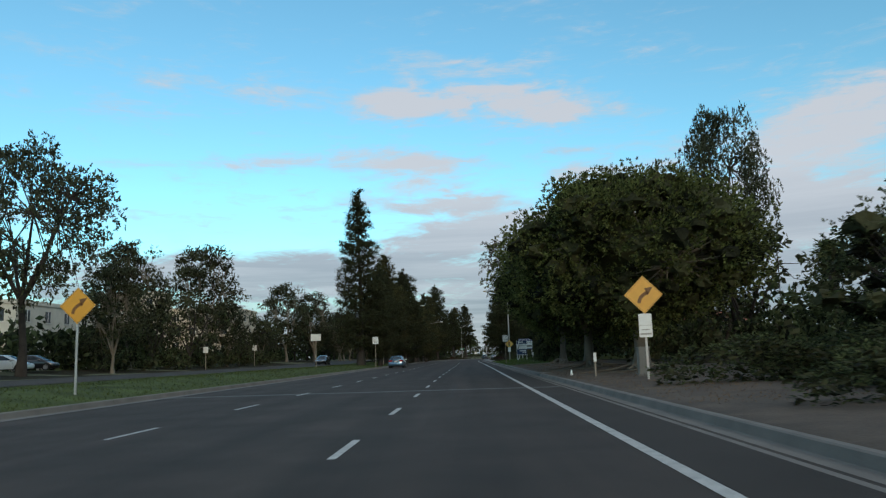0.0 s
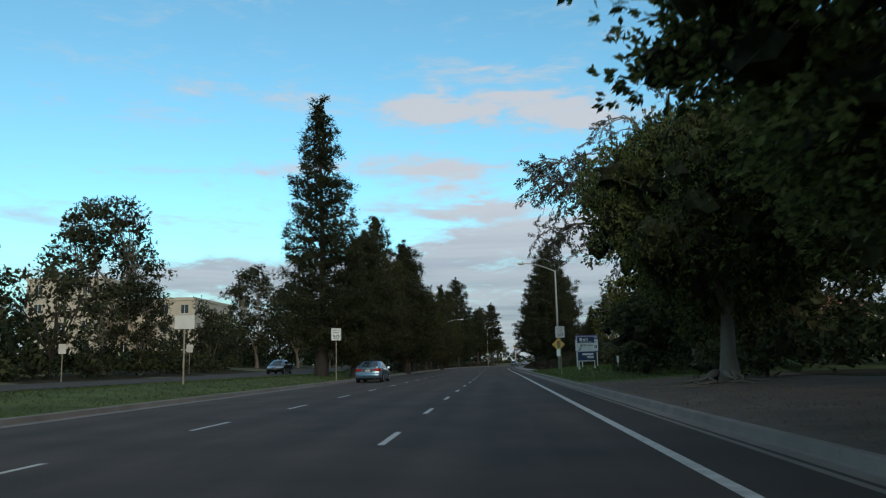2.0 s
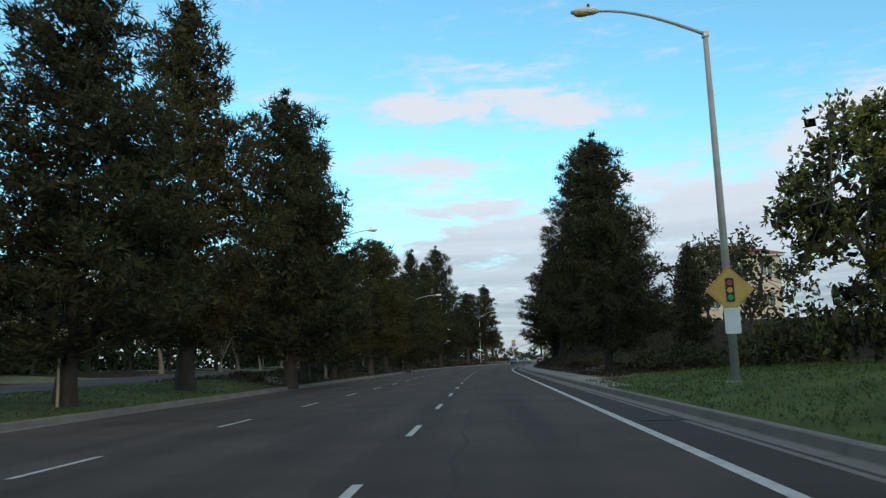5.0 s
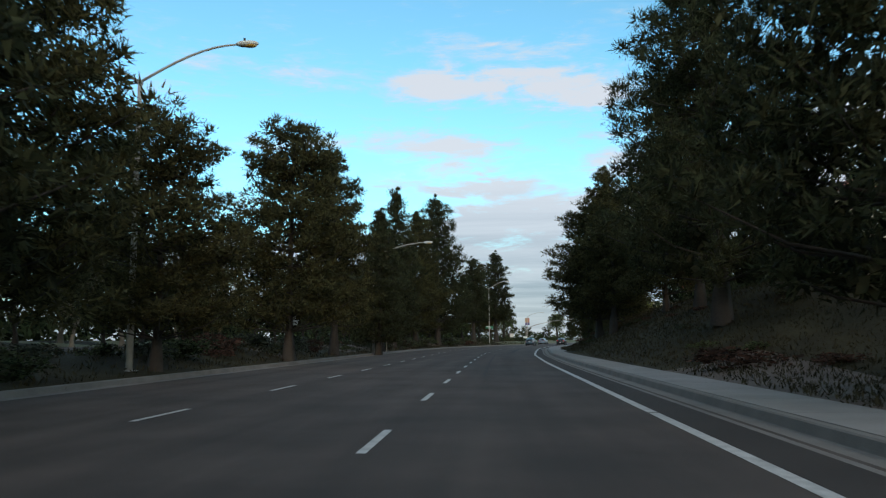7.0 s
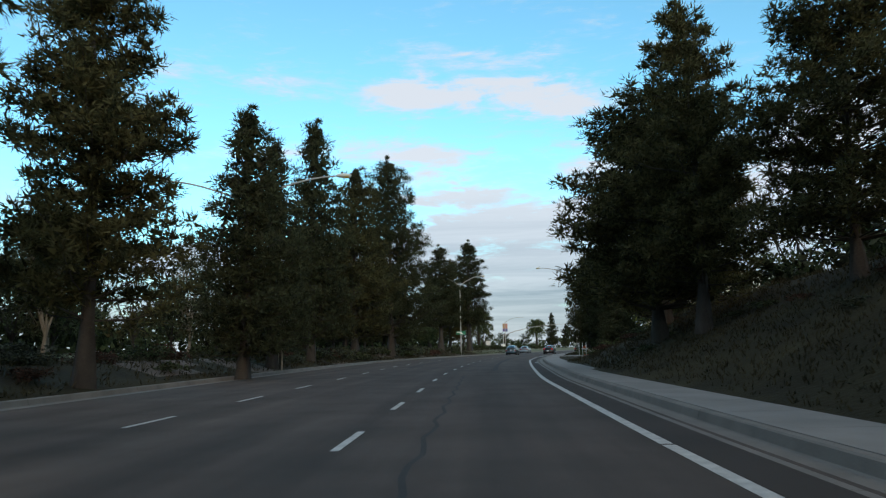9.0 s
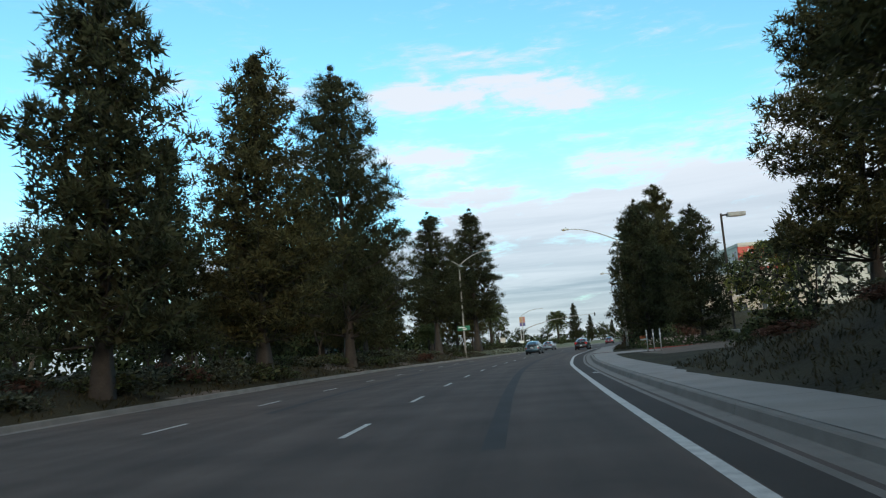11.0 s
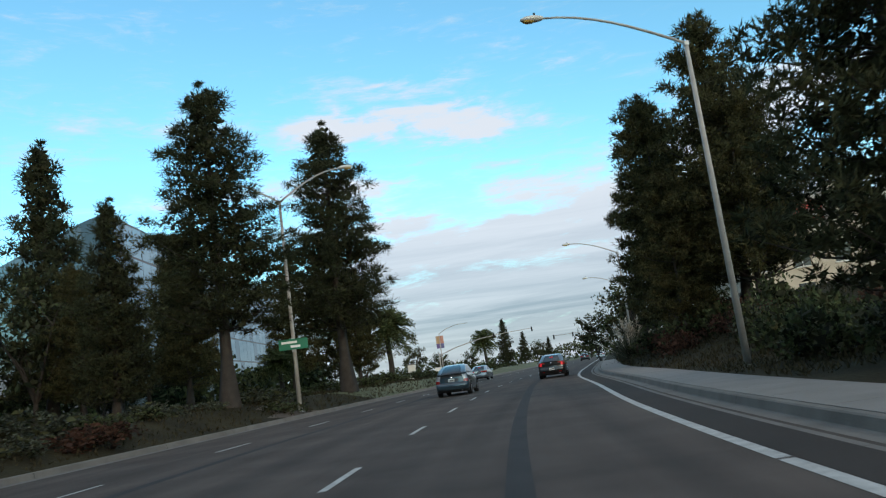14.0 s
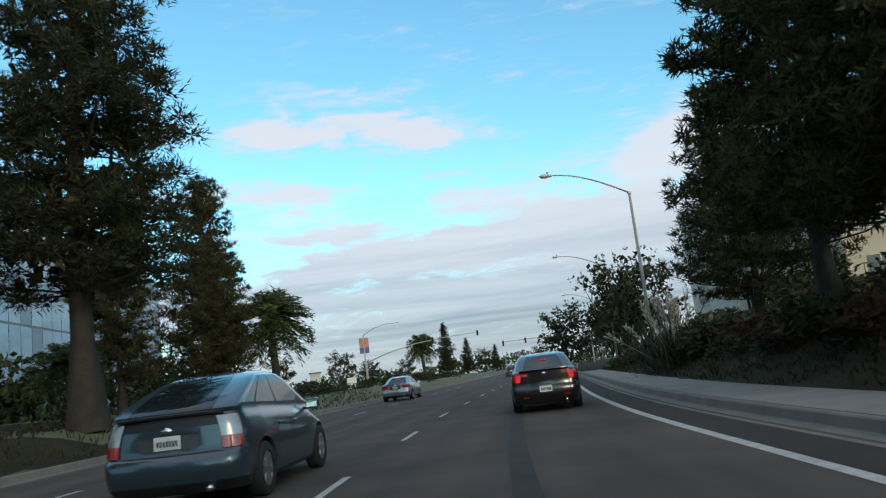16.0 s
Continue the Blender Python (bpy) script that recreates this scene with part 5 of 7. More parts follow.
def street_lamp(x, y, top, arm, rise, label, ways=(-1,), base=None):
    z0 = height(x, y) - 0.02 if base is None else base
    lamp = tagged(empty("street_lamp", x, y, z0), label, "street lamp", "street lamps")
    h = top - z0
    tubes("pole", [([(0, 0, 0), (0, 0, h * 0.5), (0, 0, h)], [0.115, 0.095, 0.07])], M["pole"], lamp, sides=12)
    part("base_plate", block(-0.2, 0.2, -0.2, 0.2, 0, 0.04, 0.01), M["steel"], lamp)
    part("collar", block(-0.085, 0.085, -0.085, 0.085, h - 0.12, h + 0.05, 0.03), M["steel"], lamp)
    for w in ways:
        pts = []
        for k in range(9):
            t = k / 8
            pts.append((w * arm * t, 0, h - 0.02 + rise * math.sin(t * math.pi / 2)))
        tubes("arm", [(pts, [0.05 - 0.015 * k / 8 for k in range(9)])], M["pole"], lamp, sides=8)
        bm = bmesh.new()
        bmesh.ops.create_uvsphere(bm, u_segments=14, v_segments=8, radius=0.5)
        bmesh.ops.transform(bm, matrix=Matrix.Diagonal((0.82, 0.34, 0.22, 1)), verts=bm.verts)
        head = part("lamp_head", bm, M["off_white"], lamp)
        head.data.shade_smooth()
        head.location = (w * (arm + 0.3), 0, h + rise - 0.01)
        bm = bmesh.new()
        bmesh.ops.create_uvsphere(bm, u_segments=12, v_segments=8, radius=0.5)
        bmesh.ops.transform(bm, matrix=Matrix.Diagonal((0.46, 0.26, 0.16, 1)), verts=bm.verts)
        lens = part("lens", bm, M["amber"], head, "cloudy amber lens")
        lens.location = (w * 0.1, 0, -0.06)
        eye = tubes("photocell", [([(0, 0, 0), (0, 0, 0.14)], 0.04)], M["black"], head)
        eye.location = (-w * 0.1, 0, 0.06)
    return lamp


street_lamp(7.4, 113.5, 9.75, 2.9, 0.85, "tall grey street lamp with a curved arm, on the lawn")
LB = street_lamp(15.1, 262.3, 10.7, 4.6, 1.4, "tall grey street lamp with a long curved arm, behind the pavement", base=0.1)
street_lamp(24.8, 308.4, 10.0, 4.3, 1.35, "grey street lamp with a curved arm over the kerb", base=0.1)
street_lamp(33.0, 338.4, 9.7, 4.2, 1.3, "grey street lamp further round the bend", base=0.1)
street_lamp(44.5, 378, 9.5, 4.2, 1.3, "grey street lamp near the junction", base=0.1)
street_lamp(-10.1, 193.0, 8.65, 4.6, 1.2, "double-armed grey street lamp on the planted median", (-1, 1))
LC = street_lamp(-1.1, 279.3, 11.3, 3.4, 1.5, "double-armed grey street lamp carrying a green name sign", (-1, 1))
street_lamp(-11.0, 150.0, 10.0, 3.4, 1.2, "double-armed grey street lamp among the median pines", (-1, 1))


def sign_post(name, label, x, y, z, posts, category="sign", turn=0.0):
    top = tagged(empty(name, x, y, z, turn), label, category)
    return top


def bars(parent, rows, material, y=-0.012):
    """Plain bars in place of writing: (x, z, width, height)."""
    for x, z, w, h in rows:
        ob = part("print_bar", block(-w / 2, w / 2, -0.002, 0.002, -h / 2, h / 2), material, parent)
        ob.location = (x, y, z)


def curve_arrow(parent, z, s, mirror=1):
    """The bent arrow of a curve warning sign."""
    pts = []
    for k in range(9):
        t = k / 8
        pts.append((-0.16 + 0.30 * t * t, -0.30 + 0.46 * t - 0.10 * t * t))
    bm = bmesh.new()
    left, right = [], []
    for k, (x, zz) in enumerate(pts):
        a, b = pts[max(k - 1, 0)], pts[min(k + 1, 8)]
        d = Vector((b[0] - a[0], b[1] - a[1])).normalized()
        left.append(bm.verts.new(((x - d.y * 0.055) * s * mirror, 0, (zz + d.x * 0.055) * s)))
        right.append(bm.verts.new(((x + d.y * 0.055) * s * mirror, 0, (zz - d.x * 0.055) * s)))
    for k in range(8):
        bm.faces.new((left[k], right[k], right[k + 1], left[k + 1]))
    tip = [bm.verts.new((x * s * mirror, 0, zz * s)) for x, zz in ((0.04, 0.20), (0.13, -0.06), (0.32, 0.24))]
    bm.faces.new(tip)
    ob = part("arrow", bm, M["faded_ink"], parent)
    ob.location = (0, -0.006, z)
    return ob


def diamond(parent, z, half, material, yoff=0.0):
    ob = part("sign_panel", panel([(0, half), (-half, 0), (0, -half), (half, 0)], 0.006), material, parent)
    ob.location = (0, yoff, z)
    r = half * 0.93
    for k in range(4):
        a = [(0, r), (-r, 0), (0, -r), (r, 0)]
        p, q = Vector(a[k]), Vector(a[(k + 1) % 4])
        d = (q - p).normalized()
        n2 = Vector((-d.y, d.x)) * 0.005
        bmx = bmesh.new()
        vs = [bmx.verts.new((c.x, 0, c.y)) for c in (p + n2, q + n2, q - n2, p - n2)]
        bmx.faces.new(vs)
        o = part("border", bmx, M["faded_ink"], parent)
        o.location = (0, yoff - 0.004, z)
    return ob


def warning(x, y, label, plate=True, face=0.0, mirror=1, half=0.645, center=3.0):
    z = height(x, y)
    s = tagged(empty("warning_sign", x, y, z, face), label, "road sign", "curve signs")
    post("post", 0, 0.03, 0, center - z + 0.5, 0.035, M["steel"], s, False)
    diamond(s, center - z, half, M["yellow"])
    curve_arrow(s, center - z + 0.02, 1.0, mirror)
    if plate:
        pl = part("plate", panel(rounded(0.44, 0.78, 0.04), 0.005), M["white"], s, "small white plate")
        pl.location = (0, -0.002, 1.98 - z)
        bars(s, [(0, 1.985 - z, 0.42, 0.012), (0, 1.84 - z, 0.26, 0.035), (0, 1.70 - z, 0.36, 0.05)], M["pole"], -0.006)
    return s


warning(7.4, 25.8, "yellow diamond right-curve warning sign above a small white plate")
warning(-11.7, 25.6, "yellow diamond right-curve warning sign on the median", False, center=3.25, half=0.62)


def speed_limit(x, y, top, wide, tall, label, face=0.0):
    z = height(x, y)
    s = tagged(empty("speed_sign", x, y, z, face), label, "road sign", "speed signs")
    post("post", 0, 0.03, 0, top - z - 0.05, 0.03, M["wood"], s, False)
    c = top - tall / 2 - z
    pl = part("sign_panel", panel(rounded(wide, tall, 0.04), 0.005), M["white"], s)
    pl.location = (0, 0, c)
    for dx, dz, w, h in ((0, tall / 2 - 0.03, wide - 0.06, 0.012), (0, -tall / 2 + 0.03, wide - 0.06, 0.012), (wide / 2 - 0.03, 0, 0.012, tall - 0.06), (-wide / 2 + 0.03, 0, 0.012, tall - 0.06)):
        o = part("border", block(-w / 2, w / 2, -0.001, 0.001, -h / 2, h / 2), M["black"], s)
        o.location = (dx, -0.003, c + dz)
    lettering("lettering", "SPEED", tall * 0.19, M["black"], s, 0, -0.004, c + tall * 0.32, wide * 0.72)
    lettering("lettering", "LIMIT", tall * 0.19, M["black"], s, 0, -0.004, c + tall * 0.12, wide * 0.6)
    lettering("lettering", "50", tall * 0.46, M["black"], s, 0, -0.004, c - tall * 0.22, wide * 0.62)
    return s


speed_limit(5.85, 92.3, 3.5, 0.62, 0.78, "white speed limit 50 sign on a slim post", -4)
speed_limit(-9.75, 92.9, 3.8, 0.7, 0.86, "white speed limit 50 sign on the median", 2)
# plain backs and small signs on the median and beyond
def plain_sign(x, y, top, wide, tall, label, back="white", face=0.0, shape=None):
    z = height(x, y)
    s = tagged(empty("road_sign", x, y, z, face), label, "road sign")
    post("post", 0, 0.035, 0, top - z, 0.035, M["wood"], s, False)
    pl = part("sign_panel", panel(shape or rounded(wide, tall, 0.04), 0.006), M[back], s)
    pl.location = (0, 0, top - tall / 2 - z)
    return s


plain_sign(-13.5, 75.4, 3.75, 1.0, 0.66, "blank pale back of a road sign on the median", "off_white")
plain_sign(-33.8, 126.2, 4.0, 0.75, 0.9, "small pale sign beyond the far carriageway", "off_white")
plain_sign(-31.5, 96.0, 3.3, 0.6, 0.75, "small pale sign beyond the far carriageway", "off_white")
h8 = 0.6
plain_sign(-9.9, 199.6, 3.75, 1.2, 1.2, "grey back of a diamond sign on the median", "pole", 0, [(0, h8), (-h8, 0), (0, -h8), (h8, 0)])
plain_sign(-12.0, 173.0, 3.0, 1.1, 1.1, "grey back of a diamond sign among the median shrubs", "pole", 0, [(0, h8), (-h8, 0), (0, -h8), (h8, 0)])
plain_sign(-10.6, 201.5, 2.3, 0.6, 0.5, "small white back of a sign on the median", "off_white")
plain_sign(-11.3, 115.0, 2.5, 0.42, 0.3, "thin marker sign on the median", "off_white", 50)

sig = tagged(empty("signal_ahead_sign", 7.4, 113.35, 0, 0), "weathered yellow signal-ahead diamond sign strapped to the lamp", "road sign")
diamond(sig, 2.72, 0.62, M["amber"])
sg = part("signal_symbol", panel(rounded(0.22, 0.62, 0.05), 0.004), M["black"], sig)
sg.location = (0, -0.008, 2.72)
for dz, col in ((0.19, (0.35, 0.05, 0.04)), (0.0, (0.55, 0.33, 0.05)), (-0.19, (0.03, 0.25, 0.10))):
    o = part("symbol_light", panel([(0.075 * math.cos(a), 0.075 * math.sin(a)) for a in np.linspace(0, 6.283, 15)[:-1]], 0.003), mat("symbol_colour", col, 0.5, vary=0.1), sig)
    o.location = (0, -0.012, 2.72 + dz)
o = part("plate", panel(rounded(0.4, 0.66, 0.04), 0.005), M["white"], sig, "blank white plate")
o.location = (0, -0.004, 1.93)
part("strap", block(-0.13, 0.13, 0.0, 0.3, 2.95, 2.98), M["steel"], sig)
part("strap", block(-0.13, 0.13, 0.0, 0.3, 2.45, 2.48), M["steel"], sig)

vz = height(8.1, 97)
voit = tagged(empty("estate_board", 8.1, 97.0, vz, -10), "navy and white property board on two timber feet", "board")
part("panel_top", block(-0.62, 0.62, 0, 0.03, 1.95, 2.38, 0.004), M["navy"], voit)
part("panel_middle", block(-0.62, 0.62, 0, 0.03, 1.32, 1.948, 0.004), M["white"], voit)
part("panel_bottom", block(-0.62, 0.62, 0, 0.03, 0.66, 1.318, 0.004), M["navy"], voit)
part("edge_board", block(-0.66, -0.622, -0.01, 0.1, 0.25, 2.42, 0.004), M["white"], voit)
part("bottom_rail", block(-0.62, 0.64, -0.005, 0.05, 0.6, 0.655, 0.004), M["white"], voit)
lettering("lettering", "AVAILABLE", 0.2, M["black"], voit, 0.06, -0.004, 1.78, 0.95)
bars(voit, [(-0.35, 2.2, 0.2, 0.2), (-0.12, 2.18, 0.14, 0.14), (0.02, 2.19, 0.05, 0.2), (0.12, 2.19, 0.07, 0.18), (0.0, 2.02, 0.9, 0.035), (0.1, 1.12, 0.8, 0.13), (0.28, 0.96, 0.5, 0.06), (0.3, 0.86, 0.45, 0.06)], M["white"], -0.004)
wedge = part("logo_shape", panel([(-0.6, 1.36), (-0.42, 1.36), (-0.2, 1.9), (-0.3, 1.9)], 0.003), M["pole"], voit)
wedge.location = (0, -0.003, 0)
for x in (-0.55, 0.58):
    part("foot", block(x - 0.06, x + 0.06, -0.06, 0.1, 0.0, 0.24, 0.01), M["off_white"], voit)
    part("post", block(x - 0.03, x + 0.03, 0.035, 0.09, 0.2, 2.3, 0.005), M["off_white"], voit)

ez = height(9.2, 106)
ex = tagged(empty("hoarding_board", 9.2, 106.0, ez, -4), "white notice board with purple header on three timber posts", "board")
purple = mat("purple_print", (0.16, 0.13, 0.26), 0.6, vary=0.12)
part("header", block(-0.95, 0.95, 0, 0.04, 2.32, 2.68, 0.004), purple, ex)
part("panel", block(-0.95, 0.95, 0, 0.04, 1.36, 2.318, 0.004), M["white"], ex)
part("footer", block(-0.95, 0.95, 0, 0.04, 1.24, 1.358, 0.004), purple, ex)
lettering("lettering", "EXECUTIVE SUITES", 0.26, M["white"], ex, 0, -0.003, 2.5, 1.72)
lettering("lettering", "FIRST MONTH'S RENT FREE", 0.16, M["black"], ex, 0, -0.003, 2.08, 1.66)
bars(ex, [(-0.57 + 0.19 * k, 1.68, 0.13, 0.24) for k in range(3)] + [(0.06 + 0.16 * k, 1.68, 0.12, 0.24) for k in range(3)] + [(0.52 + 0.14 * k, 1.68, 0.11, 0.24) for k in range(3)], M["black"], -0.003)
for x in (-0.85, -0.42, 0.85):
    part("post", block(x - 0.05, x + 0.05, 0.042, 0.13, -0.05, 2.6, 0.006), M["off_white"], ex)

cab = tagged(empty("utility_cabinet", 8.1, 29.6, height(8.1, 29.6)), "grey-beige metal utility cabinet on a concrete foot", "cabinet")
part("body", block(-0.2, 0.2, -0.2, 0.2, 0.06, 1.0, 0.015), M["cabinet"], cab)
part("lid", block(-0.22, 0.22, -0.22, 0.22, 1.0, 1.05, 0.012), M["cabinet"], cab)
part("plinth", block(-0.26, 0.26, -0.26, 0.26, -0.05, 0.06, 0.01), M["concrete"], cab)
part("door", block(-0.17, 0.17, -0.212, -0.2, 0.14, 0.95, 0.004), M["cabinet"], cab)
for x, y, h, lab in ((6.6, 31.6, 0.95, "thin grey marker post on the bare earth"), (8.4, 84.2, 1.0, "pale marker post before the shrubs")):
    d = tagged(empty("marker_post", x, y, height(x, y)), lab, "post")
    post("stake", 0, 0, 0, h, 0.03, M["wood"], d, False)
    part("tag", block(-0.06, 0.06, -0.03, -0.02, h - 0.36, h, 0.004), M["white"], d)
bl = tagged(empty("kerb_marker", 6.0, 34.5, height(6.0, 34.5)), "small white plastic marker on the earth", "marker")
tubes("cone", [([(0, 0, 0), (0, 0, 0.1), (0, 0, 0.24)], [0.08, 0.05, 0.03])], M["white"], bl)
dr = tagged(empty("storm_drain", kerb_r(41.2) + 0.12, 41.2, 0.0), "broken concrete storm drain opening in the kerb", "drain")
# solid black block, standing for the shade inside the drain's mouth
part("opening", block(-0.12, 0.02, -0.7, 0.7, 0.02, 0.12), M["black"], dr)
part("lintel", block(-0.12, 0.5, -0.85, 0.85, 0.12, 0.17, 0.015), M["concrete"], dr)
part("cover", block(0.55, 1.5, -0.5, 0.5, 0.12, 0.16, 0.01), M["joint"], dr)

cv = tagged(empty("utility_cover", 4.15, 107.6, 0.004), "dark iron utility cover in the shoulder", "cover")
part("frame", block(-0.42, 0.42, -0.55, 0.55, -0.02, 0.002), M["patch"], cv)
for k in range(2):
    part("lid", block(-0.36, 0.36, -0.5 + 0.51 * k, -0.01 + 0.51 * k, -0.02, 0.008, 0.004), M["patch"], cv)
rm = tagged(empty("reflector_stud", 5.75, 214.6, 0.004), "small white reflective stud on the shoulder", "road stud")
part("stud", block(-0.09, 0.09, -0.05, 0.05, 0.0, 0.02, 0.008), M["white"], rm)
# green name sign on the median lamp
ns = tagged(empty("street_name_sign", -1.1, 279.15, 0), "green street name sign fixed to the lamp pole", "street sign")
part("sign_panel", block(-0.75, 0.75, -0.02, 0, 3.4, 3.95, 0.004), M["green_sign"], ns)
bars(ns, [(-0.2, 3.78, 0.8, 0.12), (0.1, 3.56, 0.5, 0.12)], M["white"], -0.024)
part("bracket", block(-0.1, 0.1, 0, 0.06, 3.3, 4.0), M["steel"], ns)

# entrance: red kerb, drive, bollards, barrel and lot lamp
strip("driveway", [[(kerb_r(y) + d, y, 0.16 + 0.012 * d) for d in (0.2, 6, 14, 26)] for y in (236.5, 238, 240, 242, 243.2)], M["walkway"], label="pale concrete entrance drive across the pavement", category="driveway")
strip("red_kerb", [[(kerb_r(y) + d, y, 0.22 + 0.012 * d) for d in np.linspace(4.2, 24, 8)] for y in (243.2, 243.5)], M["red_paint"], label="red painted kerb edging the entrance", category="kerb")
strip("red_kerb_face", [[(kerb_r(243.2) + d, 243.2, z + 0.012 * d) for d in np.linspace(4.2, 24, 8)] for z in (0.08, 0.22)], M["red_paint"], label="red painted face of the entrance kerb", category="kerb")
for k, (x, y) in enumerate(((11.9, 236.4), (12.15, 235.6), (12.4, 234.8))):
    b = tagged(empty("bollard", x, y, height(x, y) - 0.01), "slim steel bollard with pale collar and cap", "bollard", "entrance bollards")
    tubes("tube", [([(0, 0, 0), (0, 0, 1.28)], 0.035)], M["steel"], b, sides=10)
    tubes("collar", [([(0, 0, 0.95), (0, 0, 1.1)], 0.045)], M["white"], b, sides=10)
    tubes("cap", [([(0, 0, 1.26), (0, 0, 1.33), (0, 0, 1.36)], [0.05, 0.05, 0.02])], M["steel"], b, sides=10)
    tubes("foot", [([(0, 0, 0), (0, 0, 0.05)], 0.07)], M["concrete"], b, sides=10)
br = tagged(empty("traffic_barrel", 15.0, 253.3, height(15.0, 253.3) - 0.02), "leaning orange traffic barrel with white bands", "traffic barrel")
for k, (z0, z1, m_) in enumerate(((0.1, 0.32, "orange"), (0.32, 0.45, "white"), (0.45, 0.6, "orange"), (0.6, 0.73, "white"), (0.73, 0.98, "orange"))):
    tubes("band", [([(0, 0, z0), (0, 0, z1)], [0.29 - 0.06 * z0, 0.29 - 0.06 * z1])], M[m_], br, sides=16)
tubes("base_ring", [([(0, 0, 0), (0, 0, 0.1)], 0.36)], M["black"], br, sides=16)
tubes("grip", [([(-0.1, 0, 0.98), (-0.08, 0, 1.05), (0.08, 0, 1.05), (0.1, 0, 0.98)], 0.015)], M["orange"], br, sides=6)
br.rotation_euler = (0, radians(-9), 0)
pl = tagged(empty("lot_lamp", 19.9, 244.6, 0.35), "dark square-headed car park lamp on a concrete plinth", "lamp")
tubes("plinth", [([(0, 0, -0.2), (0, 0, 0.75), (0, 0, 0.82)], [0.34, 0.34, 0.28])], M["concrete"], pl, sides=16)
part("pole", block(-0.065, 0.065, -0.065, 0.065, 0.8, 9.4, 0.01), M["bark"], pl)
part("arm", block(0.06, 0.5, -0.04, 0.04, 9.2, 9.32, 0.01), M["bark"], pl)
part("lamp_head", block(0.45, 1.75, -0.24, 0.24, 9.13, 9.42, 0.03), M["pole"], pl)
part("lens", block(0.6, 1.6, -0.18, 0.18, 9.1, 9.135, 0.01), M["off_white"], pl)

# ---- junction ----


def signal_head(parent, x, z, lit, y=-0.15):
    s = part("signal_head", block(-0.17, 0.17, -0.12, 0.12, -0.52, 0.52, 0.03), M["black"], parent)
    s.location = (x, y, z)
    for k, (dz, col) in enumerate(((0.33, (0.9, 0.05, 0.02)), (0.0, (0.9, 0.5, 0.03)), (-0.33, (0.05, 0.85, 0.45)))):
        m_ = glow("signal_lit", col, 2.5) if k == lit else mat("signal_dark", tuple(c * 0.08 for c in col), 0.3, vary=0.1)
        o = part("signal_lens", panel([(0.11 * math.cos(a), 0.11 * math.sin(a)) for a in np.linspace(0, 6.283, 13)[:-1]], 0.01), m_, s)
        o.location = (0, -0.13, dz)
        hood = tubes("hood", [([(0, -0.1, dz), (0, -0.32, dz)], 0.125)], M["black"], s, sides=10)
    return s


ma = tagged(empty("signal_mast", 10.8, 420, 0.1), "grey traffic signal mast with a long rising arm on the median", "traffic signal", "traffic signals")
tubes("pole", [([(0, 0, 0), (0, 0, 5.8)], [0.16, 0.13])], M["pole"], ma, sides=10)
tubes("arm", [([(0, 0, 5.3), (4, 0, 6.7), (10, 0, 8.0), (16, 0, 8.6), (22.4, 0, 8.9)], [0.12, 0.11, 0.09, 0.07, 0.05])], M["pole"], ma, sides=8)
signal_head(ma, 22.4, 8.7, 2)
signal_head(ma, 13.3, 8.3, 2)
signal_head(ma, 0.6, 3.2, 2)
mb = tagged(empty("signal_mast", 56.6, 421, 0.1), "grey traffic signal mast with an arm over the lanes", "traffic signal", "traffic signals")
tubes("pole", [([(0, 0, 0), (0, 0, 6.0)], [0.16, 0.13])], M["pole"], mb, sides=10)
tubes("arm", [([(0, 0, 5.2), (-4, 0, 6.1), (-10, 0, 6.5), (-18.4, 0, 6.4)], [0.12, 0.1, 0.08, 0.05])], M["pole"], mb, sides=8)
for x, z in ((-18.3, 6.1), (-13.7, 6.2), (-6.4, 6.2), (-0.4, 3.4)):
    signal_head(mb, x, z, 2)
tubes("lamp_arm", [([(0, 0, 6.0), (0, 0, 9.5), (-1.5, 0, 10.4), (-4.5, 0, 10.8)], [0.11, 0.08, 0.05, 0.04])], M["pole"], mb, sides=8)
part("sign_panel", block(-1.0, 0.4, -0.2, -0.17, 6.8, 8.3, 0.01), M["white"], mb)
bn = tagged(empty("banner_lamp", 10.3, 390, 0.1), "grey lamp post flying two coloured banners", "street lamp", "street lamps")
tubes("pole", [([(0, 0, 0), (0, 0, 8.9)], [0.12, 0.08])], M["pole"], bn, sides=10)
tubes("arm", [([(0, 0, 8.8), (1.6, 0, 9.7), (3.6, 0, 10.2), (5.8, 0, 10.25)], [0.06, 0.05, 0.045, 0.05])], M["pole"], bn, sides=8)
for sx, cols in ((-0.4, ((0.42, 0.26, 0.14), (0.14, 0.10, 0.24))), (0.4, ((0.46, 0.22, 0.16), (0.12, 0.12, 0.26)))):
    b_ = part("banner", block(sx - 0.34, sx + 0.34, -0.01, 0.01, 6.0, 6.9), mat("banner_low", cols[1], 0.8, vary=0.3, scale=2), bn)
    part("banner_top", block(sx - 0.34, sx + 0.34, -0.01, 0.01, 6.905, 8.4), mat("banner_top", cols[0], 0.8, vary=0.35, scale=2), b_)
bx = tagged(empty("signal_cabinet", 8.2, 351, height(8.2, 351)), "white traffic cabinet on the median", "cabinet")
part("body", block(-0.5, 0.5, -0.35, 0.35, 0.1, 1.25, 0.02), M["white"], bx)
part("plinth", block(-0.6, 0.6, -0.45, 0.45, -0.15, 0.1, 0.02), M["concrete"], bx)
bx2 = tagged(empty("monument_sign", 4.4, 352, height(4.4, 352)), "pale stone monument sign beside the road", "sign")
part("stone", block(-0.55, 0.55, -0.25, 0.25, -0.1, 2.1, 0.02), M["off_white"], bx2)
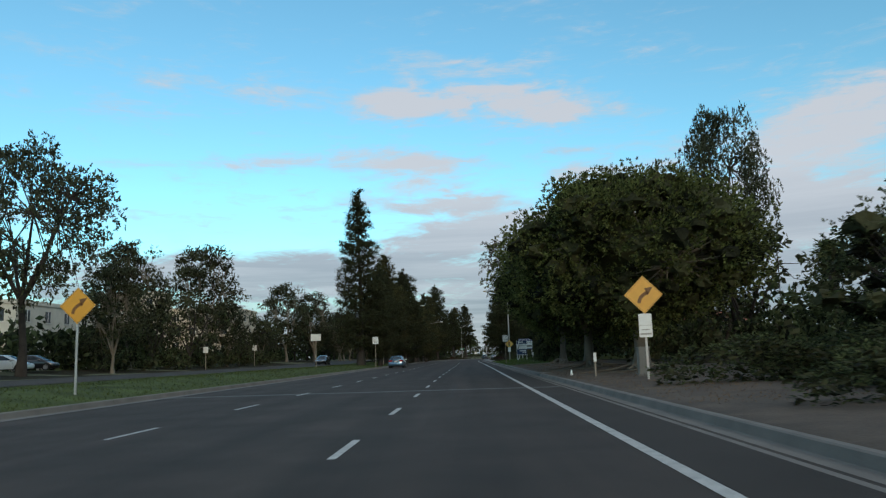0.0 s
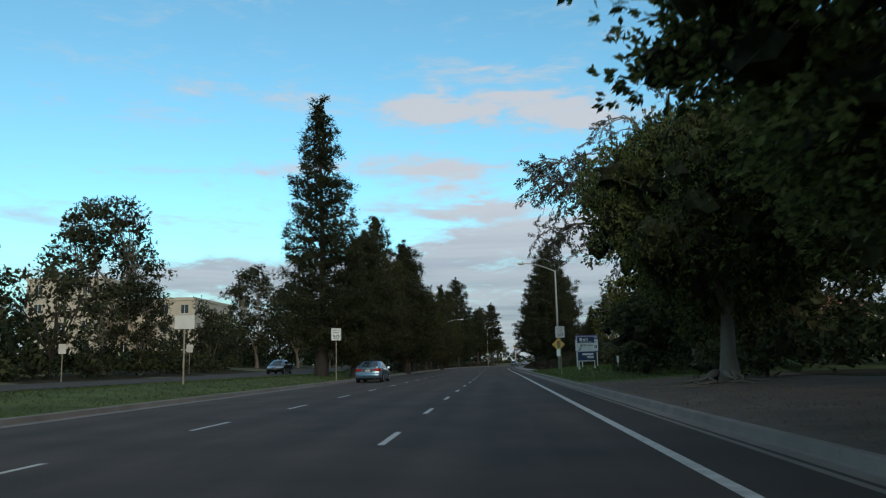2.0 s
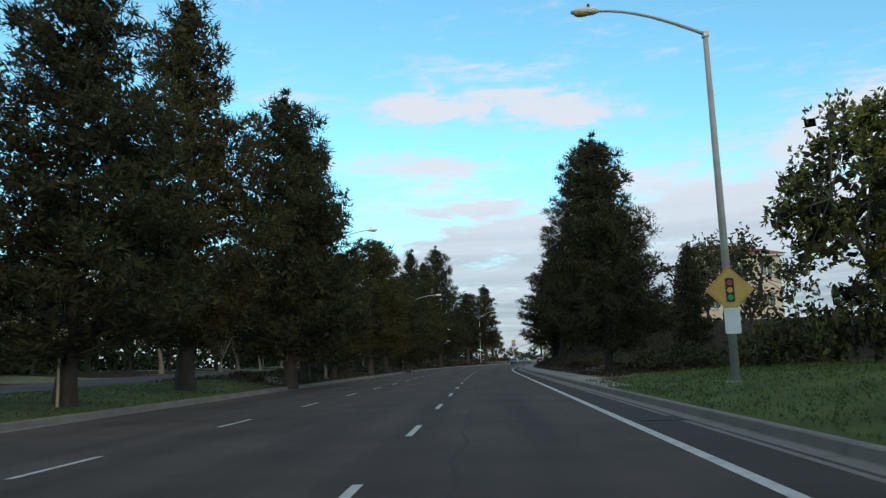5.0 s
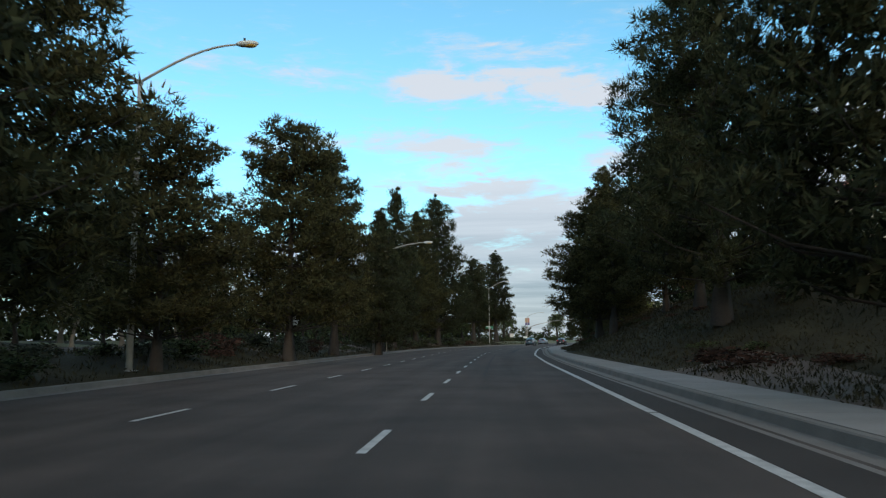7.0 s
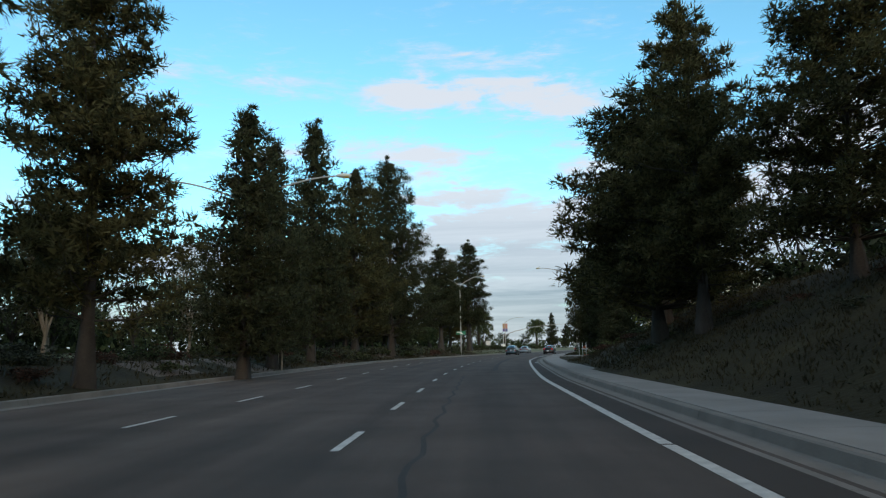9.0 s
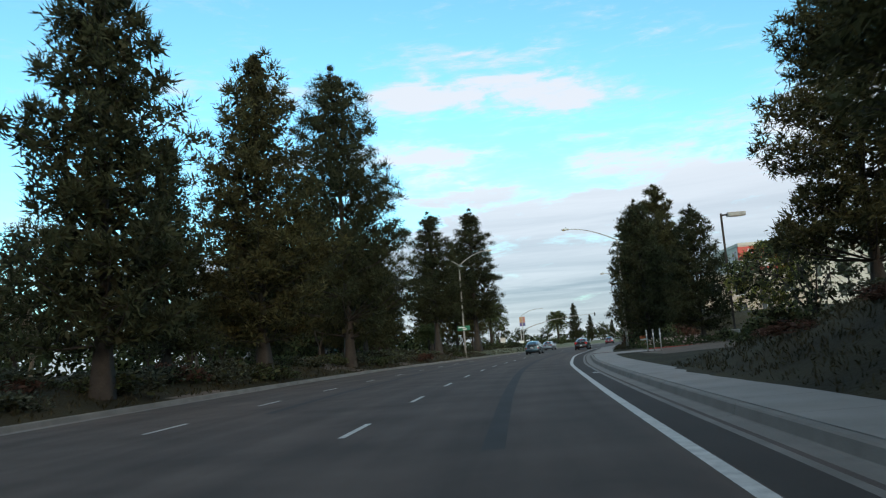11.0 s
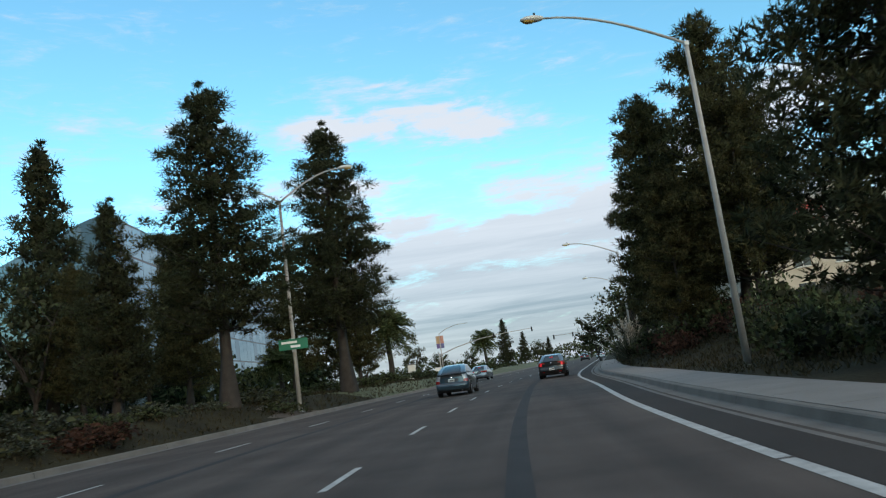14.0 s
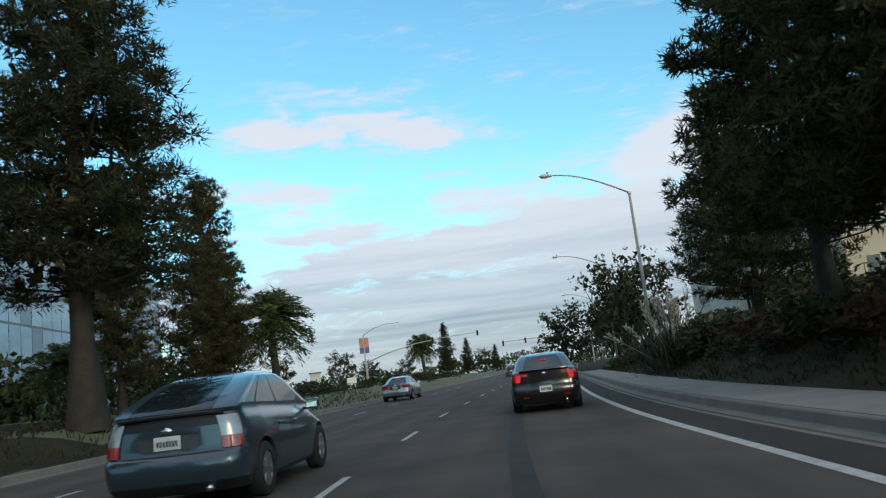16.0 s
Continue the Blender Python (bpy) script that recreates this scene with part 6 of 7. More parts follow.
part("cap", block(-0.65, 0.65, -0.3, 0.3, 2.1, 2.25, 0.02), M["concrete"], bx2)

# ---- buildings ----


def building(name, label, x, y, wide, deep, tall, wall, rows, cols, faces_="sx", z=0.0, turn=0.0, roof="flat", win=(1.3, 1.5)):
    """Walls, a roof and windows set into the south (s) and side (e, w) faces; origin at the south-west corner."""
    b = tagged(empty(name, x, y, z, turn), label, "building")
    part("wall", block(0, wide, 0, deep, -1, tall), wall, b)
    if roof == "flat":
        part("parapet", block(-0.15, wide + 0.15, -0.15, deep + 0.15, tall, tall + 0.55, 0.03), wall, b)
        part("roof", block(0.2, wide - 0.2, 0.2, deep - 0.2, tall + 0.55, tall + 0.6), M["concrete"], b)
    else:
        bm = bmesh.new()
        o, r = 0.7, min(wide, deep) / 2
        base = [bm.verts.new(p) for p in ((-o, -o, tall), (wide + o, -o, tall), (wide + o, deep + o, tall), (-o, deep + o, tall))]
        top_h = tall + r * 0.42
        if wide > deep:
            ridge = [bm.verts.new((r, deep / 2, top_h)), bm.verts.new((wide - r + 0.01, deep / 2, top_h))]
            fs = ((0, 1, 5, 4), (1, 2, 5), (2, 3, 4, 5), (3, 0, 4))
        else:
            ridge = [bm.verts.new((wide / 2, r, top_h)), bm.verts.new((wide / 2, deep - r + 0.01, top_h))]
            fs = ((0, 1, 4), (1, 2, 5, 4), (2, 3, 5), (3, 0, 4, 5))
        al = base + ridge
        for f_ in fs:
            bm.faces.new([al[i] for i in f_])
        bm.faces.new(base[::-1])
        part("roof", bm, M["roof"], b)
        part("eave", block(-0.5, wide + 0.5, -0.5, deep + 0.5, tall - 0.25, tall - 0.004), M["off_white"], b)
    gap = tall / rows
    for side in faces_:
        span = wide if side == "s" else deep
        n_ = cols if side == "s" else max(2, int(cols * deep / wide))
        for r_ in range(rows):
            for c_ in range(n_):
                u = span * (c_ + 0.5) / n_
                zc = gap * (r_ + 0.52)
                w_ = empty("window")
                w_.parent = b
                if side == "s":
                    w_.matrix_basis = pose(u, 0, zc)
                elif side == "e":
                    w_.matrix_basis = pose(wide, u, zc, 0, 0, 90)
                else:
                    w_.matrix_basis = pose(0, u, zc, 0, 0, -90)
                part("pane", block(-win[0] / 2, win[0] / 2, -0.02, 0.05, -win[1] / 2, win[1] / 2), M["window"], w_)
                part("sill", block(-win[0] / 2 - 0.1, win[0] / 2 + 0.1, -0.12, 0.0, -win[1] / 2 - 0.12, -win[1] / 2 - 0.004), M["off_white"], w_)
                part("mullion", block(-0.03, 0.03, -0.05, -0.022, -win[1] / 2, win[1] / 2), M["off_white"], w_)
    return b


building("apartment_building", "beige stucco apartment block with a shallow dark roof", -74, 173, 22, 20, 12.8, M["stucco"], 4, 6, "se", 0.6)
building("apartment_building", "taller beige stucco wing of the apartment block", -79, 166, 13, 7, 16.2, M["stucco"], 5, 3, "se", 0.6)
building("apartment_building", "beige stucco building with flat roof beyond the trees", -78, 96, 22, 30, 9.0, M["pale_stucco"], 3, 5, "se", 0.6)
building("tiled_house", "cream building with a red hipped tile roof behind the trees", 27.5, 190, 10, 12, 11.5, M["stucco"], 3, 3, "sw", 1.5, 0, "hip")
building("tiled_house", "low cream building with a red tile roof beyond the lawn", 33, 128, 16, 14, 5.0, M["stucco"], 1, 4, "sw", 0.5, 0, "hip")
st = building("storage_building", "pale storage building with red bands and glazed bays", 48.5, 330, 26, 24, 15.2, M["pale_stucco"], 4, 5, "sw", 1.0, 0, win=(2.4, 2.2))
part("red_band", block(-0.3, 9.0, -0.35, -0.0, 12.6, 15.0, 0.02), M["store_red"], st, "red sign band")
lettering("lettering", "Storage", 1.9, M["white"], st, 4.6, -0.4, 13.8, 6.4)
part("tower", block(8.5, 12.5, -1.5, 3, -1, 17.0, 0.03), M["stucco"], st)
for z_ in (3.6, 7.2, 10.6):
    part("red_sill", block(0, 8.4, -0.25, -0.0, z_, z_ + 0.5, 0.02), M["store_red"], st, "red spandrel")
hs = building("terrace_house", "cream house with dark balcony railing above the bank", 34.5, 305, 14, 16, 6.8, M["stucco"], 2, 4, "sw", 2.0, -8, win=(1.4, 1.9))
rail = tagged(empty("terrace_railing", 31.8, 300.0, 2.9, -8), "dark metal railing along a low pale wall", "railing")
part("low_wall", block(0, 14, 0, 0.25, -1.2, 0.0, 0.02), M["pale_stucco"], rail)
part("top_rail", block(0, 14, 0.08, 0.14, 1.0, 1.05), M["fence"], rail)
part("bottom_rail", block(0, 14, 0.08, 0.14, 0.1, 0.14), M["fence"], rail)
bar_me = None
for k in range(100):
    if bar_me is None:
        ob = part("baluster", block(-0.012, 0.012, 0.09, 0.13, 0.12, 1.02), M["fence"], rail)
        bar_me = ob.data
    else:
        ob = link("baluster", bar_me, None, rail)
    ob.location = (0.07 + k * 0.14, 0, 0)

# glass office with a rounded end, in bands of panes
gl = mat("mirror_glass", (0.22, 0.34, 0.40), 0.06, 1.0, vary=0.12, scale=0.25, fine=2)
gl2 = mat("mirror_glass_dark", (0.13, 0.21, 0.26), 0.08, 1.0, vary=0.15, scale=0.25, fine=2)
office = tagged(empty("glass_office", 0, 0, 0.4), "tall mirrored glass office with a rounded end", "building")
outline = [(-60, 352), (-48, 339), (-36, 327), (-27, 318.2), (-24.6, 316.3), (-24.0, 317.5)] + [(-24.0 + 0.12 * k, 317.5 + 5.0 * k) for k in range(1, 17)] + [(-30, 402), (-52, 404)]
lev = 6
fh = 21.0 / lev
pane_k = 0
for (x0, y0), (x1, y1) in zip(outline[:-1], outline[1:]):
    ln = math.hypot(x1 - x0, y1 - y0)
    cols = max(1, int(ln / 2.5))
    d = Vector((x1 - x0, y1 - y0, 0)) / ln
    for c_ in range(cols):
        a = Vector((x0, y0, 0)) + d * (ln * c_ / cols + 0.04)
        b_ = Vector((x0, y0, 0)) + d * (ln * (c_ + 1) / cols - 0.04)
        for r_ in range(lev):
            lean = 0.012 * math.sin(pane_k * 2.7)
            n_ = Vector((d.y, -d.x, 0)) * lean
            bm = bmesh.new()
            z0, z1 = r_ * fh + 0.16, (r_ + 1) * fh - 0.06
            vs = [bm.verts.new(p) for p in ((a.x + n_.x, a.y + n_.y, z0), (b_.x + n_.x, b_.y + n_.y, z0), (b_.x - n_.x, b_.y - n_.y, z1), (a.x - n_.x, a.y - n_.y, z1))]
            bm.faces.new(vs)
            part("pane", bm, gl2 if (pane_k * 7) % 5 == 0 else gl, office)
            pane_k += 1
inner = []
for r_ in range(lev + 1):
    z0 = r_ * fh - 0.07
    rows = [[(x, y, z0), (x - 0.25, y, z0), (x - 0.25, y, z0 + 0.2), (x, y, z0 + 0.2), (x, y, z0)] for x, y in [(px_ + 0.02, py_ + (-0.02 if py_ < 310 else 0)) for px_, py_ in outline]]
    strip("floor_band", rows, M["window"], parent=office)
strip("core", [[(x + (-0.6 if y > 305 else 0), y + (0.6 if y < 312 else 0), z) for z in (-0.5, 21.0)] for x, y in outline], M["window"], parent=office)
bm = bmesh.new()
bm.faces.new([bm.verts.new((x, y, 21.05)) for x, y in outline])
part("roof", bm, M["concrete"], office)

# ---- cars ----


def paint_mat(name, color, metal=0.5):
    m = mat(name, color, 0.28, metal, vary=0.06, scale=1.5, fine=300, coat=1.0)
    m.node_tree.nodes["Principled BSDF"].inputs["Coat Roughness"].default_value = 0.05
    return m


CAR = dict(
    glass=mat("car_glass", (0.012, 0.016, 0.018), 0.05, 0.0, vary=0.2, spec=0.5),
    trim=mat("car_black_trim", (0.015, 0.015, 0.016), 0.55, vary=0.2),
    rubber=mat("tyre_rubber", (0.018, 0.018, 0.018), 0.85, vary=0.3, fine=60, bump=0.002),
    rim=mat("alloy_rim", (0.45, 0.45, 0.46), 0.35, 0.9, vary=0.15),
    chrome=mat("chrome", (0.75, 0.75, 0.76), 0.12, 1.0, vary=0.05),
    plate=mat("plate_white", (0.66, 0.66, 0.64), 0.5, vary=0.08),
    lamp=mat("lamp_red", (0.33, 0.015, 0.012), 0.15, vary=0.15, coat=1.0),
    clear=mat("lamp_clear", (0.36, 0.34, 0.34), 0.15, 0.3, vary=0.15, coat=1.0),
    lit=glow("brake_light", (0.8, 0.03, 0.04), 0.3),
    recess=mat("plate_recess_grey", (0.05, 0.055, 0.06), 0.5, vary=0.15),
    under=mat("car_underside", (0.01, 0.01, 0.01), 0.9, vary=0.2),
)


def curve(table, y):
    ys, vs = zip(*table)
    return float(np.interp(y, ys, vs))


def smooth_curve(table, y, w=0.07):
    return sum(curve(table, y + d * w) for d in (-1, -0.5, 0, 0.5, 1)) / 5


def shell(name, rows, material, parent, close=True, label=""):
    """A skin over rows of (x, y, z), smooth-shaded, mirrored in x."""
    n = len(rows[0])
    verts, faces = [], []
    for r in rows:
        verts += [(-x, y, z) for x, y, z in r[::-1]] + list(r)
    k = 2 * n
    for i in range(len(rows) - 1):
        for j in range(k - 1):
            faces.append((i * k + j, i * k + j + 1, (i + 1) * k + j + 1, (i + 1) * k + j))
    if close:
        faces.append(tuple(range(k)))
        faces.append(tuple(range((len(rows) - 1) * k, len(rows) * k))[::-1])
    me = bpy.data.meshes.new(name)
    me.from_pydata(verts, [], faces)
    me.validate()
    bm = bmesh.new()
    bm.from_mesh(me)
    bmesh.ops.remove_doubles(bm, verts=bm.verts, dist=0.0005)
    bmesh.ops.recalc_face_normals(bm, faces=bm.faces)
    bm.to_mesh(me)
    bm.free()
    me.shade_smooth()
    me.set_sharp_from_angle(angle=radians(38))
    return link(name, me, material, parent, label)


def side_sheet(name, pts, x_at, material, parent, sgn, off=0.006):
    """A thin sheet on a car's flank: polygon of (y, z), set off from the skin."""
    bm = bmesh.new()
    a = [bm.verts.new((sgn * (x_at(y, z) + off), y, z)) for y, z in pts]
    f = bm.faces.new(a if sgn < 0 else a[::-1])
    bmesh.ops.recalc_face_normals(bm, faces=bm.faces)
    return part(name, bm, material, parent)


def wheel(parent, x, y, r, wide, spokes=7):
    sgn = 1 if x > 0 else -1
    w = empty("wheel")
    w.parent = parent
    w.matrix_basis = pose(x, y, r)
    prof = [(-wide / 2, r * 0.66), (-wide / 2, r * 0.93), (-wide * 0.36, r), (wide * 0.36, r), (wide / 2, r * 0.93), (wide / 2, r * 0.66)]
    verts, faces = [], []
    n = 28
    for k in range(n):
        a = 2 * math.pi * k / n
        verts += [(px_, rr * math.cos(a), rr * math.sin(a)) for px_, rr in prof]
    m_ = len(prof)
    for k in range(n):
        for j in range(m_ - 1):
            faces.append((k * m_ + j, k * m_ + j + 1, ((k + 1) % n) * m_ + j + 1, ((k + 1) % n) * m_ + j))
    me = bpy.data.meshes.new("tyre")
    me.from_pydata(verts, [], faces)
    me.shade_smooth()
    link("tyre", me, CAR["rubber"], w)
    verts, faces = [], []
    face = sgn * wide * 0.44
    prof = [(face, r * 0.67), (face, r * 0.6), (face - sgn * 0.05, r * 0.57), (face - sgn * 0.09, 0.02)]
    for k in range(n):
        a = 2 * math.pi * k / n
        verts += [(px_, rr * math.cos(a), rr * math.sin(a)) for px_, rr in prof]
    for k in range(n):
        for j in range(3):
            faces.append((k * 4 + j, k * 4 + j + 1, ((k + 1) % n) * 4 + j + 1, ((k + 1) % n) * 4 + j))
    me = bpy.data.meshes.new("rim")
    me.from_pydata(verts, [], faces)
    me.materials.append(CAR["rim"])
    me.materials.append(CAR["trim"])
    me.polygons.foreach_set("material_index", [0, 0, 1] * n)
    rim = link("rim", me, None, w)
    bm = bmesh.new()
    for k in range(spokes):
        a = 360 * k / spokes
        box(bm, -0.02, 0.02, -0.035, 0.035, r * 0.1, r * 0.62, 0.008, Matrix.Translation((face - sgn * 0.02, 0, 0)) @ pose(0, 0, 0, a, 0, 0))
    part("spokes", bm, CAR["rim"], w)
    tubes("hub_cap", [([(face - sgn * 0.06, 0, 0), (face, 0, 0)], r * 0.17)], CAR["rim"], w, sides=12)
    return w


def table(points):
    xs, vs = zip(*points)
    return lambda v: float(np.interp(v, xs, vs))


def car(name, label, colour, L, W, H, kind, brake=False, wheel_r=0.32, base=2.7, over=0.95, lamp_style="wide"):
    """A car with its nose along +y, its rear bumper at y=0, on the ground at z=0: level outlines lofted from sill to roof."""
    top = tagged(empty(name), label, "car")
    hw = W / 2
    hatch = kind == "hatch"
    yr, yf = over, over + base
    R = wheel_r + 0.06
    taper = table([(0.0, 0.94), (0.35, 0.965), (1.0, 0.995), (1.6, 1.0), (L - 1.3, 1.0), (L - 0.7, 0.965), (L - 0.2, 0.9), (L, 0.88)])
    if hatch:
        back = table([(0.2, 0.16), (0.28, 0.06), (0.38, 0.015), (0.5, 0.0), (0.59, 0.025), (0.635, 0.085), (0.66, 0.10), (0.92, 0.13), (1.0, 0.145), (1.05, 0.16)])
        lv = [0.2, 0.25, 0.32, 0.40, 0.48, 0.55, 0.60, 0.635, 0.66, 0.72, 0.79, 0.86, 0.92, 0.97, 1.02, 1.05]
        cab = [(1.055, 0.16, 3.72, 0.885), (1.085, 0.21, 3.64, 0.872), (1.15, 0.38, 3.46, 0.845), (1.22, 0.58, 3.27, 0.815), (1.29, 0.80, 3.08, 0.78), (1.35, 1.02, 2.92, 0.745), (1.40, 1.22, 2.78, 0.70), (1.435, 1.42, 2.66, 0.64), (1.46, 1.6, 2.55, 0.56), (1.476, 1.78, 2.44, 0.44), (1.484, 1.95, 2.32, 0.28), (1.488, 2.08, 2.2, 0.04)]
        glass_top, side_top = 7, 6
    else:
        back = table([(0.2, 0.16), (0.28, 0.07), (0.38, 0.02), (0.5, 0.0), (0.6, 0.02), (0.65, 0.06), (0.72, 0.075), (0.9, 0.07), (0.98, 0.07), (1.02, 0.12), (1.04, 0.2)])
        lv = [0.2, 0.25, 0.32, 0.40, 0.48, 0.56, 0.61, 0.65, 0.70, 0.76, 0.82, 0.88, 0.94, 0.98, 1.015, 1.035]
        cab = [(1.045, 0.74, 3.78, 0.885), (1.075, 0.80, 3.70, 0.872), (1.14, 0.95, 3.52, 0.842), (1.21, 1.11, 3.32, 0.81), (1.28, 1.28, 3.12, 0.775), (1.34, 1.43, 2.95, 0.735), (1.39, 1.58, 2.81, 0.69), (1.425, 1.74, 2.70, 0.63), (1.448, 1.9, 2.62, 0.54), (1.462, 2.05, 2.53, 0.42), (1.468, 2.18, 2.44, 0.26), (1.47, 2.26, 2.34, 0.04)]
        glass_top, side_top = 6, 6
    up = H / cab[-1][0]
    front = table([(0.2, L - 0.16), (0.3, L - 0.05), (0.42, L), (0.56, L - 0.02), (0.66, L - 0.1), (0.74, L - 0.22), (0.82, L - 0.4), (0.9, L - 0.58), (0.97, L - 0.72), (1.05, L - 0.75)])
    wide = table([(0.2, 0.93), (0.3, 0.972), (0.45, 0.995), (0.6, 1.0), (0.75, 0.992), (0.88, 0.97), (0.97, 0.94), (1.02, 0.915), (1.05, 0.895)])

    def drop(y, z):
        """The belt falls gently towards the nose."""
        f = step(0.6, 0.98, z) * (1 - step(1.1, H - 0.05, z))
        return -0.032 * max(0.0, y - 0.6) * f

    NR, NC, NF, NN = 14, 6, 46, 8

    def outline(z, y0, y1, half, rc, fc, bow, fbow):
        pts = []
        def hx(y):
            return half * taper(y)
        xr, xf = hx(y0 + rc) - rc * 0.92, hx(y1 - fc) - fc * 0.85
        for k in range(NR + 1):
            x = -xr + 2 * xr * k / NR
            pts.append((x, y0 + bow * (x / max(xr, 1e-3)) ** 2))
        ya, yb = y0 + bow + rc, y1 - fbow - fc
        for k in range(1, NC + 1):
            a = math.pi / 2 * k / NC
            pts.append((xr + (hx(ya) - xr) * math.sin(a), ya - rc * math.cos(a)))
        for k in range(1, NF + 1):
            y = ya + (yb - ya) * k / NF
            pts.append((hx(y), y))
        for k in range(1, NC + 1):
            a = math.pi / 2 * k / NC
            pts.append((xf + (hx(yb) - xf) * math.cos(a), yb + fc * math.sin(a)))
        for k in range(1, NN + 1):
            x = xf - 2 * xf * k / NN
            pts.append((x, y1 - fbow * (x / max(xf, 1e-3)) ** 2))
        for k in range(NC - 1, -1, -1):
            a = math.pi / 2 * k / NC
            pts.append((-(xf + (hx(yb) - xf) * math.cos(a)), yb + fc * math.sin(a)))
        for k in range(NF - 1, -1, -1):
            y = ya + (yb - ya) * k / NF
            pts.append((-hx(y), y))
        for k in range(NC - 1, 0, -1):
            a = math.pi / 2 * k / NC
            pts.append((-(xr + (hx(ya) - xr) * math.sin(a)), ya - rc * math.cos(a)))
        return [(x, y, z + drop(y, z)) for x, y in pts]

    C0, C1, C2, C3 = NR, NR + NC, NR + NC + NF, NR + 2 * NC + NF
    C4, C5, C6 = C3 + NN, C3 + NN + NC, C3 + NN + NC + NF
    count = C6 + NC

    def zone(c):
        """Which side of the car a column of faces lies on, and how far along."""
        if c < C0:
            return "rear", c
        if c < C1:
            return "rear_corner", c - C0
        if c < C2:
            return "flank", c - C1
        if c < C3:
            return "front_corner", c - C2
        if c < C4:
            return "front", c - C3
        if c < C5:
            return "front_corner", C5 - 1 - c
        if c < C6:
            return "flank", C6 - 1 - c
        return "rear_corner", count - 1 - c

    rings = [outline(z, back(z), front(z), hw * wide(z), 0.26, 0.42, 0.075, 0.16) for z in lv]
    for ring in rings:
        for i, (x, y, z) in enumerate(ring):
            for yw in (yr, yf):
                if abs(y - yw) < R and abs(x) > hw * 0.7:
                    ring[i] = (x, y, max(z, min(wheel_r + math.sqrt(max(0.0, R * R - (y - yw) ** 2)), 0.72)))
    nb = len(rings)
    rings += [outline(z * up, y0, y1, hw * f, min(0.16, (y1 - y0) * 0.2), min(0.3, (y1 - y0) * 0.3), 0.07 if hatch else 0.05, min(0.16, (y1 - y0) * 0.2)) for z, y0, y1, f in cab]
    groups = {}
    for r in range(len(rings) - 1):
        zm = (lv[r] + lv[r + 1]) / 2 if r < nb - 1 else None
        for c in range(count):
            side, k = zone(c)
            g_ = "body"
            sgn = 0 if (c < C3 + NN / 2) else 1
            if r < nb - 1:
                tail = side in ("rear", "rear_corner")
                edge = side == "rear_corner" or (side == "rear" and (k < 2 or k >= NR - 2))
                if zm < 0.3 and tail:
                    g_ = "lower_valance"
                elif zm < 0.64 and tail:
                    g_ = "bumper"
                elif hatch and side == "rear" and 0.90 < zm < 1.05:
                    g_ = "lower_window"
                elif hatch and (side == "rear_corner" and k < 4) and 0.66 < zm < 1.02:
                    g_ = "tail_lamp" if zm > 0.79 else "lamp_lens"
                elif not hatch and lamp_style == "wide" and edge and 0.76 < zm < 0.94:
                    g_ = "tail_lamp"
                elif not hatch and lamp_style != "wide" and edge and 0.76 < zm < 0.98 and (side != "rear" or zm > 0.86):
                    g_ = "lamp_lens" if side == "rear_corner" and k < 2 and zm < 0.94 else "tail_lamp"
                elif zm < 0.26:
                    g_ = "sill"
                elif side in ("front", "front_corner") and 0.62 < zm < 0.74 and not (side == "front" and 1 < k < NN - 2):
                    g_ = "headlamp"
                if g_ in ("tail_lamp", "lamp_lens", "headlamp"):
                    g_ += ":%d" % (0 if rings[r][c][0] + rings[r][(c + 1) % count][0] > 0 else 1)
            elif r >= nb:
                q = r - nb
                sid = 0 if rings[r][c][0] > 0 else 1
                if side == "rear" and q < glass_top and 1 <= k < NR - 1:
                    g_ = "rear_window"
                elif side == "front" and q < 6:
                    g_ = "windscreen"
                elif side == "flank" and 0 < q < side_top and k < NF - 2:
                    split = 22 if hatch else 20
                    if k < (3 if hatch else 4):
                        g_ = "roof"
                    elif abs(k - split) <= 0 or abs(k - (8 if hatch else 7)) <= 0:
                        g_ = "window_trim"
                    else:
                        g_ = "side_window:%d%d" % (sid, 0 if k < (8 if hatch else 7) else 1 if k < split else 2)
                elif side == "flank" and q == 0:
                    g_ = "window_trim"
                else:
                    g_ = "roof"
            groups.setdefault(g_, []).append((r, c))
    mats_ = {"lower_valance": CAR["trim"], "lower_window": CAR["trim"], "tail_lamp": CAR["clear"] if hatch else CAR["lamp"], "lamp_lens": CAR["lit"] if brake else (CAR["lamp"] if hatch else CAR["clear"]), "sill": CAR["trim"], "headlamp": CAR["clear"], "rear_window": CAR["glass"], "windscreen": CAR["glass"], "side_window": CAR["glass"], "window_trim": CAR["trim"]}
    for key, cells in groups.items():
        nm = key.split(":")[0]
        used, vs, fs = {}, [], []
        proud = 0.012 if nm in ("tail_lamp", "lamp_lens") else 0.0
        for r, c in cells:
            f = []
            for rr, cc in ((r, c), (r, (c + 1) % count), (r + 1, (c + 1) % count), (r + 1, c)):
                if (rr, cc) not in used:
                    used[rr, cc] = len(vs)
                    x, y, z = rings[rr][cc]
                    vs.append((x * (1 + proud), y - proud, z))
                f.append(used[rr, cc])
            fs.append(f)
        me = bpy.data.meshes.new(nm)
        me.from_pydata(vs, [], fs)
        me.validate()
        me.shade_smooth()
        me.set_sharp_from_angle(angle=radians(42))
        link(nm, me, mats_.get(nm, colour), top, "dark tinted glass" if nm in ("rear_window", "side_window") else "")

    def flank(y, z):
        return hw * wide(z) * taper(y)

    def rear(x, z):
        return back(z) + 0.075 * (x / (hw * 0.66)) ** 2

    bel = cab[0][0]
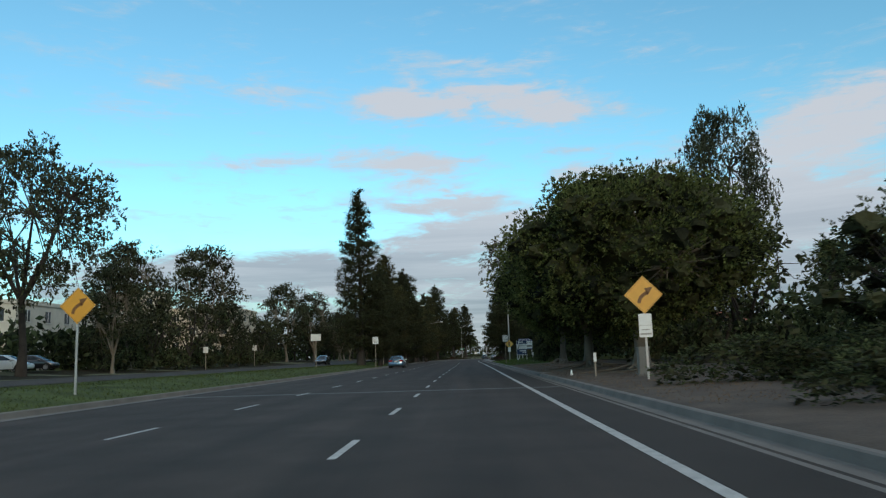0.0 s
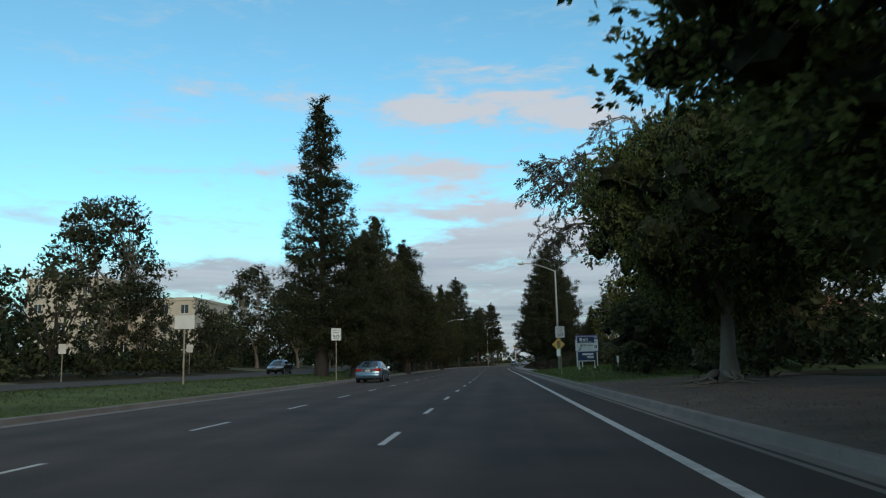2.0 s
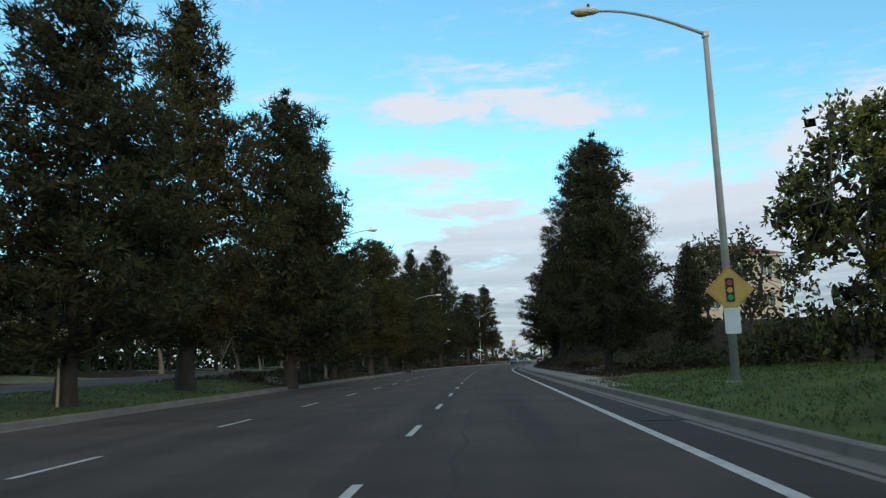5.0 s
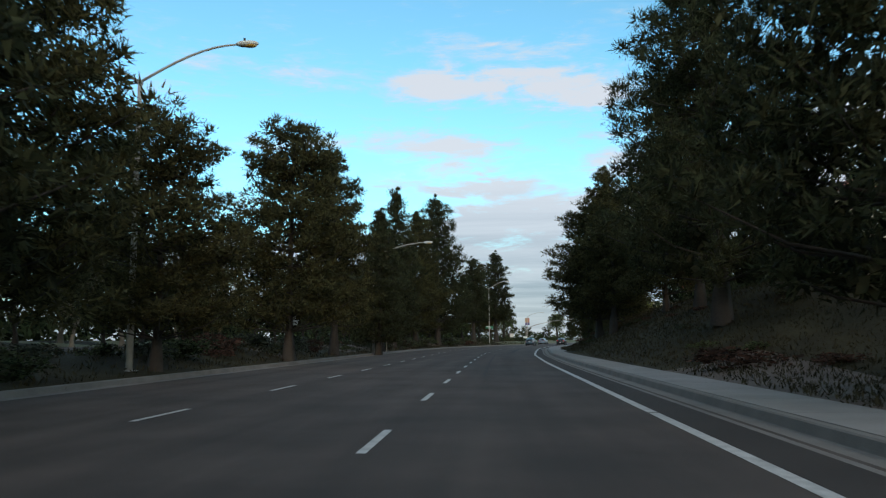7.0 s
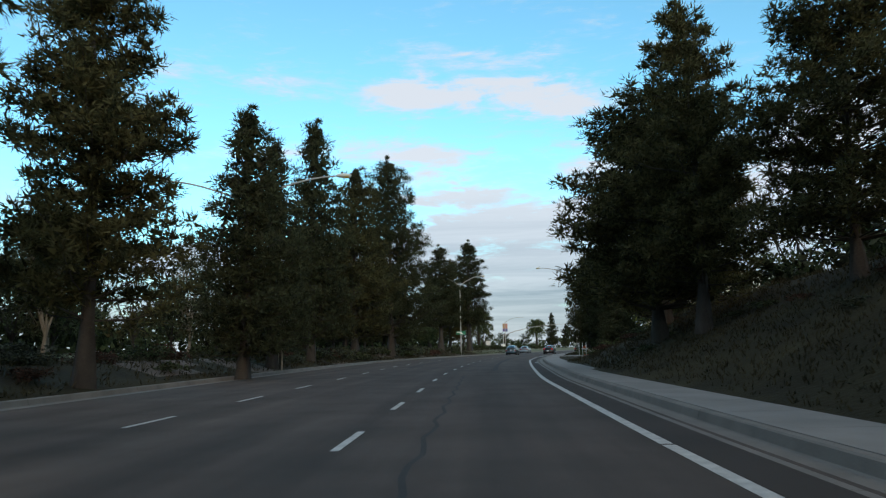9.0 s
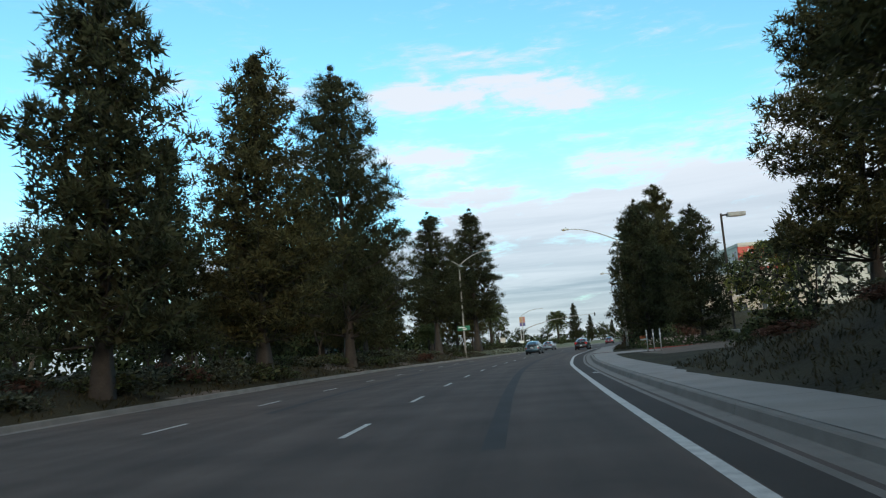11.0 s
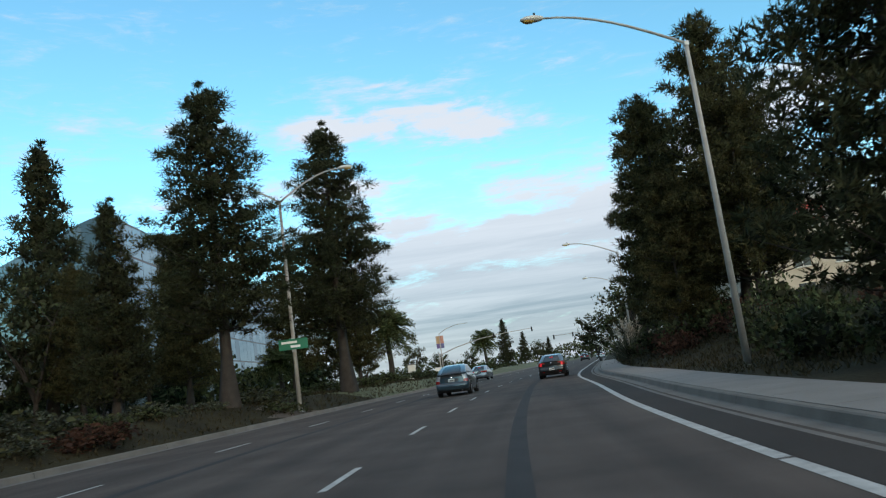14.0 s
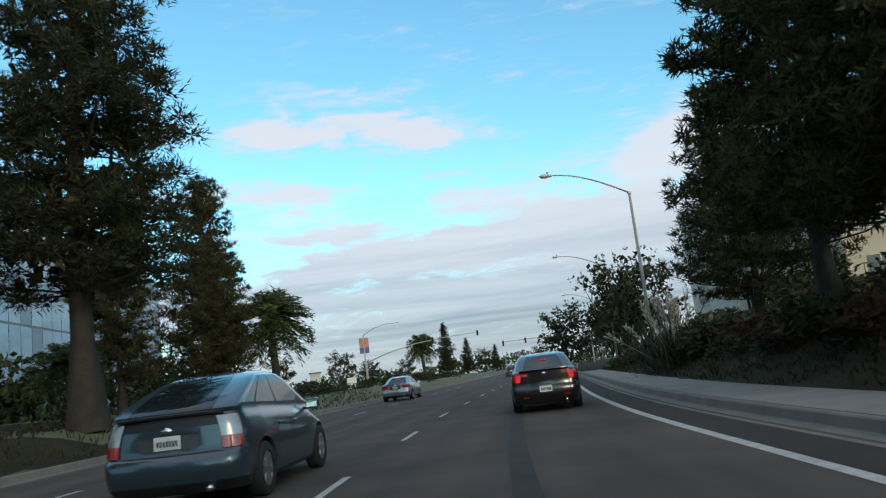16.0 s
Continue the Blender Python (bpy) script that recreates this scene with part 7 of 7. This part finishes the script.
    for sgn in (-1, 1):
        for y in (yr + 0.5, mid_y(L), yf - 0.45):
            pts_ = [(y - 0.006, 0.3 + 0.06 * j) for j in range(12)]
            bm = bmesh.new()
            strip_ = []
            for j in range(12):
                z = 0.3 + (bel - 0.42) * j / 11
                strip_.append([bm.verts.new((sgn * (flank(yy, z) + 0.003), yy, z + drop(yy, z))) for yy in (y - 0.007, y + 0.007)])
            for p, q in zip(strip_[:-1], strip_[1:]):
                bm.faces.new((p[0], p[1], q[1], q[0]))
            part("door_seam", bm, CAR["trim"], top)
        for y in (yr + 0.68, mid_y(L) + 0.22):
            z = 0.84
            h_ = part("door_handle", block(-0.02, 0.02, -0.1, 0.1, -0.02, 0.02, 0.014), colour, top)
            h_.location = (sgn * (flank(y, z) + 0.01), y, z + drop(y, z))
        mi = part("door_mirror", block(-0.1, 0.1, -0.06, 0.07, -0.07, 0.075, 0.04), colour, top)
        mi.location = (sgn * (hw + 0.07), cab[0][2] - 0.72, 0.99)
        gl_ = part("mirror_glass", block(-0.08, 0.08, -0.066, -0.061, -0.05, 0.055), CAR["chrome"], mi)
        st_ = part("mirror_arm", block(-0.09, 0.02, -0.03, 0.03, -0.03, 0.01, 0.008), CAR["trim"], mi)
        st_.location = (-sgn * 0.09, 0, -0.05)
    part("underbody", block(-hw * 0.82, hw * 0.82, 0.3, L - 0.35, 0.19, 0.62), CAR["under"], top)
    for x in (-hw + 0.11, hw - 0.11):
        for y in (yr, yf):
            wheel(top, x, y, wheel_r, 0.21)

    def rear_patch(name_, pts, m_, off=0.006, lab=""):
        """A thin raised panel that follows the tail; points of (x, z)."""
        bm = bmesh.new()
        (x0, z0), (x1, z1), (x2, z2), (x3, z3) = pts
        n = 8
        lo = [bm.verts.new((x0 + (x1 - x0) * k / n, rear(x0 + (x1 - x0) * k / n, z0) - off, z0)) for k in range(n + 1)]
        hi = [bm.verts.new((x3 + (x2 - x3) * k / n, rear(x3 + (x2 - x3) * k / n, z3) - off, z3)) for k in range(n + 1)]
        for k in range(n):
            bm.faces.new((lo[k], lo[k + 1], hi[k + 1], hi[k]))
        return part(name_, bm, m_, top, lab)

    tubes("tail_pipe", [([(hw * 0.55, 0.02, 0.25), (hw * 0.55, 0.3, 0.25)], 0.032)], CAR["chrome"], top, sides=10)
    rear_patch("bumper_seam", [(-hw * 0.66, 0.634), (hw * 0.66, 0.634), (hw * 0.66, 0.645), (-hw * 0.66, 0.645)], CAR["trim"], 0.01)
    if hatch:
        bm = bmesh.new()
        rows_ = []
        for k in range(17):
            x = -hw * 0.72 + hw * 1.44 * k / 16
            y = rear(x, 1.04)
            z = 1.055 + 0.018 * (1 - (x / hw) ** 2)
            rows_.append([bm.verts.new(p) for p in ((x, y + 0.02, z - 0.03), (x, y - 0.055, z - 0.018), (x, y - 0.06, z + 0.004), (x, y + 0.12, z + 0.045))])
        for p, q in zip(rows_[:-1], rows_[1:]):
            for j in range(3):
                bm.faces.new((p[j], q[j], q[j + 1], p[j + 1]))
        bmesh.ops.recalc_face_normals(bm, faces=bm.faces)
        part("spoiler", bm, CAR["trim"], top)
        zp = 0.775
        rear_patch("plate_recess", [(-0.33, 0.69), (0.33, 0.69), (0.36, 0.855), (-0.36, 0.855)], CAR["recess"], 0.004)
        rear_patch("lid_grip", [(-0.36, 0.857), (0.36, 0.857), (0.36, 0.885), (-0.36, 0.885)], colour, 0.03)
    else:
        zp = 0.79 if lamp_style == "wide" else 0.56
        rear_patch("plate_recess", [(-0.31, zp - 0.09), (0.31, zp - 0.09), (0.33, zp + 0.09), (-0.33, zp + 0.09)], CAR["recess"], 0.005)
        if lamp_style == "wide":
            for sgn in (-1, 1):
                rear_patch("lid_reflector", [(sgn * hw * x, z) for x, z in ((0.38, 0.84), (0.5, 0.84), (0.5, 0.92), (0.38, 0.92))], CAR["lit"] if brake else CAR["lamp"], 0.012)
        else:
            for sgn in (-1, 1):
                rear_patch("reverse_lens", [(sgn * hw * x, z) for x, z in ((0.46, 0.885), (0.60, 0.865), (0.62, 0.955), (0.52, 0.94))], CAR["clear"], 0.012)
                rear_patch("reflector", [(sgn * hw * x, z) for x, z in ((0.5, 0.36), (0.66, 0.36), (0.66, 0.40), (0.5, 0.40))], CAR["lamp"], 0.012)
        bm = bmesh.new()
        rows_ = []
        for k in range(13):
            x = -hw * 0.7 + hw * 1.4 * k / 12
            y = rear(x, 1.0)
            rows_.append([bm.verts.new(p) for p in ((x, y + 0.02, 1.005), (x, y - 0.03, 1.03), (x, y - 0.028, 1.042), (x, y + 0.12, 1.045))])
        for p, q in zip(rows_[:-1], rows_[1:]):
            for j in range(3):
                bm.faces.new((p[j], q[j], q[j + 1], p[j + 1]))
        bmesh.ops.recalc_face_normals(bm, faces=bm.faces)
        part("boot_lip", bm, colour, top)
    if brake:
        z, y0 = cab[4][0] * up, cab[4][1]
        part("centre_brake_light", block(-0.11, 0.11, y0 - 0.03, y0, z - 0.02, z + 0.012), CAR["lit"], top)
    pl_ = part("number_plate", block(-0.155, 0.155, 0.0, 0.012, -0.075, 0.075, 0.006), CAR["plate"], top, "white number plate with dark bars")
    pl_.location = (0, rear(0, zp) - 0.022, zp)
    for k in range(7):
        b_ = part("plate_bar", block(-0.011, 0.011, -0.002, 0, -0.032, 0.032), CAR["trim"], pl_)
        b_.location = (-0.108 + 0.036 * k, -0.002, -0.008)
    zb = 0.905 if hatch else 0.93
    bd = tubes("badge", [([(0, -0.014, 0), (0, 0.006, 0)], 0.05)], CAR["chrome"], top, sides=16)
    bd.scale = (1.3, 1, 0.85)
    bd.location = (0, rear(0, zb) - (0.03 if hatch else 0.006), zb)
    y0, z0 = cab[-3][1] - 0.25, cab[-4][0] * up
    tubes("aerial", [([(0.0, y0, z0 - 0.01), (0.0, y0 - 0.13, z0 + 0.2)], [0.009, 0.003])], CAR["trim"], top, sides=5)
    return top


def mid_y(L):
    return L * 0.47


teal = paint_mat("teal_metallic_paint", (0.036, 0.060, 0.078), 0.4)
blue = paint_mat("blue_metallic_paint", (0.10, 0.185, 0.27), 0.6)
coal = paint_mat("black_paint", (0.006, 0.006, 0.007), 0.0)
silver = paint_mat("silver_metallic_paint", (0.32, 0.33, 0.35), 0.7)
maroon = paint_mat("dark_red_paint", (0.14, 0.02, 0.02), 0.3)
white_car = paint_mat("white_paint_car", (0.62, 0.62, 0.62), 0.0)


def put(ob, x, y, heading, z=0.0):
    ob.matrix_world = pose(x, y, z, 0, 0, -heading)
    return ob


put(car("hatchback_car", "teal metallic hatchback with clear tail lamps in the middle lane", teal, 4.45, 1.725, 1.55, "hatch"), 6.66, 277.15, 11)
put(car("saloon_car", "black compact saloon with brake lights on in the near lane", coal, 4.58, 1.755, 1.47, "saloon", True, lamp_style="small"), 13.38, 286.9, 13)
put(car("saloon_car", "light blue metallic saloon with wide red tail lamps", blue, 4.93, 1.85, 1.47, "saloon", lamp_style="wide", over=1.05, base=2.8), -7.15, 90.6, 0)
put(car("saloon_car", "silver saloon braking in the far lane", silver, 4.9, 1.84, 1.47, "saloon", True), 11.0, 315.5, 14)
put(car("suv_car", "dark red car queuing near the junction", maroon, 4.5, 1.82, 1.62, "hatch", True, wheel_r=0.35), 29.5, 372, 14)
put(car("saloon_car", "dark car queuing near the junction", coal, 4.7, 1.8, 1.46, "saloon", True), 38.5, 392, 14)
put(car("saloon_car", "white car queuing near the junction", white_car, 4.7, 1.8, 1.46, "saloon", True), 43.2, 398, 14)
put(car("saloon_car", "black car coming along the far carriageway", coal, 4.6, 1.78, 1.46, "saloon"), kerb_l(118) - 11.5, 121.0, 180, height(kerb_l(118) - 11.5, 118) + 0.03)
for k, (y, m_) in enumerate(((54, white_car), (60, silver), (65, white_car), (71, coal))):
    x = kerb_l(y) - 31 - (k % 2)
    put(car("parked_car", "car parked beyond the far carriageway", m_, 4.6, 1.8, 1.47, "saloon" if k % 2 else "hatch"), x, y, 80, height(x, y) + 0.02)

# ---- distance ----
rng3 = np.random.default_rng(77)


def woods(name, label, count, spot, tall, leaf):
    """A far band of foliage; spot(u) gives x and y along the band."""
    cs = []
    for k in range(count):
        u = rng3.uniform()
        x, y = spot(u)
        top = (tall if name != "far_woods" or abs(y - 135) > 19 else 0.5 * tall) * (0.55 + 0.45 * noise.noise((x * 0.09, y * 0.09, 3.0)) + 0.15 * noise.noise((x * 0.4, y * 0.4, 1.0)))
        cs.append((x + rng3.normal() * 2.0, y + rng3.normal() * 2.0, 0.4 + top * rng3.uniform() ** 0.75))
    ob = link(name, leaf_mesh(name, np.array(cs), sphere_points(count, rng3, 0.3), 4, leaf, leaf * 0.55, 0.7, rng3, None), M["shrub"])
    tagged(ob, label, "trees", "", "stuff")


woods("far_woods", "dark belt of trees far beyond the opposite carriageway", 9000, lambda u: (kerb_l(-30 + 400 * u) - 33 - 6 * (0.5 + 0.5 * math.sin(u * 37)), -30 + 400 * u), 9.0, 0.95)
woods("end_woods", "dark belt of trees beyond the junction", 5000, lambda u: (-60 + 220 * u, 500 - 15 * math.sin(u * 9)), 7.0, 0.9)
woods("right_woods", "dark thicket behind the roadside trees", 7000, lambda u: (kerb_r(-20 + 250 * u) + 21 + 3 * math.sin(u * 41), -20 + 250 * u), 6.5, 0.6)
